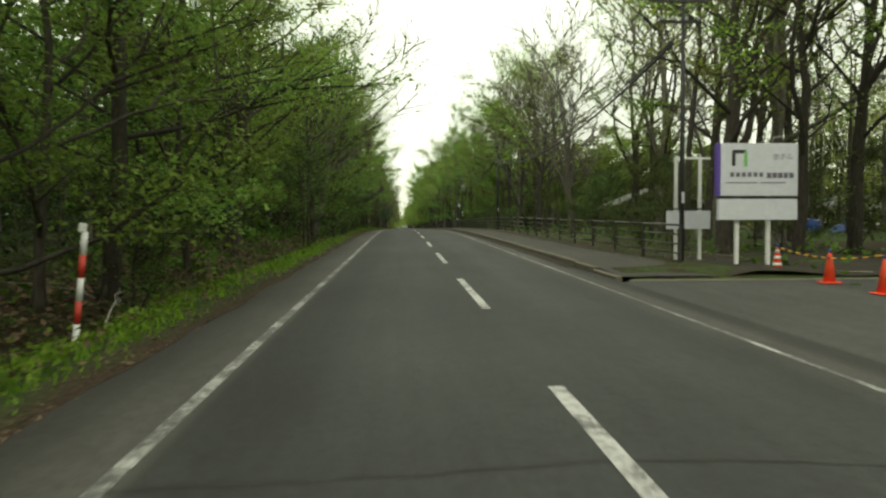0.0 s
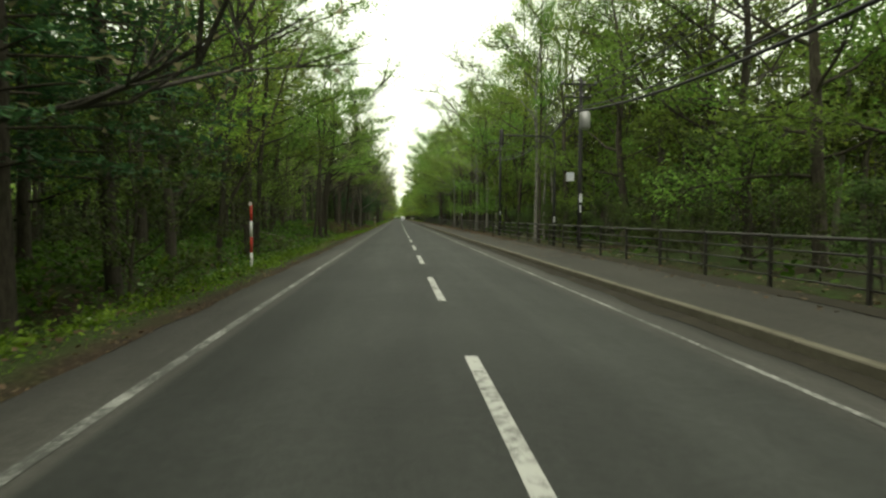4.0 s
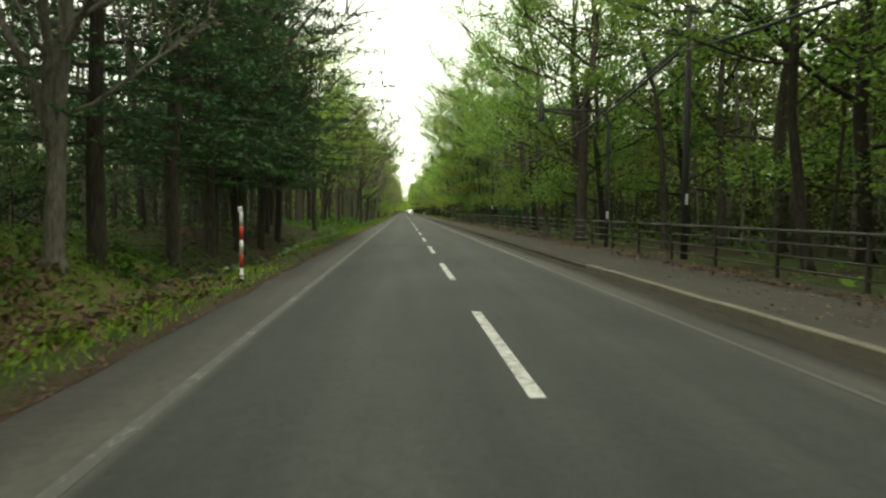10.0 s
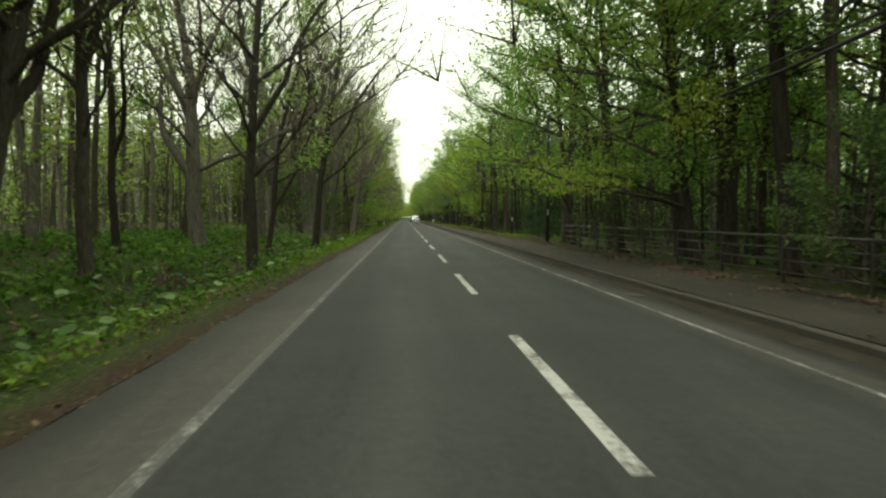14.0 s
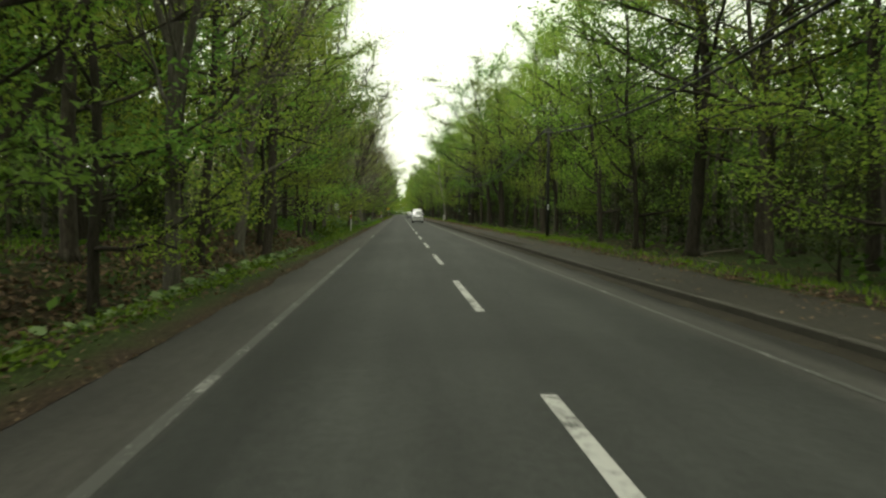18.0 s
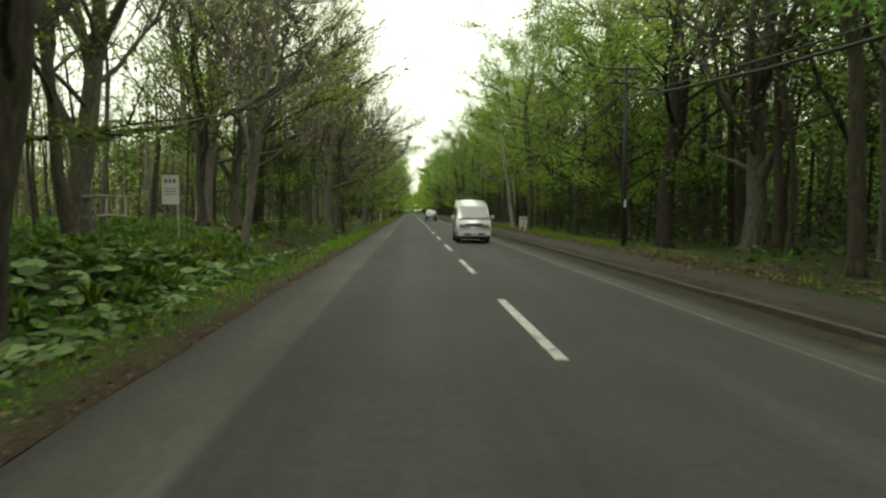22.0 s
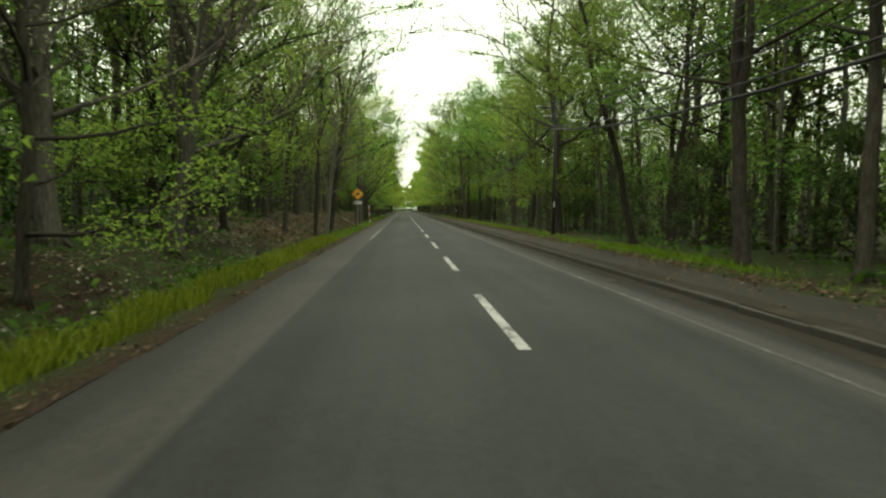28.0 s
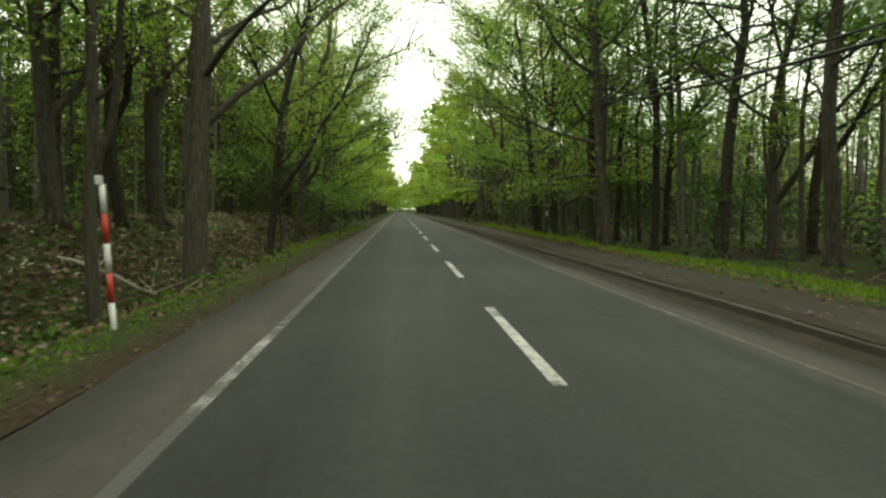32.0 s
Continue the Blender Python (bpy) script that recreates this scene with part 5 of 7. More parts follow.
while ya < 128:
    if not 42 < ya < 66:
        plant("shrub", tr.uniform(8.4, 10.2), ya, tr.uniform(0.4, 0.6))
    ya += tr.uniform(2.2, 4.2)


def outer_woods(name, seed, side):
    """Crowns of the wood that goes on beyond the trees near the road."""
    rng = np.random.default_rng(seed)
    trees, n = 6500, 90000
    far = rng.random(trees)
    cx, cy = 64 + 330 * far ** 1.7, rng.uniform(-260, 1300, trees)
    top = 7.5 + 2.5 * np.sin(cx * 0.21 + cy * 0.05) + rng.uniform(-1.5, 1.5, trees)
    wide = 2.2 + 1.8 * rng.random(trees) + 2.5 * far
    k = rng.integers(0, trees, n)
    out = rng.normal(size=(n, 3)) * 0.55
    fall = 0.6 * np.hypot(out[:, 0], out[:, 1]) ** 2
    P = np.stack([side * (cx[k] + out[:, 0] * wide[k]), cy[k] + out[:, 1] * wide[k], top[k] - fall * 2.4 - np.abs(out[:, 2]) * 1.6], 1)
    # Two crowns in three take the leaf colour lowered for shade.
    return tagged(new(name, quads_mesh(name, leaves_np(P, 1.25, rng, 0.7), [M_LEAF_SHADED, M_LEAF], (k % 3 == 0).astype(int))), "crowns of the wider forest beyond the road", "woodland", kind="stuff")


outer_woods("outer_woods_left", 71, -1)
outer_woods("outer_woods_right", 72, 1)


# turf that breaks through the litter in patches
def turf_material(name, dark, light, straw):
    m, nodes, links, b = material(name, 0.95)
    v = coords(nodes, links, world_space=True)
    fine = noise_tex(nodes, links, v, 16, 8, 0.75)
    mid = noise_tex(nodes, links, v, 0.8, 8, 0.65)
    green = ramp(nodes, links, fine, [(0.34, tuple(c * 0.35 for c in dark)), (0.5, dark), (0.68, light)])
    dry = ramp(nodes, links, fine, [(0.34, tuple(c * 0.25 for c in straw)), (0.52, tuple(c * 0.6 for c in straw)), (0.7, straw)])
    links.new(mix(nodes, links, ramp(nodes, links, mid, [(0.46, 0.0), (0.6, 0.85)]), green, dry), b.inputs["Base Color"])
    bump(nodes, links, b, fine, 0.9, 0.06)
    return m


M_TURF = turf_material("dry_meadow_turf", (0.08, 0.12, 0.018), (0.19, 0.24, 0.05), (0.26, 0.2, 0.1))
M_MOSS = turf_material("mossy_forest_turf", (0.028, 0.05, 0.011), (0.085, 0.14, 0.028), (0.095, 0.07, 0.04))
for name, xa, xb, ya, yb, mat, lift, label in (("clearing_turf", -15, -5.7, 146, 198, M_TURF, 0.05, "short yellowish turf of an open clearing"), ("moss_turf", -20, -8.6, 238, 300, M_MOSS, 0.01, "patchy green moss and grass on the forest floor"),
                                               ("moss_turf", -20, -8.6, 372, 506, M_MOSS, 0.0, "patchy green moss and grass on the forest floor"), ("moss_turf", -18, -8.6, 62, 130, M_MOSS, -0.02, "patchy green moss and grass on the forest floor")):
    n = int((yb - ya) / 0.7)
    strip(name, [xa + (xb - xa) * i / 16 for i in range(17)], [ya + (yb - ya) * i / n for i in range(n + 1)],
          lambda x, y, i: land_z(x, y) + lift + 0.16 * noise.noise(Vector((x * 0.45, y * 0.3, 21))) + 0.04 * noise.noise(Vector((x * 2.1, y * 1.9, 4))) - (0.3 if i in (0, 16) or y in (ya, yb) else 0.0), mat, label, "turf")


# yellow-green tufts, the mown clearing, dead bracken and butterbur
def tall_tufts(rng, n):
    x, y = clumped(rng, n, -5.6, -4.95, 506, 540, 0.13, 60)
    return np.stack([np.clip(x, -5.9, -4.6), y, 0.8 + 0 * y], 1)


def clearing(rng, n):
    x, y = clumped(rng, n, -13.0, -4.9, 146, 196, 0.4, 30)
    return np.stack([np.minimum(x, -4.55), y, 0.8 + 0 * y], 1)


def bracken(rng, n):
    x, y = clumped(rng, n, -11.5, -5.5, 148, 192, 0.45, 30)
    return np.stack([x, y, np.abs(rng.normal(size=n)) * 0.16 + 0.03], 1)


blades("yellow_green_tufts", 31, 9000, tall_tufts, 0.42, M_GRASS_Y, "tall yellow-green grass tufts along the ditch")
blades("clearing_grass", 32, 30000, clearing, 0.2, M_GRASS_Y, "short yellowish grass of an open clearing")
scatter_leaves("dead_bracken", 33, 30000, bracken, 0.1, M_DEAD, "flattened brown bracken in the clearing", "undergrowth", 0.7, 0.3)


def butterbur(name, seed, spots, label):
    """Round, dished leaves on short stalks, each a fan of seven triangles."""
    r = random.Random(seed)
    V, F = [], []
    for x0, x1, y0, y1, n, lo, hi in spots:
        for _ in range(n):
            x, y = r.uniform(x0, x1), r.uniform(y0, y1)
            s = r.uniform(lo, hi)
            c = Vector((x, y, land_z(x, y) + r.uniform(0.12, 0.2 + 1.3 * s)))
            nrm = Vector((r.uniform(-0.5, 0.5), r.uniform(-0.5, 0.5), 1)).normalized()
            u = nrm.orthogonal().normalized()
            w = nrm.cross(u)
            k = len(V)
            V.append(c - nrm * s * 0.22)
            for i in range(7):
                a = 0.45 + i * (6.283 - 0.9) / 6
                V.append(c + (u * math.cos(a) + w * math.sin(a)) * s * r.uniform(0.85, 1.1))
            F += [(k, k + 1 + i, k + 2 + i) for i in range(6)]
            F.append((k, k + 7, k + 1))
    return tagged(new(name, mesh_of(name, V, F, M_PALE)), label, "undergrowth", kind="stuff")


butterbur("butterbur_bed", 61, ((-11, -6.0, 384, 404, 500, 0.07, 0.18), (-10, -5.7, 398, 418, 1100, 0.09, 0.24), (-7.5, -5.6, 418, 470, 60, 0.08, 0.17), (-9, -5.4, 245, 300, 700, 0.06, 0.14), (-8.5, -5.6, 66, 126, 420, 0.05, 0.12), (-9.5, -5.8, 478, 505, 220, 0.08, 0.2)),
          "large round butterbur leaves crowding the ditch")
def edge_weeds(rng, n):
    x, y = clumped(rng, n, -6.1, -5.15, 4, 640, 0.17, 26)
    keep = np.sin(y * 0.21) + np.sin(y * 0.083 + 1) + 1.5 * ((y > 60) & (y < 130) | (y > 200) & (y < 345) | (y > 360) & (y < 384)) - 1.6 * ((y > 396) & (y < 470)) + 0.5 * rng.normal(size=n) > 0.1
    return np.stack([np.minimum(x, -4.75), y, np.abs(rng.normal(size=n)) * 0.13 + 0.03], 1)[keep]


def floor_grass(rng, n):
    """Patches of green on the forest floor beyond the ditch."""
    x, y = clumped(rng, n, -22, -8.4, 60, 520, 0.6, 60)
    keep = np.sin(y * 0.16 + x * 0.3) + np.sin(y * 0.067 - x * 0.21) + 1.2 * ((y > 236) & (y < 300) | (y > 370)) > 0.4
    return np.stack([np.minimum(x, -7.8), y, 0.9 + 0 * y], 1)[keep]


def pale_litter(rng, n):
    x, y = clumped(rng, n, -13, -5.9, 470, 640, 0.5, 9)
    return np.stack([np.minimum(x, -5.6), y, 0.03 + 0.05 * rng.random(n)], 1)


def stick_litter(name, seed, n, x0, x1, label):
    """Fallen twigs and small branches, each a bent tapered stick."""
    r = random.Random(seed)
    V, F, idx = [], [], []
    for _ in range(n):
        x, y, a, L = r.uniform(x0, x1), r.uniform(4, 640), r.uniform(0, 6.283), 0.3 + 1.6 * r.random() ** 2.5
        rr = 0.006 + 0.012 * L * r.random()
        pts = []
        up = r.uniform(0.0, 0.5) * L if r.random() < 0.3 else 0.02
        for k in range(4):
            px, py = x + math.cos(a) * L * k / 3, y + math.sin(a) * L * k / 3
            pts.append(Vector((px, py, land_z(px, py) + 0.04 + up * k / 3)))
            a += r.uniform(-0.35, 0.35)
        tube(V, F, pts, [rr, rr * 0.85, rr * 0.6, rr * 0.25], 4, cap=False)
        idx += [r.choice((0, 0, 1))] * (len(F) - len(idx))
    return tagged(new(name, mesh_of(name, V, F, [M_DEADWOOD, M_BARK_G], True, idx)), label, "fallen twigs", kind="stuff")


blades("forest_grass", 38, 60000, floor_grass, 0.26, M_GRASS, "green grass patches under the trees")
scatter_leaves("pale_litter", 39, 9000, pale_litter, 0.06, M_STRAW, "pale dry leaves on the wooded bank", "leaf litter", 1.2)
stick_litter("fallen_twigs", 40, 1400, -15, -6.2, "bleached fallen twigs on the forest floor")
stick_litter("fallen_twigs_beyond_pavement", 41, 260, 7.6, 13, "bleached fallen twigs behind the pavement")


def herb_clumps(name, seed, spots, mat, label):
    """Upright tufts of long pointed leaves, each leaf bent once."""
    r = random.Random(seed)
    V, F = [], []
    for x0, x1, y0, y1, n, lo, hi in spots:
        for _ in range(n):
            x, y, tall = r.uniform(x0, x1), r.uniform(y0, y1), r.uniform(lo, hi)
            foot = Vector((x, y, land_z(x, y) - 0.03))
            for _ in range(r.randint(9, 16)):
                a, L = r.uniform(0, 6.283), tall * r.uniform(0.7, 1.15)
                out = Vector((math.cos(a), math.sin(a), 0))
                across = Vector((-out.y, out.x, 0)) * L * r.uniform(0.07, 0.12)
                knee = foot + out * L * r.uniform(0.12, 0.35) + Vector((0, 0, L * 0.6))
                tip = knee + out * L * r.uniform(0.15, 0.4) + Vector((0, 0, L * r.uniform(0.05, 0.4)))
                k = len(V)
                V += [foot, knee - across, knee + across, tip]
                F += [(k, k + 1, k + 2), (k + 1, k + 3, k + 2)]
    return tagged(new(name, mesh_of(name, V, F, mat)), label, "undergrowth", kind="stuff")


herb_clumps("tall_herbs", 63, ((-10.5, -5.9, 380, 402, 260, 0.45, 0.85), (-10.5, -7.5, 402, 424, 110, 0.4, 0.8), (-7.4, -5.6, 226, 246, 60, 0.3, 0.6), (-8.2, -5.6, 298, 324, 130, 0.35, 0.7), (-13, -9, 424, 475, 90, 0.3, 0.6), (-7.0, -5.6, 455, 500, 30, 0.3, 0.55), (-9.5, -6.0, 84, 128, 60, 0.3, 0.55)),
            M_WEED, "tall tufts of fresh green pointed leaves in the ditch")
scatter_leaves("edge_weeds", 37, 60000, edge_weeds, 0.055, M_WEED, "light green leafy weeds along the verge", "undergrowth", 0.5, 0.5)
butterbur("ditch_edge_leaves", 62, ((-6.3, -5.6, 203, 236, 300, 0.06, 0.13), (-6.4, -5.6, 328, 352, 260, 0.06, 0.14), (-6.2, -5.5, 176, 200, 90, 0.05, 0.1)), "pale broad leaves along the ditch's edge")


# ---------------------------------------------------------------- fence along the pavement
def cyl(name, p, q, r, mat, sides=8):
    return tube_mesh(name, [p, q], [r, r], mat, sides)


FENCE_POST = box_mesh("post", (0.075, 0.075, 1.3), M_RAIL, (0, 0, 0.48), 0.008)
rails = [(1.1, 0.034), (0.83, 0.022), (0.55, 0.022), (0.28, 0.022)]
RAIL_ME = {h: cyl("rail", (0, -1.5, h), (0, 1.5, h), r, M_RAIL) for h, r in rails}
panel_first = None
for i in range(88):
    y = 19.6 + 3.0 * i
    xa, xb = fence_x(y), fence_x(y + 3)
    za, zb = road_z(y) + 0.1, road_z(y + 3) + 0.1
    m = pose((xa + xb) / 2, y + 1.5, (za + zb) / 2, math.degrees(math.atan((zb - za) / 3)), 0, -math.degrees(math.atan((xb - xa) / 3)))
    if panel_first is None:
        panel_first = thing("fence_panel", m, "dark brown tubular pedestrian fence panel with four rails", "fence", "fence panels along the pavement")
        part("post", FENCE_POST, panel_first, at=pose(0, -1.5, 0))
        for h, r in rails:
            part("rail", RAIL_ME[h], panel_first)
    else:
        copy_thing(panel_first, m)


# ---------------------------------------------------------------- poles, lamps and cables
def utility_pole(x, y, extra=False, slim=1.0, brace=False):
    z = land_z(x, y)
    ob = thing("utility_pole", pose(x, y, z), "dark utility pole with crossarms carrying cables" if not extra else "dark utility pole with a transformer and small boxes", "utility pole", "utility poles along the road")
    part("pole", tube_mesh("pole", [(0, 0, -0.4), (0, 0, 4), (0, 0, 8.0)], [0.125 * slim, 0.115 * slim, 0.09 * slim], M_POLE, 10), ob)
    if brace:
        part("brace", tube_mesh("brace", [(0.05, 0.05, 7.1), (3.0, 0.35, -0.1)], [0.08, 0.1], M_POLE, 8), ob, "dark slanting brace pole")
    for h, w in ((7.7, 0.85), (7.1, 0.6)):
        part("crossarm", box_mesh("crossarm", (2 * w, 0.07, 0.08), M_POLE, (-0.15, -0.13, h), 0.008), ob)
        for k in (-1, -0.35, 0.35, 1):
            part("insulator", tube_mesh("insulator", [(-0.15 + k * w * 0.93, -0.13, h + 0.03), (-0.15 + k * w * 0.93, -0.13, h + 0.1), (-0.15 + k * w * 0.93, -0.13, h + 0.16)], [0.03, 0.05, 0.025], M_GREY, 8), ob)
    part("number_plate", box_mesh("number_plate", (0.08, 0.012, 0.34), M_BOARD, (0.0, -0.13 * slim, 1.9)), ob, "narrow pale plate")
    if extra:
        tank = part("transformer", tube_mesh("transformer", [(0.1, -0.35, 5.6), (0.1, -0.35, 5.7), (0.1, -0.35, 6.35), (0.1, -0.35, 6.42)], [0.2, 0.25, 0.25, 0.16], M_GREY, 14), ob, "grey cylindrical transformer")
        part("bracket", box_mesh("bracket", (0.1, 0.4, 0.06), M_POLE, (0.06, -0.2, 6.0), 0.008), tank)
        part("meter_box", box_mesh("meter_box", (0.35, 0.2, 0.4), M_BOARD, (-0.5, -0.1, 3.4), 0.02), ob, "pale grey meter box")
        part("stay_arm", box_mesh("stay_arm", (0.5, 0.04, 0.04), M_POLE, (-0.25, -0.05, 3.4)), ob)
        part("label_plate", box_mesh("label_plate", (0.14, 0.02, 0.4), M_BOARD, (0, -0.16, 2.4)), ob)
    return ob


POLE_YS = (20.5, 64, 100.7, 126, 160, 197, 244, 291, 328, 362, 424, 483, 545, 606, 668)
for y in POLE_YS:
    utility_pole(7.75 if y > 60 else 7.05, y, y == 100.7, 0.6 if y < 30 else 0.9, y == 64)

for a, b in zip(POLE_YS, POLE_YS[1:]):
    xa, xb = (7.75 if a > 60 else 7.05), (7.75 if b > 60 else 7.05)
    ob = thing("overhead_cables", pose(xa, a, land_z(xa, a)), "black overhead cables sagging between two poles", "cable", "overhead cables between the poles")
    dz = land_z(xb, b) - land_z(xa, a)
    for dx, h, r, sag in ((-0.95, 7.82, 0.016, 0.9), (-0.45, 7.82, 0.016, 0.95), (0.15, 7.82, 0.016, 0.9), (0.6, 7.8, 0.016, 1.0), (-0.7, 7.2, 0.02, 1.0), (0.4, 7.2, 0.02, 1.05), (-0.3, 6.6, 0.03, 1.3), (-0.35, 6.45, 0.05, 1.45)):
        n = 10
        pts = [(dx + (xb - xa) * i / n, (b - a) * i / n - 0.13, h + dz * i / n - 4 * sag * (b - a) / 45 * (i / n) * (1 - i / n)) for i in range(n + 1)]
        part("cable", tube_mesh("cable", pts, [r] * (n + 1), M_CABLE, 4), ob)

lamp_first = None
for y in (104.3, 204, 303, 405, 514, 616):
    x = 7.35
    m = pose(x, y, land_z(x, y))
    if lamp_first is None:
        lamp_first = thing("street_lamp", m, "dark steel street lamp with a long straight arm", "street lamp", "street lamps along the road")
        part("pole", tube_mesh("pole", [(0, 0, -0.3), (0, 0, 3), (0.02, 0, 5.2), (-0.08, 0, 5.55), (-0.35, 0, 5.72)], [0.085, 0.075, 0.06, 0.055, 0.05], M_POLE, 10), lamp_first)
        part("arm", tube_mesh("arm", [(-0.33, 0, 5.715), (-2.75, 0, 5.78)], [0.045, 0.038], M_POLE, 8), lamp_first)
        head = part("lamp_head", tube_mesh("lamp_head", [(-2.8, 0, 6.1), (-2.8, 0, 6.02), (-2.8, 0, 5.6), (-2.8, 0, 5.3), (-2.8, 0, 5.24)], [0.05, 0.1, 0.12, 0.13, 0.1], M_POLE, 12), lamp_first, "dark downward lamp housing")
        part("lens", tube_mesh("lens", [(-2.8, 0, 5.235), (-2.8, 0, 5.18)], [0.095, 0.06], M_LAMP, 12), head)
        part("base_plate", box_mesh("base_plate", (0.3, 0.3, 0.03), M_POLE, (0, 0, 0.03), 0.005), lamp_first)
        part("number_plate", box_mesh("number_plate", (0.1, 0.012, 0.3), M_BOARD, (0, -0.085, 1.4)), lamp_first)
    else:
        copy_thing(lamp_first, m)

# ---------------------------------------------------------------- snow poles along the left verge
for x, y, h, bands in ((-5.75, 9.85, 1.55, 5), (-5.6, 91.5, 2.05, 4), (-5.05, 192.5, 1.7, 5), (-5.35, 377.6, 1.6, 4), (-5.8, 488, 2.0, 4), (-5.32, 584.9, 2.0, 5)):
    z = land_z(x, y)
    lean = 4.0 if y > 580 else 6.0 if y < 20 else 0.3
    ob = thing("snow_pole", pose(x, y, z, 0, lean * (-1 if y > 580 else 1), 0), "red and white banded snow pole on the grass verge" if not 370 < y < 500 else "white snow pole with a red top on the verge", "snow pole", "snow poles along the road")
    step = h / bands
    for k in range(bands):
        red = (k % 2 == 1) if not 370 < y < 500 else (k == bands - 1)
        part("band", tube_mesh("band", [(0, 0, k * step - (0.2 if k == 0 else 0)), (0, 0, (k + 1) * step)], [0.04, 0.04], M_RED if red else M_WHITE, 10), ob, "red band" if red else "white band")
    part("reflector", box_mesh("reflector", (0.1, 0.03, 0.12), M_WHITE, (-0.02, -0.03, h + 0.05), 0.01), ob, "white reflector cap")


# ---------------------------------------------------------------- signs
def bars(parent, rows, mat, y=-0.004):
    """Plain bars in place of writing: x, z, width, height."""
    for x, z, w, h in rows:
        part("lettering_bar", box_mesh("lettering_bar", (w, 0.006, h), mat, (x, y, z)), parent)


g0 = road_z(18) - 0.1
board = thing("hotel_signboard", pose(8.45, 18.85, g0), "large white roadside signboard with grey lettering on two posts", "signboard")
for x in (-0.5, 0.4):
    part("post", box_mesh("post", (0.1, 0.1, 3.5), M_WHITE, (x, 0.08, 1.45), 0.008), board, "white steel post")
up = part("upper_panel", box_mesh("upper_panel", (2.2, 0.16, 1.45), M_BOARD, (0.06, 0, 2.86), 0.008), board, "white panel with a small emblem")
part("edge_strip", box_mesh("edge_strip", (0.1, 0.17, 1.45), M_PURPLE, (-1.1, 0, 2.86), 0.005), up, "purple edge strip")
def words(name, body, size, mat, parent, label, at):
    """Raised letters in the built-in font."""
    txt = bpy.data.curves.new(name, "FONT")
    txt.body, txt.size, txt.align_x, txt.align_y, txt.extrude = body, size, "CENTER", "CENTER", 0.002
    ob = new(name, txt)
    bpy.context.view_layer.update()
    me = bpy.data.meshes.new_from_object(ob.evaluated_get(bpy.context.evaluated_depsgraph_get()))
    bpy.data.objects.remove(ob)
    me.materials.clear()
    me.materials.append(mat)
    return part(name, me, parent, label, at=at)


words("lettering", "ホテル", 0.2, M_INK, up, "grey lettering", pose(0.72, -0.086, 3.2, 90, 0, 0))
bars(up, [(-0.72 + 0.165 * k, 2.72, 0.11, 0.12) for k in range(6)] + [(0.33 + 0.16 * k, 2.7, 0.13, 0.15) for k in range(5)], M_INK, -0.086)
bars(up, [(-0.45, 2.5, 0.9, 0.025), (0.45, 2.5, 0.7, 0.025)], M_INK, -0.086)
part("emblem", box_mesh("emblem", (0.38, 0.006, 0.1), M_BLACK, (-0.52, -0.084, 3.35)), up, "dark emblem bar")
part("emblem", box_mesh("emblem", (0.1, 0.006, 0.4), M_BLACK, (-0.68, -0.085, 3.16)), up, "dark emblem bar")
part("emblem", box_mesh("emblem", (0.1, 0.006, 0.42), M_GREENP, (-0.34, -0.086, 3.15)), up, "green emblem bar")
part("lower_panel", box_mesh("lower_panel", (2.25, 0.14, 0.58), M_BOARD, (0.04, 0, 1.76), 0.008), board, "blank white panel")
part("rail", box_mesh("rail", (2.1, 0.08, 0.06), M_BLACK, (0.04, 0.05, 2.09)), board)
part("lamp_arm", tube_mesh("lamp_arm", [(0.5, 0.05, 3.58), (0.5, 0.05, 3.75), (0.7, -0.1, 3.78)], [0.015, 0.015, 0.02], M_GREY, 6), board)

rack = thing("sign_rack", pose(7.55, 21.15, g0 + 0.05), "empty white steel sign frame with one blank plate", "sign frame")
for x in (-0.42, 0.34):
    part("post", box_mesh("post", (0.09, 0.09, 3.6), M_WHITE, (x, 0, 1.6), 0.008), rack)
part("top_rail", box_mesh("top_rail", (1.15, 0.06, 0.06), M_WHITE, (0.1, 0, 3.36), 0.005), rack)
part("plate", box_mesh("plate", (1.4, 0.03, 0.56), M_BOARD, (-0.05, -0.07, 1.45), 0.005), rack, "blank pale plate")
part("plate_rail", box_mesh("plate_rail", (1.4, 0.04, 0.04), M_BLACK, (-0.05, -0.06, 1.79)), rack)


def cone(x, y, stripes):
    z = road_z(y) - 0.05
    ob = thing("traffic_cone", pose(x, y, z), "orange traffic cone with worn bands" if stripes else "plain orange traffic cone", "traffic cone", "traffic cones across the driveway")
    part("base", box_mesh("base", (0.38, 0.38, 0.035), M_BLACK if stripes else M_ORANGE, (0, 0, 0.018), 0.01), ob)
    part("body", tube_mesh("body", [(0, 0, 0.03), (0, 0, 0.68), (0, 0, 0.7)], [0.14, 0.035, 0.025], M_ORANGE, 16), ob)
    if stripes:
        for h in (0.2, 0.38, 0.55):
            r = 0.143 - (h - 0.03) * 0.1615
            part("stripe", tube_mesh("stripe", [(0, 0, h), (0, 0, h + 0.08)], [r + 0.003, r - 0.009], M_WHITE, 16), ob, "pale stripe")
    part("ring", tube_mesh("ring", [(0, 0, 0.7), (0, 0, 0.78)], [0.03, 0.03], M_BLUE, 10), ob, "blue cap that holds the bar")


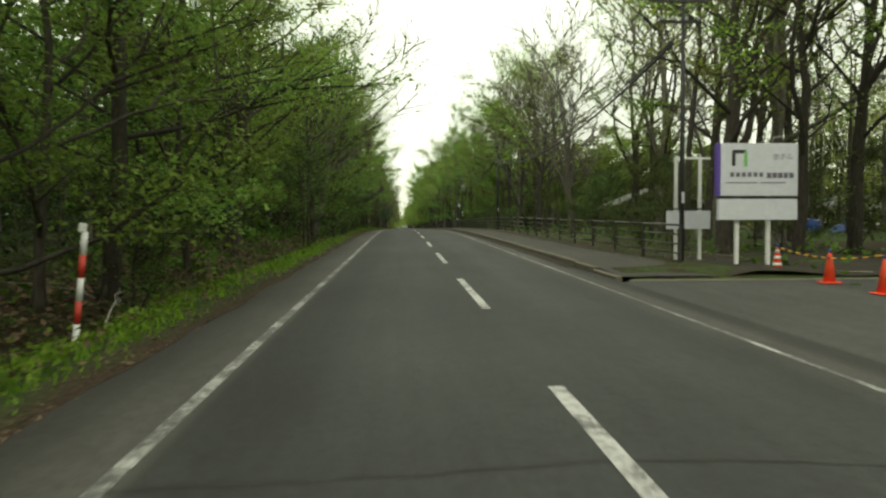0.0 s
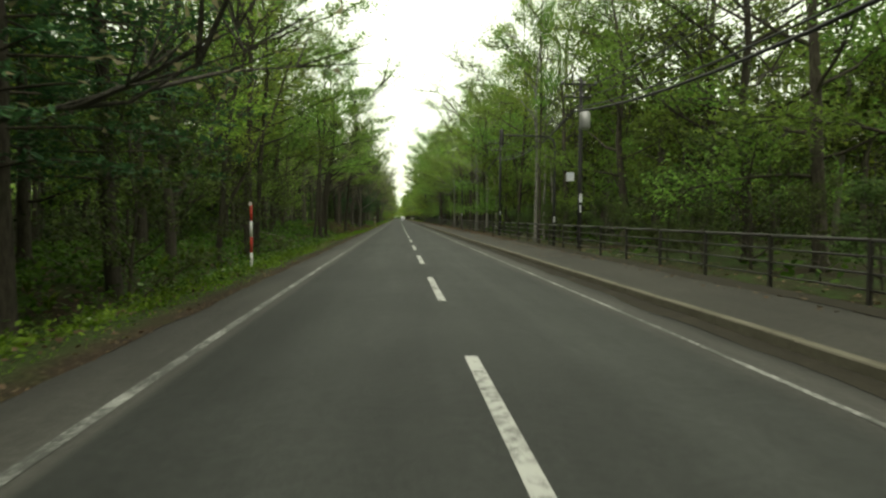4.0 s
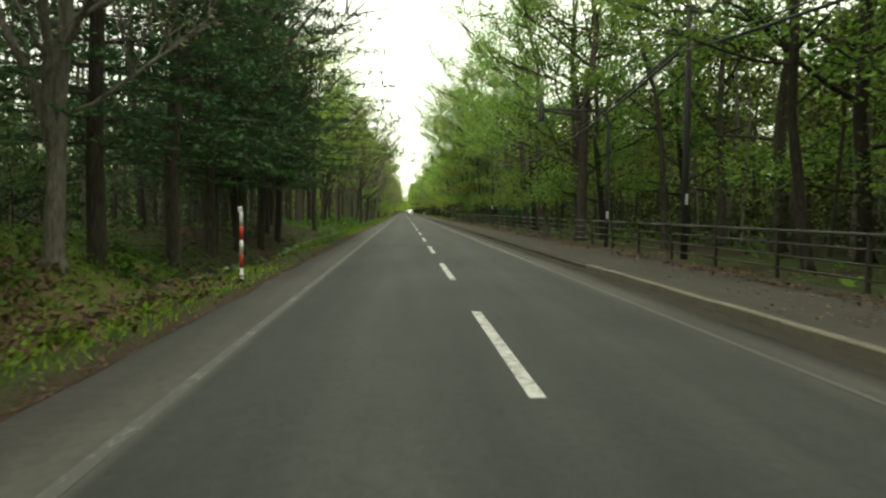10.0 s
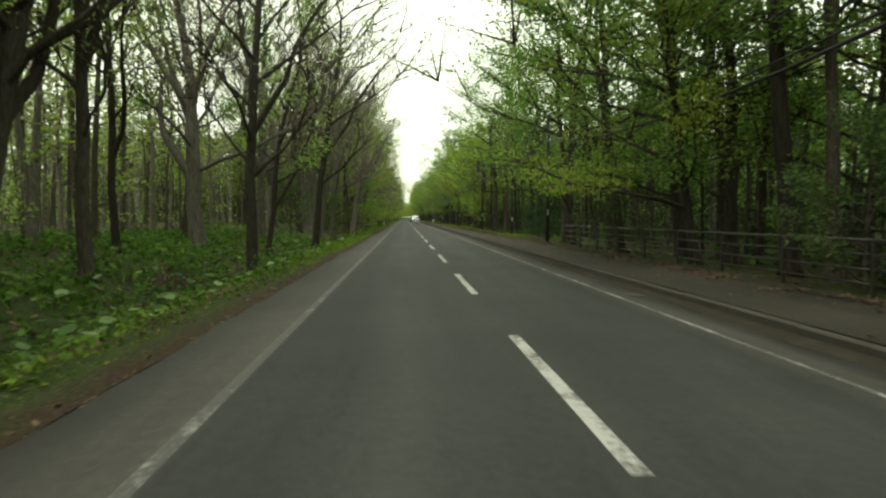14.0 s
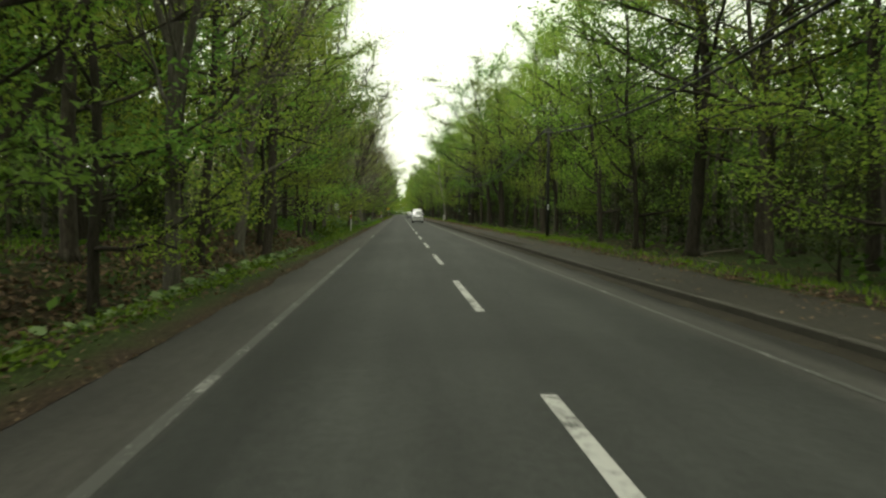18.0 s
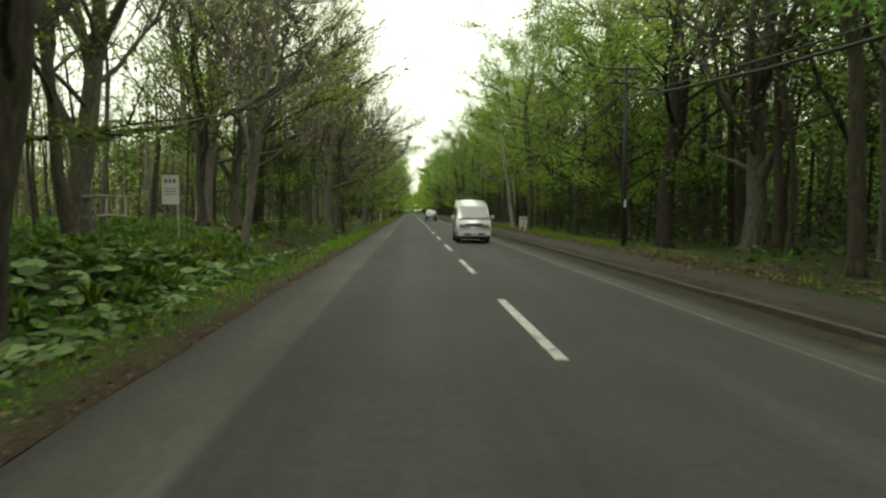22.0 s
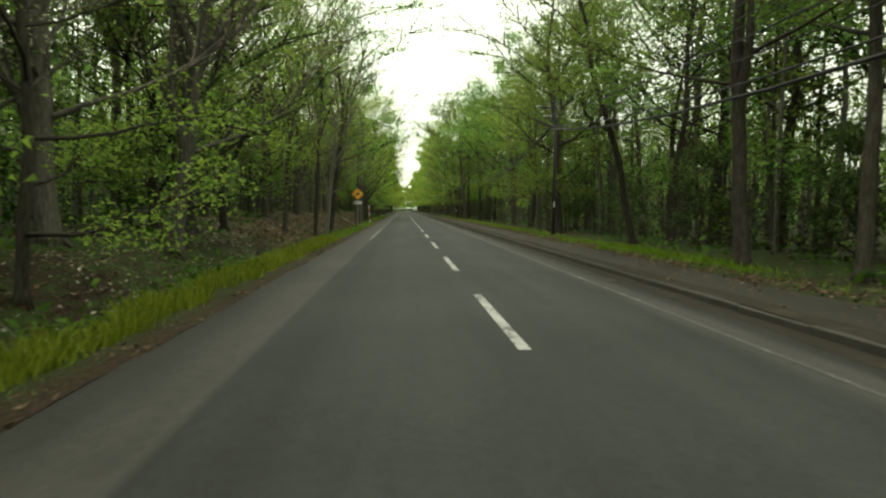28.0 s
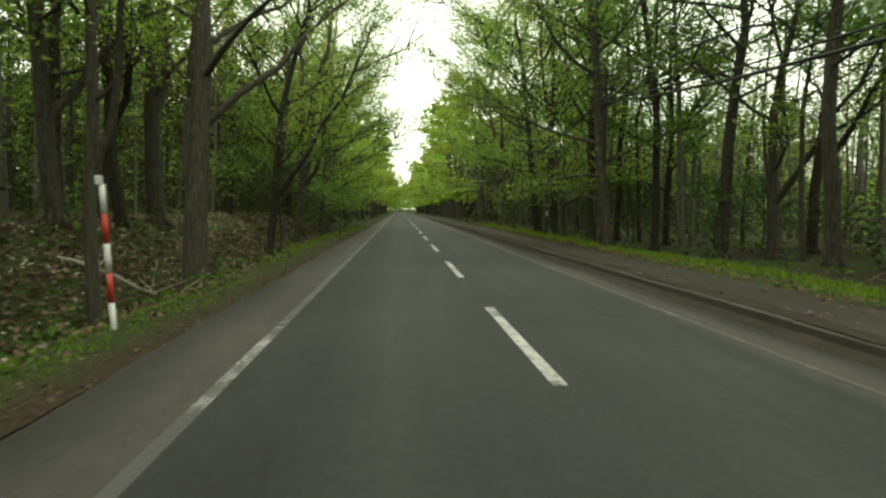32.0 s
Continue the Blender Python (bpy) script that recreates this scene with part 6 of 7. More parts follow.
for x, y, s in ((8.55, 17.9, True), (8.35, 15.4, False), (8.1, 13.3, False)):
    cone(x, y, s)
bar_m = thing("barrier_bar", pose(8.3, 15.6, road_z(15.5) + 0.66), "yellow and black striped bar hung between the cones", "barrier")
for k in range(22):
    f0, f1 = k / 22, (k + 1) / 22
    p = lambda f: (8.55 - 8.3 - 0.45 * f, 17.4 - 15.1 - 4.5 * f, -0.16 * 4 * f * (1 - f) + 0.05 * (1 - f))
    part("stripe", tube_mesh("stripe", [p(f0), p(f1)], [0.018, 0.018], M_YELLOW if k % 2 else M_BLACK, 6), bar_m, "yellow stripe" if k % 2 else "black stripe")

strip("sign_bed_soil", [6.7 + 0.8 * i for i in range(12)], [APRON_END + 0.55 + 0.7 * i for i in range(13)],
      lambda x, y, i: land_z(x, y) + 0.02 + 0.05 * noise.noise(Vector((x * 0.9, y * 0.9, 5))) - (0.12 if i in (0, 11) or y > APRON_END + 8.6 else 0.0), M_SOIL, "dark bare soil under the signboard", "soil")

# blue sheet and barrels in the wood beyond the lot
rngt = random.Random(3)
V, F = [], []
for i in range(9):
    for j in range(7):
        V.append((-0.9 + 0.225 * i, -0.6 + 0.2 * j, 0.02 + 0.55 * math.exp(-((i - 4) / 3.0) ** 2 - ((j - 3) / 2.4) ** 2) + rngt.uniform(0, 0.06)))
F = [(j + 7 * i, j + 7 * i + 7, j + 7 * i + 8, j + 7 * i + 1) for i in range(8) for j in range(6)]
tarp = tagged(new("tarpaulin", mesh_of("tarpaulin", V, F, M_BLUE, True)), "crumpled blue tarpaulin over a low heap", "tarpaulin")
tarp.matrix_world = pose(31.0, 48.2, land_z(31.0, 48.2)) @ Matrix.Diagonal((1.5, 1.5, 1.6, 1))
for x, y in ((28.2, 48.0), (28.9, 48.3)):
    bl = thing("barrel", pose(x, y, land_z(x, y)), "blue plastic barrel standing on the soil", "barrel")
    part("drum", tube_mesh("drum", [(0, 0, 0), (0, 0, 0.08), (0, 0, 0.3), (0, 0, 0.33), (0, 0, 0.6), (0, 0, 0.63), (0, 0, 0.85), (0, 0, 0.9)], [0.26, 0.28, 0.28, 0.3, 0.3, 0.28, 0.28, 0.24], M_BLUE, 16), bl)
    part("lid", tube_mesh("lid", [(0, 0, 0.9), (0, 0, 0.93)], [0.2, 0.19], M_WHITE, 16), bl, "pale lid")


# ---------------------------------------------------------------- low house in the wood
def house(x, y, w, d, h, turn, label):
    ob = thing("house", pose(x, y, land_z(x, y), 0, 0, turn), label, "house", "low buildings in the wood")
    part("wall", box_mesh("wall", (w, 0.15, h + 0.5), M_WALL, (0, -d / 2, h / 2 - 0.25)), ob)
    part("wall", box_mesh("wall", (w, 0.15, h + 0.5), M_WALL, (0, d / 2, h / 2 - 0.25)), ob)
    for s in (-1, 1):
        me = mesh_of("gable_wall", [(0, -d / 2 + 0.08, -0.5), (0, d / 2 - 0.08, -0.5), (0, d / 2 - 0.08, h), (0, 0, h + d * 0.2), (0, -d / 2 + 0.08, h),
                                    (0.15, -d / 2 + 0.08, -0.5), (0.15, d / 2 - 0.08, -0.5), (0.15, d / 2 - 0.08, h), (0.15, 0, h + d * 0.2), (0.15, -d / 2 + 0.08, h)],
                     [(0, 1, 2, 3, 4), (9, 8, 7, 6, 5), (0, 5, 6, 1), (1, 6, 7, 2), (2, 7, 8, 3), (3, 8, 9, 4), (4, 9, 5, 0)], M_WALL)
        part("gable_wall", me, ob, at=pose(s * (w / 2 - 0.08) - 0.075, 0, 0))
    a = math.degrees(math.atan(0.4))
    L = (d / 2 + 0.7) / math.cos(math.radians(a))
    for s in (-1, 1):
        part("roof_slope", box_mesh("roof_slope", (w + 1.0, L, 0.12), M_ROOF, (0, 0, 0), 0.01), ob, "grey sheet roof", at=pose(0, s * (d / 4 + 0.35), h + d * 0.2 + 0.08 - (d / 4 + 0.35) * 0.4, -s * a, 0, 0))
        part("rake_board", box_mesh("rake_board", (0.05, L, 0.2), M_TRIM, (-w / 2 - 0.53, 0, 0.02)), ob, "pale board along the gable edge", at=pose(0, s * (d / 4 + 0.35), h + d * 0.2 + 0.08 - (d / 4 + 0.35) * 0.4, -s * a, 0, 0))
    part("fascia", box_mesh("fascia", (w + 1.0, 0.04, 0.18), M_TRIM, (0, -d / 2 - 0.72, h - 0.22)), ob, "pale fascia board")
    for k in (-0.28, 0.05, 0.33):
        wd = part("window", box_mesh("window", (1.3, 0.05, 0.95), M_WHITE, (k * w, -d / 2 - 0.09, h * 0.55), 0.01), ob, "white window frame")
        part("pane", box_mesh("pane", (1.15, 0.03, 0.82), M_GLASS, (k * w, -d / 2 - 0.105, h * 0.55)), wd)


house(33.2, 93.0, 10.0, 13.0, 3.0, 86, "low dark-boarded house with a grey sheet roof and pale gable edge")
house(36.0, 58.0, 6.0, 4.0, 2.1, -8, "low dark shed with a pale grey roof")

for x, y, s in ((12, 34, 0.9), (13.5, 40, 1.1), (12.5, 47, 1.0), (14.5, 52, 1.2), (13, 58, 1.0), (11, 63, 1.0), (15, 31, 1.1), (17, 27, 1.2), (16, 44, 1.2), (12.5, 24.5, 0.8)):
    plant("shrub", x, y, s)
for k, x, y, s in (("airy", 12.5, 23.5, 1.0), ("bare", 15.5, 37, 1.0), ("bare", 12.0, 53, 1.0), ("airy", 13.5, 69, 1.0), ("slim", 11.0, 29.5, 1.0), ("airy", 16.5, 48, 1.0), ("oldgreen", 11.3, 26.5, 0.9), ("bare", 10.8, 60, 0.95), ("high", 10.5, 75, 1.0)):
    plant(k, x, y, s)

# ---------------------------------------------------------------- deer warning sign and small boards
deer = thing("deer_warning_sign", pose(-5.35, 563.2, land_z(-5.35, 563.2)), "yellow diamond warning sign with a black leaping deer", "road sign")
part("post", tube_mesh("post", [(0, 0, -0.3), (0, 0, 3.3)], [0.035, 0.035], M_GREY, 10), deer)
dia = bmesh.new()
bmesh.ops.create_cube(dia, size=1, matrix=Matrix.Translation((0, -0.05, 2.95)) @ Matrix.Rotation(radians(45), 4, "Y") @ Matrix.Diagonal((0.74, 0.02, 0.74, 1)))
bmesh.ops.bevel(dia, geom=[e for e in dia.edges if abs(e.verts[0].co.y - e.verts[1].co.y) > 0.01], offset=0.06, segments=4, affect="EDGES")
me = bpy.data.meshes.new("diamond_plate")
dia.to_mesh(me)
me.materials.append(M_YELLOW)
plate = part("diamond_plate", me, deer, "yellow diamond plate")
for sx, sz in ((1, 1), (1, -1), (-1, 1), (-1, -1)):
    part("border", box_mesh("border", (0.58, 0.006, 0.022), M_BLACK, (0, 0, 0)), plate, "black border line", at=pose(sx * 0.235, -0.064, 2.95 + sz * 0.235, 0, 45 * sx * sz, 0))
DEER = [(-0.27, -0.19), (-0.2, -0.13), (-0.16, -0.04), (-0.2, 0.04), (-0.13, 0.03), (-0.02, 0.06), (0.05, 0.12), (0.04, 0.23), (0.08, 0.17), (0.12, 0.22), (0.13, 0.14), (0.18, 0.1), (0.12, 0.08), (0.1, 0.0), (0.2, -0.03), (0.13, -0.07), (0.04, -0.05), (-0.06, -0.07), (-0.12, -0.13), (-0.2, -0.2)]
bm = bmesh.new()
vs = [bm.verts.new((x, -0.064, 2.95 + z)) for x, z in DEER]
f = bm.faces.new(vs)
ex = bmesh.ops.extrude_face_region(bm, geom=[f])
bmesh.ops.translate(bm, verts=[v for v in ex["geom"] if isinstance(v, bmesh.types.BMVert)], vec=(0, -0.004, 0))
bmesh.ops.recalc_face_normals(bm, faces=bm.faces[:])
me = bpy.data.meshes.new("deer_shape")
bm.to_mesh(me)
bm.free()
me.materials.append(M_BLACK)
part("deer_shape", me, plate, "black leaping deer silhouette")
small = part("caption_plate", box_mesh("caption_plate", (0.66, 0.02, 0.25), M_WHITE, (0.0, -0.05, 2.2), 0.006), deer, "white caption plate with black writing")
words("caption", "動物注意", 0.145, M_BLACK, small, "black caption", pose(0, -0.064, 2.2, 90, 0, 0))
for h in (2.72, 3.15):
    part("clamp", box_mesh("clamp", (0.12, 0.05, 0.05), M_GREY, (0, -0.02, h), 0.005), deer)

bs = thing("notice_board", pose(-10.4, 419.8, 0.4), "white notice board on two thin posts above the ferns", "notice board")
for x in (-0.25, 0.25):
    part("post", box_mesh("post", (0.06, 0.06, 2.9), M_DEADWOOD, (x, 0.04, 0.95)), bs)
fb = part("board", box_mesh("board", (0.62, 0.03, 1.08), M_WHITE, (0, 0, 1.92), 0.006), bs)
part("cap", box_mesh("cap", (0.72, 0.12, 0.05), M_BARK_G, (0, 0.02, 2.5), 0.01), bs, "weathered wooden cap board")
bars(fb, [(-0.15, 2.23, 0.1, 0.14), (0.0, 2.23, 0.1, 0.14), (0.15, 2.23, 0.1, 0.14), (0.0, 1.95, 0.42, 0.03), (0.0, 1.85, 0.4, 0.03), (0, 1.75, 0.42, 0.03)], M_INK, -0.018)

rail = thing("pole_railing", pose(-13.2, 421.5, land_z(-13.2, 421.5), 0, 0, 12), "bleached pole railing standing in the wood", "railing")
for k in range(4):
    part("post", tube_mesh("post", [(0, 1.8 * k - 3.0, -0.3), (0.04, 1.8 * k - 3.0, 1.3)], [0.05, 0.045], M_DEADWOOD, 8), rail)
part("pole", tube_mesh("pole", [(0.05, -4.6, 1.22), (0.02, -1.5, 1.3), (0, 1.0, 1.28), (0.06, 3.4, 1.38)], [0.055, 0.06, 0.055, 0.04], M_DEADWOOD, 8), rail)
part("pole", tube_mesh("pole", [(-0.05, -4.0, 0.55), (0.02, -0.5, 0.6), (0.06, 3.2, 0.5)], [0.045, 0.05, 0.04], M_DEADWOOD, 8), rail)

wb = thing("small_notice_board", pose(6.95, 446.0, land_z(6.95, 446.0)), "small white notice board standing low in the grass", "notice board")
for x in (-0.22, 0.22):
    part("leg", box_mesh("leg", (0.05, 0.05, 1.1), M_WHITE, (x, 0.03, 0.4)), wb)
fb = part("board", box_mesh("board", (0.6, 0.03, 0.72), M_WHITE, (0, 0, 0.72), 0.006), wb)
bars(fb, [(-0.14, 0.92, 0.1, 0.16), (0.02, 0.92, 0.08, 0.17), (0.16, 0.92, 0.1, 0.16), (0, 0.7, 0.4, 0.04), (0, 0.6, 0.42, 0.04), (0, 0.5, 0.36, 0.04)], M_BLACK, -0.018)
mk = thing("marker_post", pose(6.55, 443.0, land_z(6.55, 443.0), 0, 3, 0), "short white marker post at the pavement's edge", "marker post")
part("post", tube_mesh("post", [(0, 0, -0.2), (0, 0, 0.5), (0, 0, 0.54)], [0.045, 0.045, 0.02], M_WHITE, 10), mk)


# ---------------------------------------------------------------- vehicles on the far lane
def vehicle(name, x, y, label, paint, side, W, belt, wheel_r, wheel_ys, screen, glass_spans, lamp_z, grille_z):
    """A van or car that faces down the road, -y. side: its outline as (y, z)."""
    ob = thing(name, pose(x, y, road_z(y) - 0.02 * abs(x)), label, "van" if name == "van" else "car")
    roof = max(z for _, z in side)

    def half(z):
        return W / 2 * (1 - 0.16 * max(0, (z - belt) / (roof - belt)) ** 1.4 - 0.05 * max(0, (0.5 - z) / 0.5))

    bm = bmesh.new()
    n = len(side)
    L = [bm.verts.new((-half(z), yy, z)) for yy, z in side]
    C = [bm.verts.new((0, yy - (0.06 if yy < 0 else -0.03) * (1 if i not in (0, n - 1) else 0), z + (0.05 if z > roof - 0.15 else 0))) for i, (yy, z) in enumerate(side)]
    R = [bm.verts.new((half(z), yy, z)) for yy, z in side]
    for A, B in ((L, C), (C, R)):
        for i in range(n):
            bm.faces.new((A[i], B[i], B[(i + 1) % n], A[(i + 1) % n]))
    bm.faces.new(L)
    bm.faces.new(list(reversed(R)))
    bmesh.ops.recalc_face_normals(bm, faces=bm.faces[:])
    rim = [e for e in bm.edges if len(e.link_faces) == 2 and abs(e.verts[0].co.x) > 0.3 and abs(e.verts[1].co.x) > 0.3 and e.verts[0].co.x * e.verts[1].co.x > 0 and any(len(f.verts) > 4 for f in e.link_faces)]
    bmesh.ops.bevel(bm, geom=rim, offset=0.07, segments=3, affect="EDGES")
    me = bpy.data.meshes.new("body")
    bm.to_mesh(me)
    bm.free()
    me.materials.append(paint)
    me.polygons.foreach_set("use_smooth", [True] * len(me.polygons))
    body = part("body", me, ob)
    (y0, z0), (y1, z1) = screen
    off = 0.075
    V = [(-half(z0) + 0.07, y0 - 0.02, z0), (0, y0 - off, z0), (half(z0) - 0.07, y0 - 0.02, z0), (-half(z1) + 0.1, y1 - 0.02, z1), (0, y1 - off, z1), (half(z1) - 0.1, y1 - 0.02, z1)]
    part("windscreen", mesh_of("windscreen", V, [(0, 1, 4, 3), (1, 2, 5, 4)], M_GLASS, True), ob, "dark reflecting windscreen")
    for s in (-0.25, 0.25):
        part("wiper", tube_mesh("wiper", [(s * W, y0 - off - 0.015, z0 + 0.03), (s * W + 0.45, y0 - off + 0.01, z0 + 0.08)], [0.012, 0.008], M_BLACK, 5), ob)
    for s in (-1, 1):
        for a, b, za, zb in glass_spans:
            V = [(s * (half(za) + 0.008), a, za), (s * (half(za) + 0.008), b, za), (s * (half(zb) + 0.008), b, zb), (s * (half(zb) + 0.008), a + (0.25 if a < -1 else 0), zb)]
            part("side_window", mesh_of("side_window", V, [(0, 1, 2, 3) if s < 0 else (3, 2, 1, 0)], M_GLASS), ob, "dark side window")
        for wy in wheel_ys:
            tyre = part("tyre", tube_mesh("tyre", [(s * (W / 2 - 0.2), wy, wheel_r), (s * (W / 2 - 0.18), wy, wheel_r), (s * (W / 2 - 0.02), wy, wheel_r), (s * (W / 2 + 0.004), wy, wheel_r)], [wheel_r * 0.9, wheel_r, wheel_r, wheel_r * 0.88], M_TYRE, 24), ob)
            part("rim", tube_mesh("rim", [(s * (W / 2), wy, wheel_r), (s * (W / 2 + 0.016), wy, wheel_r)], [wheel_r * 0.62, wheel_r * 0.5], M_GREY, 16), tyre)
        yf = min(q[0] for q in side)
        part("headlight", box_mesh("headlight", (0.34, 0.12, 0.17), M_LAMP, (s * (W / 2 - 0.26), yf + 0.0, lamp_z), 0.04, 2), ob, "clear headlight")
        mir = part("door_mirror", box_mesh("door_mirror", (0.2, 0.12, 0.17), paint, (s * (half(belt) + 0.16), y0 + 0.42, belt + 0.13), 0.04, 2), ob)
        part("mirror_stalk", box_mesh("mirror_stalk", (0.14, 0.05, 0.05), M_BLACK, (s * (half(belt) + 0.03), y0 + 0.44, belt + 0.08), 0.01), mir)
    gr = part("grille", box_mesh("grille", (W * 0.52, 0.05, 0.17), M_BLACK, (0, yf - 0.045, grille_z), 0.02), ob)
    for k in range(3):
        part("grille_bar", box_mesh("grille_bar", (W * 0.5, 0.02, 0.016), M_CHROME, (0, yf - 0.075, grille_z - 0.05 + 0.05 * k)), gr)
    part("bumper", box_mesh("bumper", (W * 0.97, 0.2, 0.26), paint, (0, yf - 0.02, 0.5), 0.05, 2), ob)
    part("air_intake", box_mesh("air_intake", (W * 0.6, 0.03, 0.09), M_BLACK, (0, yf - 0.125, 0.47), 0.01), ob)
    pl = part("registration_plate", box_mesh("registration_plate", (0.33, 0.02, 0.165), M_WHITE, (0, yf - 0.145, 0.47), 0.004), ob, "white plate with plain bars")
    bars(pl, [(0, 0.51, 0.18, 0.03), (0.0, 0.45, 0.24, 0.06)], M_GREY, yf - 0.158)
    part("cowl", box_mesh("cowl", (W * 0.86, 0.05, 0.05), M_BLACK, (0, y0 - off - 0.0, z0 - 0.01), 0.012), ob, "black strip below the windscreen")
    part("under_skirt", box_mesh("under_skirt", (W * 0.9, 4.1, 0.16), M_BLACK, (0, 0, 0.29), 0.02), ob, "black underbody")
    part("side_trim", box_mesh("side_trim", (W + 0.015, 2.2, 0.06), M_GREY, (0, 0.1, 0.62), 0.01), ob)
    return ob


van = vehicle("van", 1.55, 430.7, "silver-white high-roofed van in the oncoming lane", M_VAN,
              [(-2.3, 0.32), (-2.38, 0.6), (-2.36, 0.95), (-2.22, 1.12), (-1.95, 1.22), (-1.38, 1.88), (-1.12, 2.04), (-0.7, 2.16), (0.2, 2.2), (1.95, 2.18), (2.25, 2.06), (2.36, 1.2), (2.38, 0.6), (2.3, 0.32)],
              1.69, 1.2, 0.32, (-1.42, 1.15), ((-1.98, 1.25), (-1.42, 1.86)), [(-1.62, -0.85, 1.22, 1.78), (-0.75, 0.75, 1.22, 1.8), (0.85, 2.1, 1.22, 1.8)], 0.88, 0.93)
part("roof_rack", box_mesh("roof_rack", (1.2, 0.05, 0.05), M_BLACK, (0, -0.2, 2.32), 0.01), van)
part("roof_rack", box_mesh("roof_rack", (1.2, 0.05, 0.05), M_BLACK, (0, 1.2, 2.32), 0.01), van)
for sx in (-0.55, 0.55):
    for yy in (-0.2, 1.2):
        part("rack_foot", box_mesh("rack_foot", (0.04, 0.04, 0.22), M_BLACK, (sx, yy, 2.23)), van)
minivan = vehicle("minivan", 1.55, 502.3, "black minivan in the oncoming lane", M_VAN_D,
        [(-2.2, 0.28), (-2.3, 0.55), (-2.28, 0.82), (-2.1, 0.98), (-1.35, 1.1), (-0.5, 1.62), (-0.2, 1.72), (0.6, 1.78), (1.7, 1.74), (2.0, 1.62), (2.2, 1.05), (2.25, 0.6), (2.15, 0.28)],
        1.7, 1.02, 0.31, (-1.4, 1.35), ((-1.32, 1.13), (-0.55, 1.6)), [(-0.9, 0.2, 1.06, 1.5), (0.3, 1.1, 1.06, 1.54), (1.2, 1.95, 1.06, 1.5)], 0.74, 0.7)
part("bumper_strip", box_mesh("bumper_strip", (1.35, 0.04, 0.07), M_VAN, (0, -2.42, 0.36), 0.015), minivan, "bright strip low on the bumper")


# ---------------------------------------------------------------- fallen wood, cracks, litter
def fallen(x, y, L, r0, turn, rise, mat, label, seed, twigs=6):
    r = random.Random(seed)
    d = Vector((math.cos(radians(turn)), math.sin(radians(turn)), 0))
    z0 = land_z(x, y)
    ob = thing("fallen_branch", pose(x, y, z0), label, "fallen branch", "fallen branches on the forest floor")
    pts = []
    for i in range(9):
        f = i / 8
        p = d * L * f + Vector((r.uniform(-0.06, 0.06), r.uniform(-0.06, 0.06), 0)) * L * 0.4
        pts.append(Vector((p.x, p.y, land_z(x + p.x, y + p.y) - z0 + r0 * 0.6 + rise * f * (1.3 - 0.6 * f) + r.uniform(-0.02, 0.05))))
    part("stem", tube_mesh("stem", pts, [r0 * (1 - 0.75 * i / 8) for i in range(9)], mat, 7), ob)
    for k in range(twigs):
        i = r.randint(2, 7)
        dd = d * 0.6 + Vector((r.uniform(-0.8, 0.8), r.uniform(-0.8, 0.8), r.uniform(0.0, 0.5)))
        q = [pts[i]]
        for _ in range(3):
            dd = (dd + Vector((r.uniform(-0.3, 0.3), r.uniform(-0.3, 0.3), r.uniform(-0.15, 0.15)))).normalized()
            q.append(q[-1] + dd * L * 0.09)
        part("twig", tube_mesh("twig", q, [r0 * 0.4, r0 * 0.3, r0 * 0.2, r0 * 0.08], mat, 5), ob)


PALE, DARK = "bleached bare branch lying in the undergrowth", "rotting dark log on the forest floor"
for i, (x, y, L, r0, turn, rise, pale) in enumerate((
    (-7.4, 119.0, 4.2, 0.05, 188, 0.45, 1), (-8.0, 117.5, 3.2, 0.035, 160, 0.5, 1), (-8.4, 103, 2.2, 0.04, 40, 0.4, 1), (-10.5, 182, 3.0, 0.04, 15, 1.5, 1), (-13, 178, 5.0, 0.06, 170, 0.3, 1),
    (-7.9, 184, 1.0, 0.05, 80, 0.9, 1), (-9, 214, 3.0, 0.06, 120, 0.9, 0), (-8.2, 254, 2.4, 0.05, 150, 0.2, 1), (-9.2, 330, 3.5, 0.09, 30, 0.2, 0), (-13, 364, 2.4, 0.06, 20, 1.6, 1),
    (-8.6, 395, 3.6, 0.08, 10, 0.4, 0), (-9.3, 427.5, 3.2, 0.06, 130, 0.3, 1), (-8.8, 431, 2.8, 0.05, 60, 0.3, 0), (-11.5, 437, 3.0, 0.05, 30, 1.2, 1), (-7.2, 473.5, 2.6, 0.05, 20, 0.3, 1),
    (-8.4, 468, 3.4, 0.06, 200, 0.2, 1), (-12, 483, 4.0, 0.06, 15, 0.3, 0), (-6.4, 598.5, 2.2, 0.045, 130, 0.25, 1), (-8.3, 587.5, 2.2, 0.07, 140, 0.3, 0), (-9.5, 592.0, 3.4, 0.06, 10, 0.4, 1),
    (-8.8, 566, 3.0, 0.06, 60, 0.2, 0), (10.5, 559, 3.2, 0.16, 20, 0.1, 0), (12.5, 405, 5.0, 0.06, 10, 0.2, 1), (-7.6, 40, 2.4, 0.04, 60, 0.5, 1), (-7.0, 13.6, 1.6, 0.025, 100, 1.2, 1), (-8.4, 312, 2.5, 0.06, 20, 0.2, 0),
    (9.5, 478, 2.5, 0.05, 20, 0.2, 1), (9.4, 346, 2.4, 0.05, 10, 0.2, 1), (-9.6, 505, 3.2, 0.07, 40, 0.3, 0), (-8.0, 535, 2.6, 0.06, 90, 0.2, 0))):
    fallen(x, y, L, r0, turn, rise, M_DEADWOOD if pale else M_BARK, PALE if pale else DARK, 300 + i)

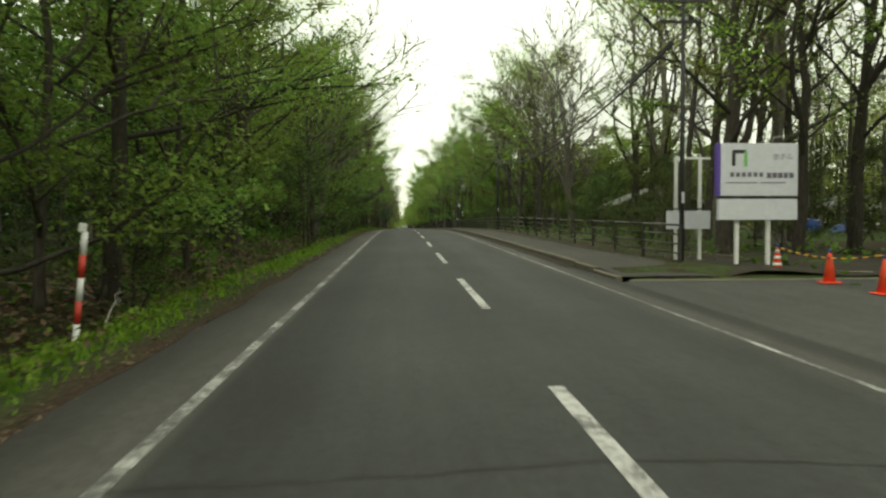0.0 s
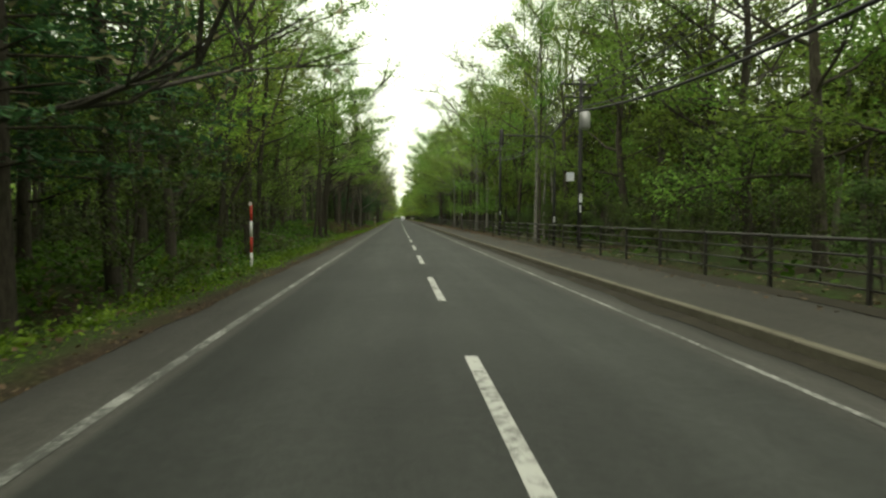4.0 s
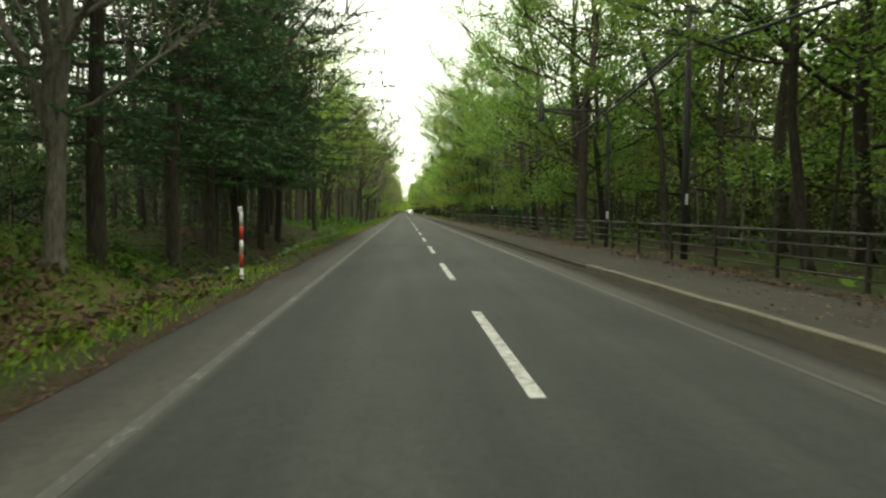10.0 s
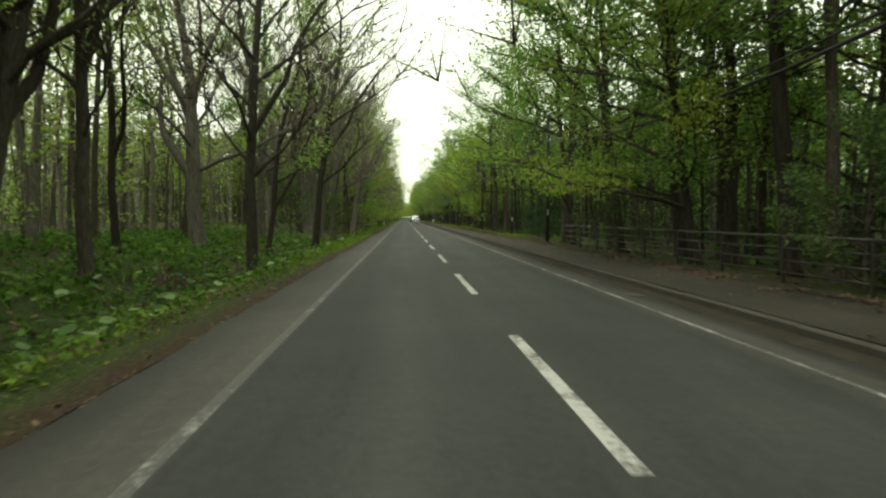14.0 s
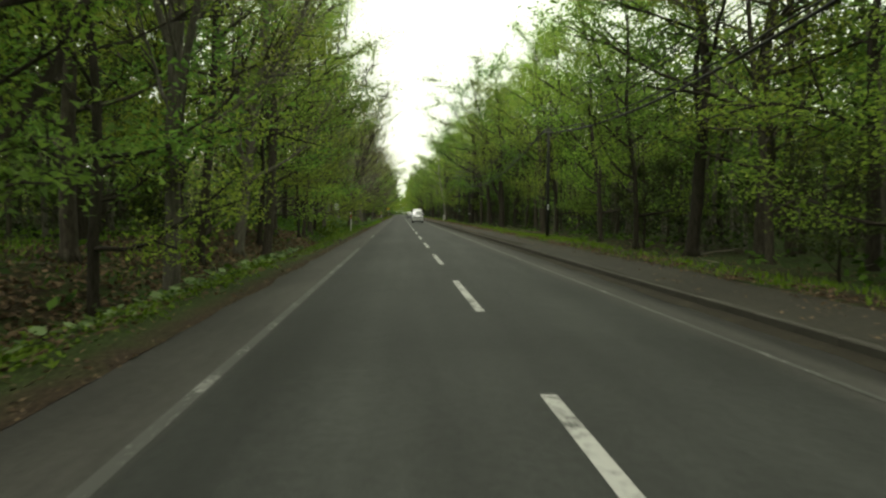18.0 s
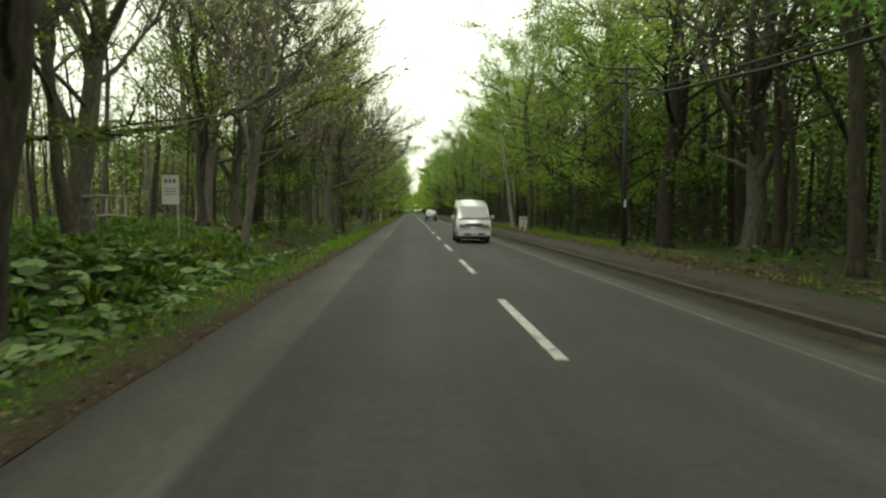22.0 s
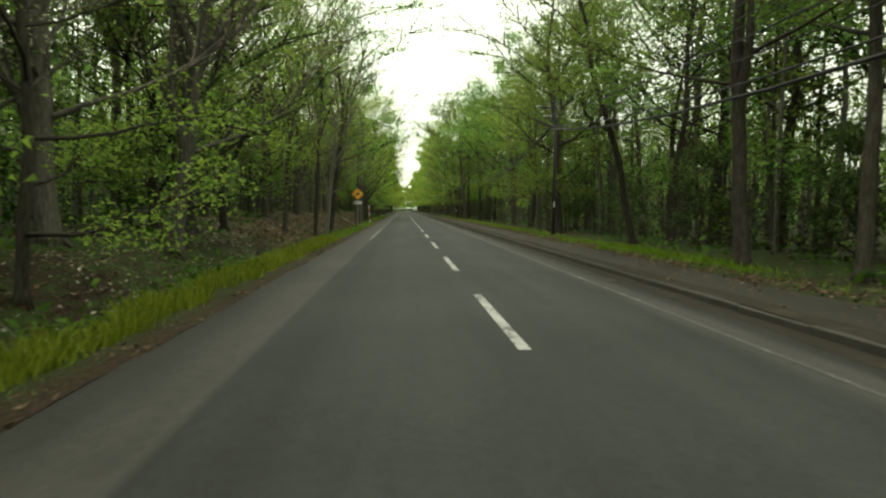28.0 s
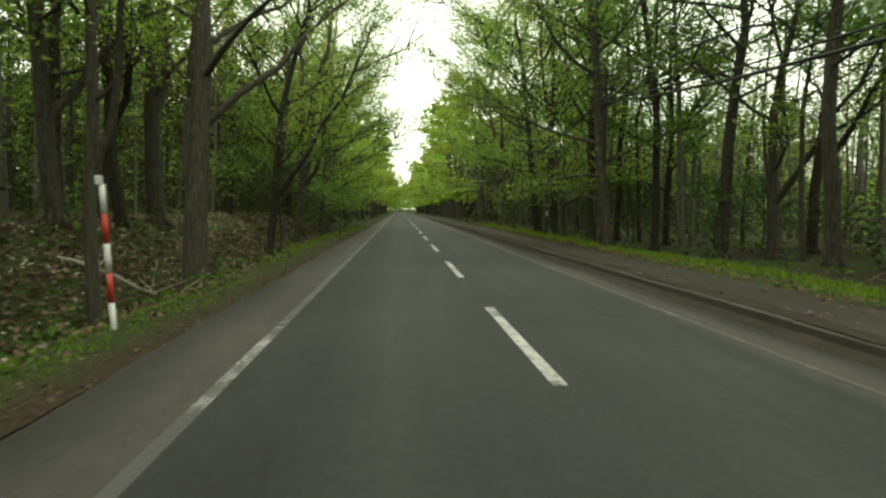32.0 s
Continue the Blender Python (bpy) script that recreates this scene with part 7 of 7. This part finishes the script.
stub = thing("dead_snag", pose(6.55, 145.9, road_z(146) + 0.1), "pale forked dead snag by the fence", "tree stump")
part("stem", tube_mesh("stem", [(0, 0, -0.1), (-0.05, 0.05, 0.5), (-0.2, 0, 1.1), (-0.55, 0, 1.5), (-0.7, 0, 2.1)], [0.08, 0.06, 0.05, 0.04, 0.02], M_DEADWOOD, 7), stub)
part("fork", tube_mesh("fork", [(-0.2, 0, 1.1), (-0.25, 0.05, 1.6), (-0.4, 0.1, 2.2)], [0.045, 0.035, 0.015], M_DEADWOOD, 6), stub)

for i, (y, x0, x1, w) in enumerate(((4.6, -3.2, 2.4, 0.02), (33, -3.0, 2.8, 0.018), (48.8, -3.2, 3.0, 0.04), (53, -2.0, 2.0, 0.02), (86.3, -3.6, 2.7, 0.022), (121.5, -4.0, 3.4, 0.05), (178.5, -1.0, 3.0, 0.02), (192, -3.0, 2.6, 0.03),
                                    (345.6, -3.8, 3.2, 0.02), (350, 0.5, 3.6, 0.03), (385, 2.6, 3.7, 0.03), (446, -2.8, 0.5, 0.04), (466, -3.0, 2.2, 0.02), (535, -1.8, -1.2, 0.06), (541.8, -3.6, 3.0, 0.04), (560, -2.0, 1.5, 0.015), (586, 1.6, 2.2, 0.08))):
    r = random.Random(500 + i)
    n = 40
    V, F = [], []
    yy = y
    for k in range(n + 1):
        x = x0 + (x1 - x0) * k / n
        yy += r.uniform(-0.035, 0.035)
        ww = w * r.uniform(0.3, 1.0)
        z = road_z(yy) - 0.02 * abs(x) + 0.005
        V += [(x, yy - ww, z), (x, yy + ww, z)]
    F = [(2 * k, 2 * k + 2, 2 * k + 3, 2 * k + 1) for k in range(n) if r.random() > 0.12]
    tagged(new("road_crack", mesh_of("road_crack", V, F, M_CRACK)), "dark crack sealed with tar across the asphalt", "road crack", kind="structure")

rc = random.Random(611)
for x, ya, yb in ((-1.6, 91.5, 97.5), (-1.1, 286, 290), (1.9, 372, 375.5)):
    V, n, xx = [], 36, x
    for k in range(n + 1):
        y = ya + (yb - ya) * k / n
        xx += rc.uniform(-0.03, 0.03)
        ww = rc.uniform(0.006, 0.022)
        V += [(xx - ww, y, road_z(y) - 0.02 * abs(xx) + 0.005), (xx + ww, y, road_z(y) - 0.02 * abs(xx) + 0.005)]
    tagged(new("road_crack", mesh_of("road_crack", V, [(2 * k, 2 * k + 1, 2 * k + 3, 2 * k + 2) for k in range(n) if rc.random() > 0.1], M_CRACK)), "dark crack running along the lane", "road crack", kind="structure")

drain = box_mesh("drain_grate", (0.4, 0.7, 0.012), M_KERB_OLD, (0, 0, 0), 0.003)
for y in (125.5, 262, 398, 520):
    ob = new("drain_grate", drain)
    tagged(ob, "dirty drain cover in the gutter", "drain", "drain covers along the gutter", "structure")
    ob.matrix_world = pose(3.5, y, road_z(y) - 0.066)
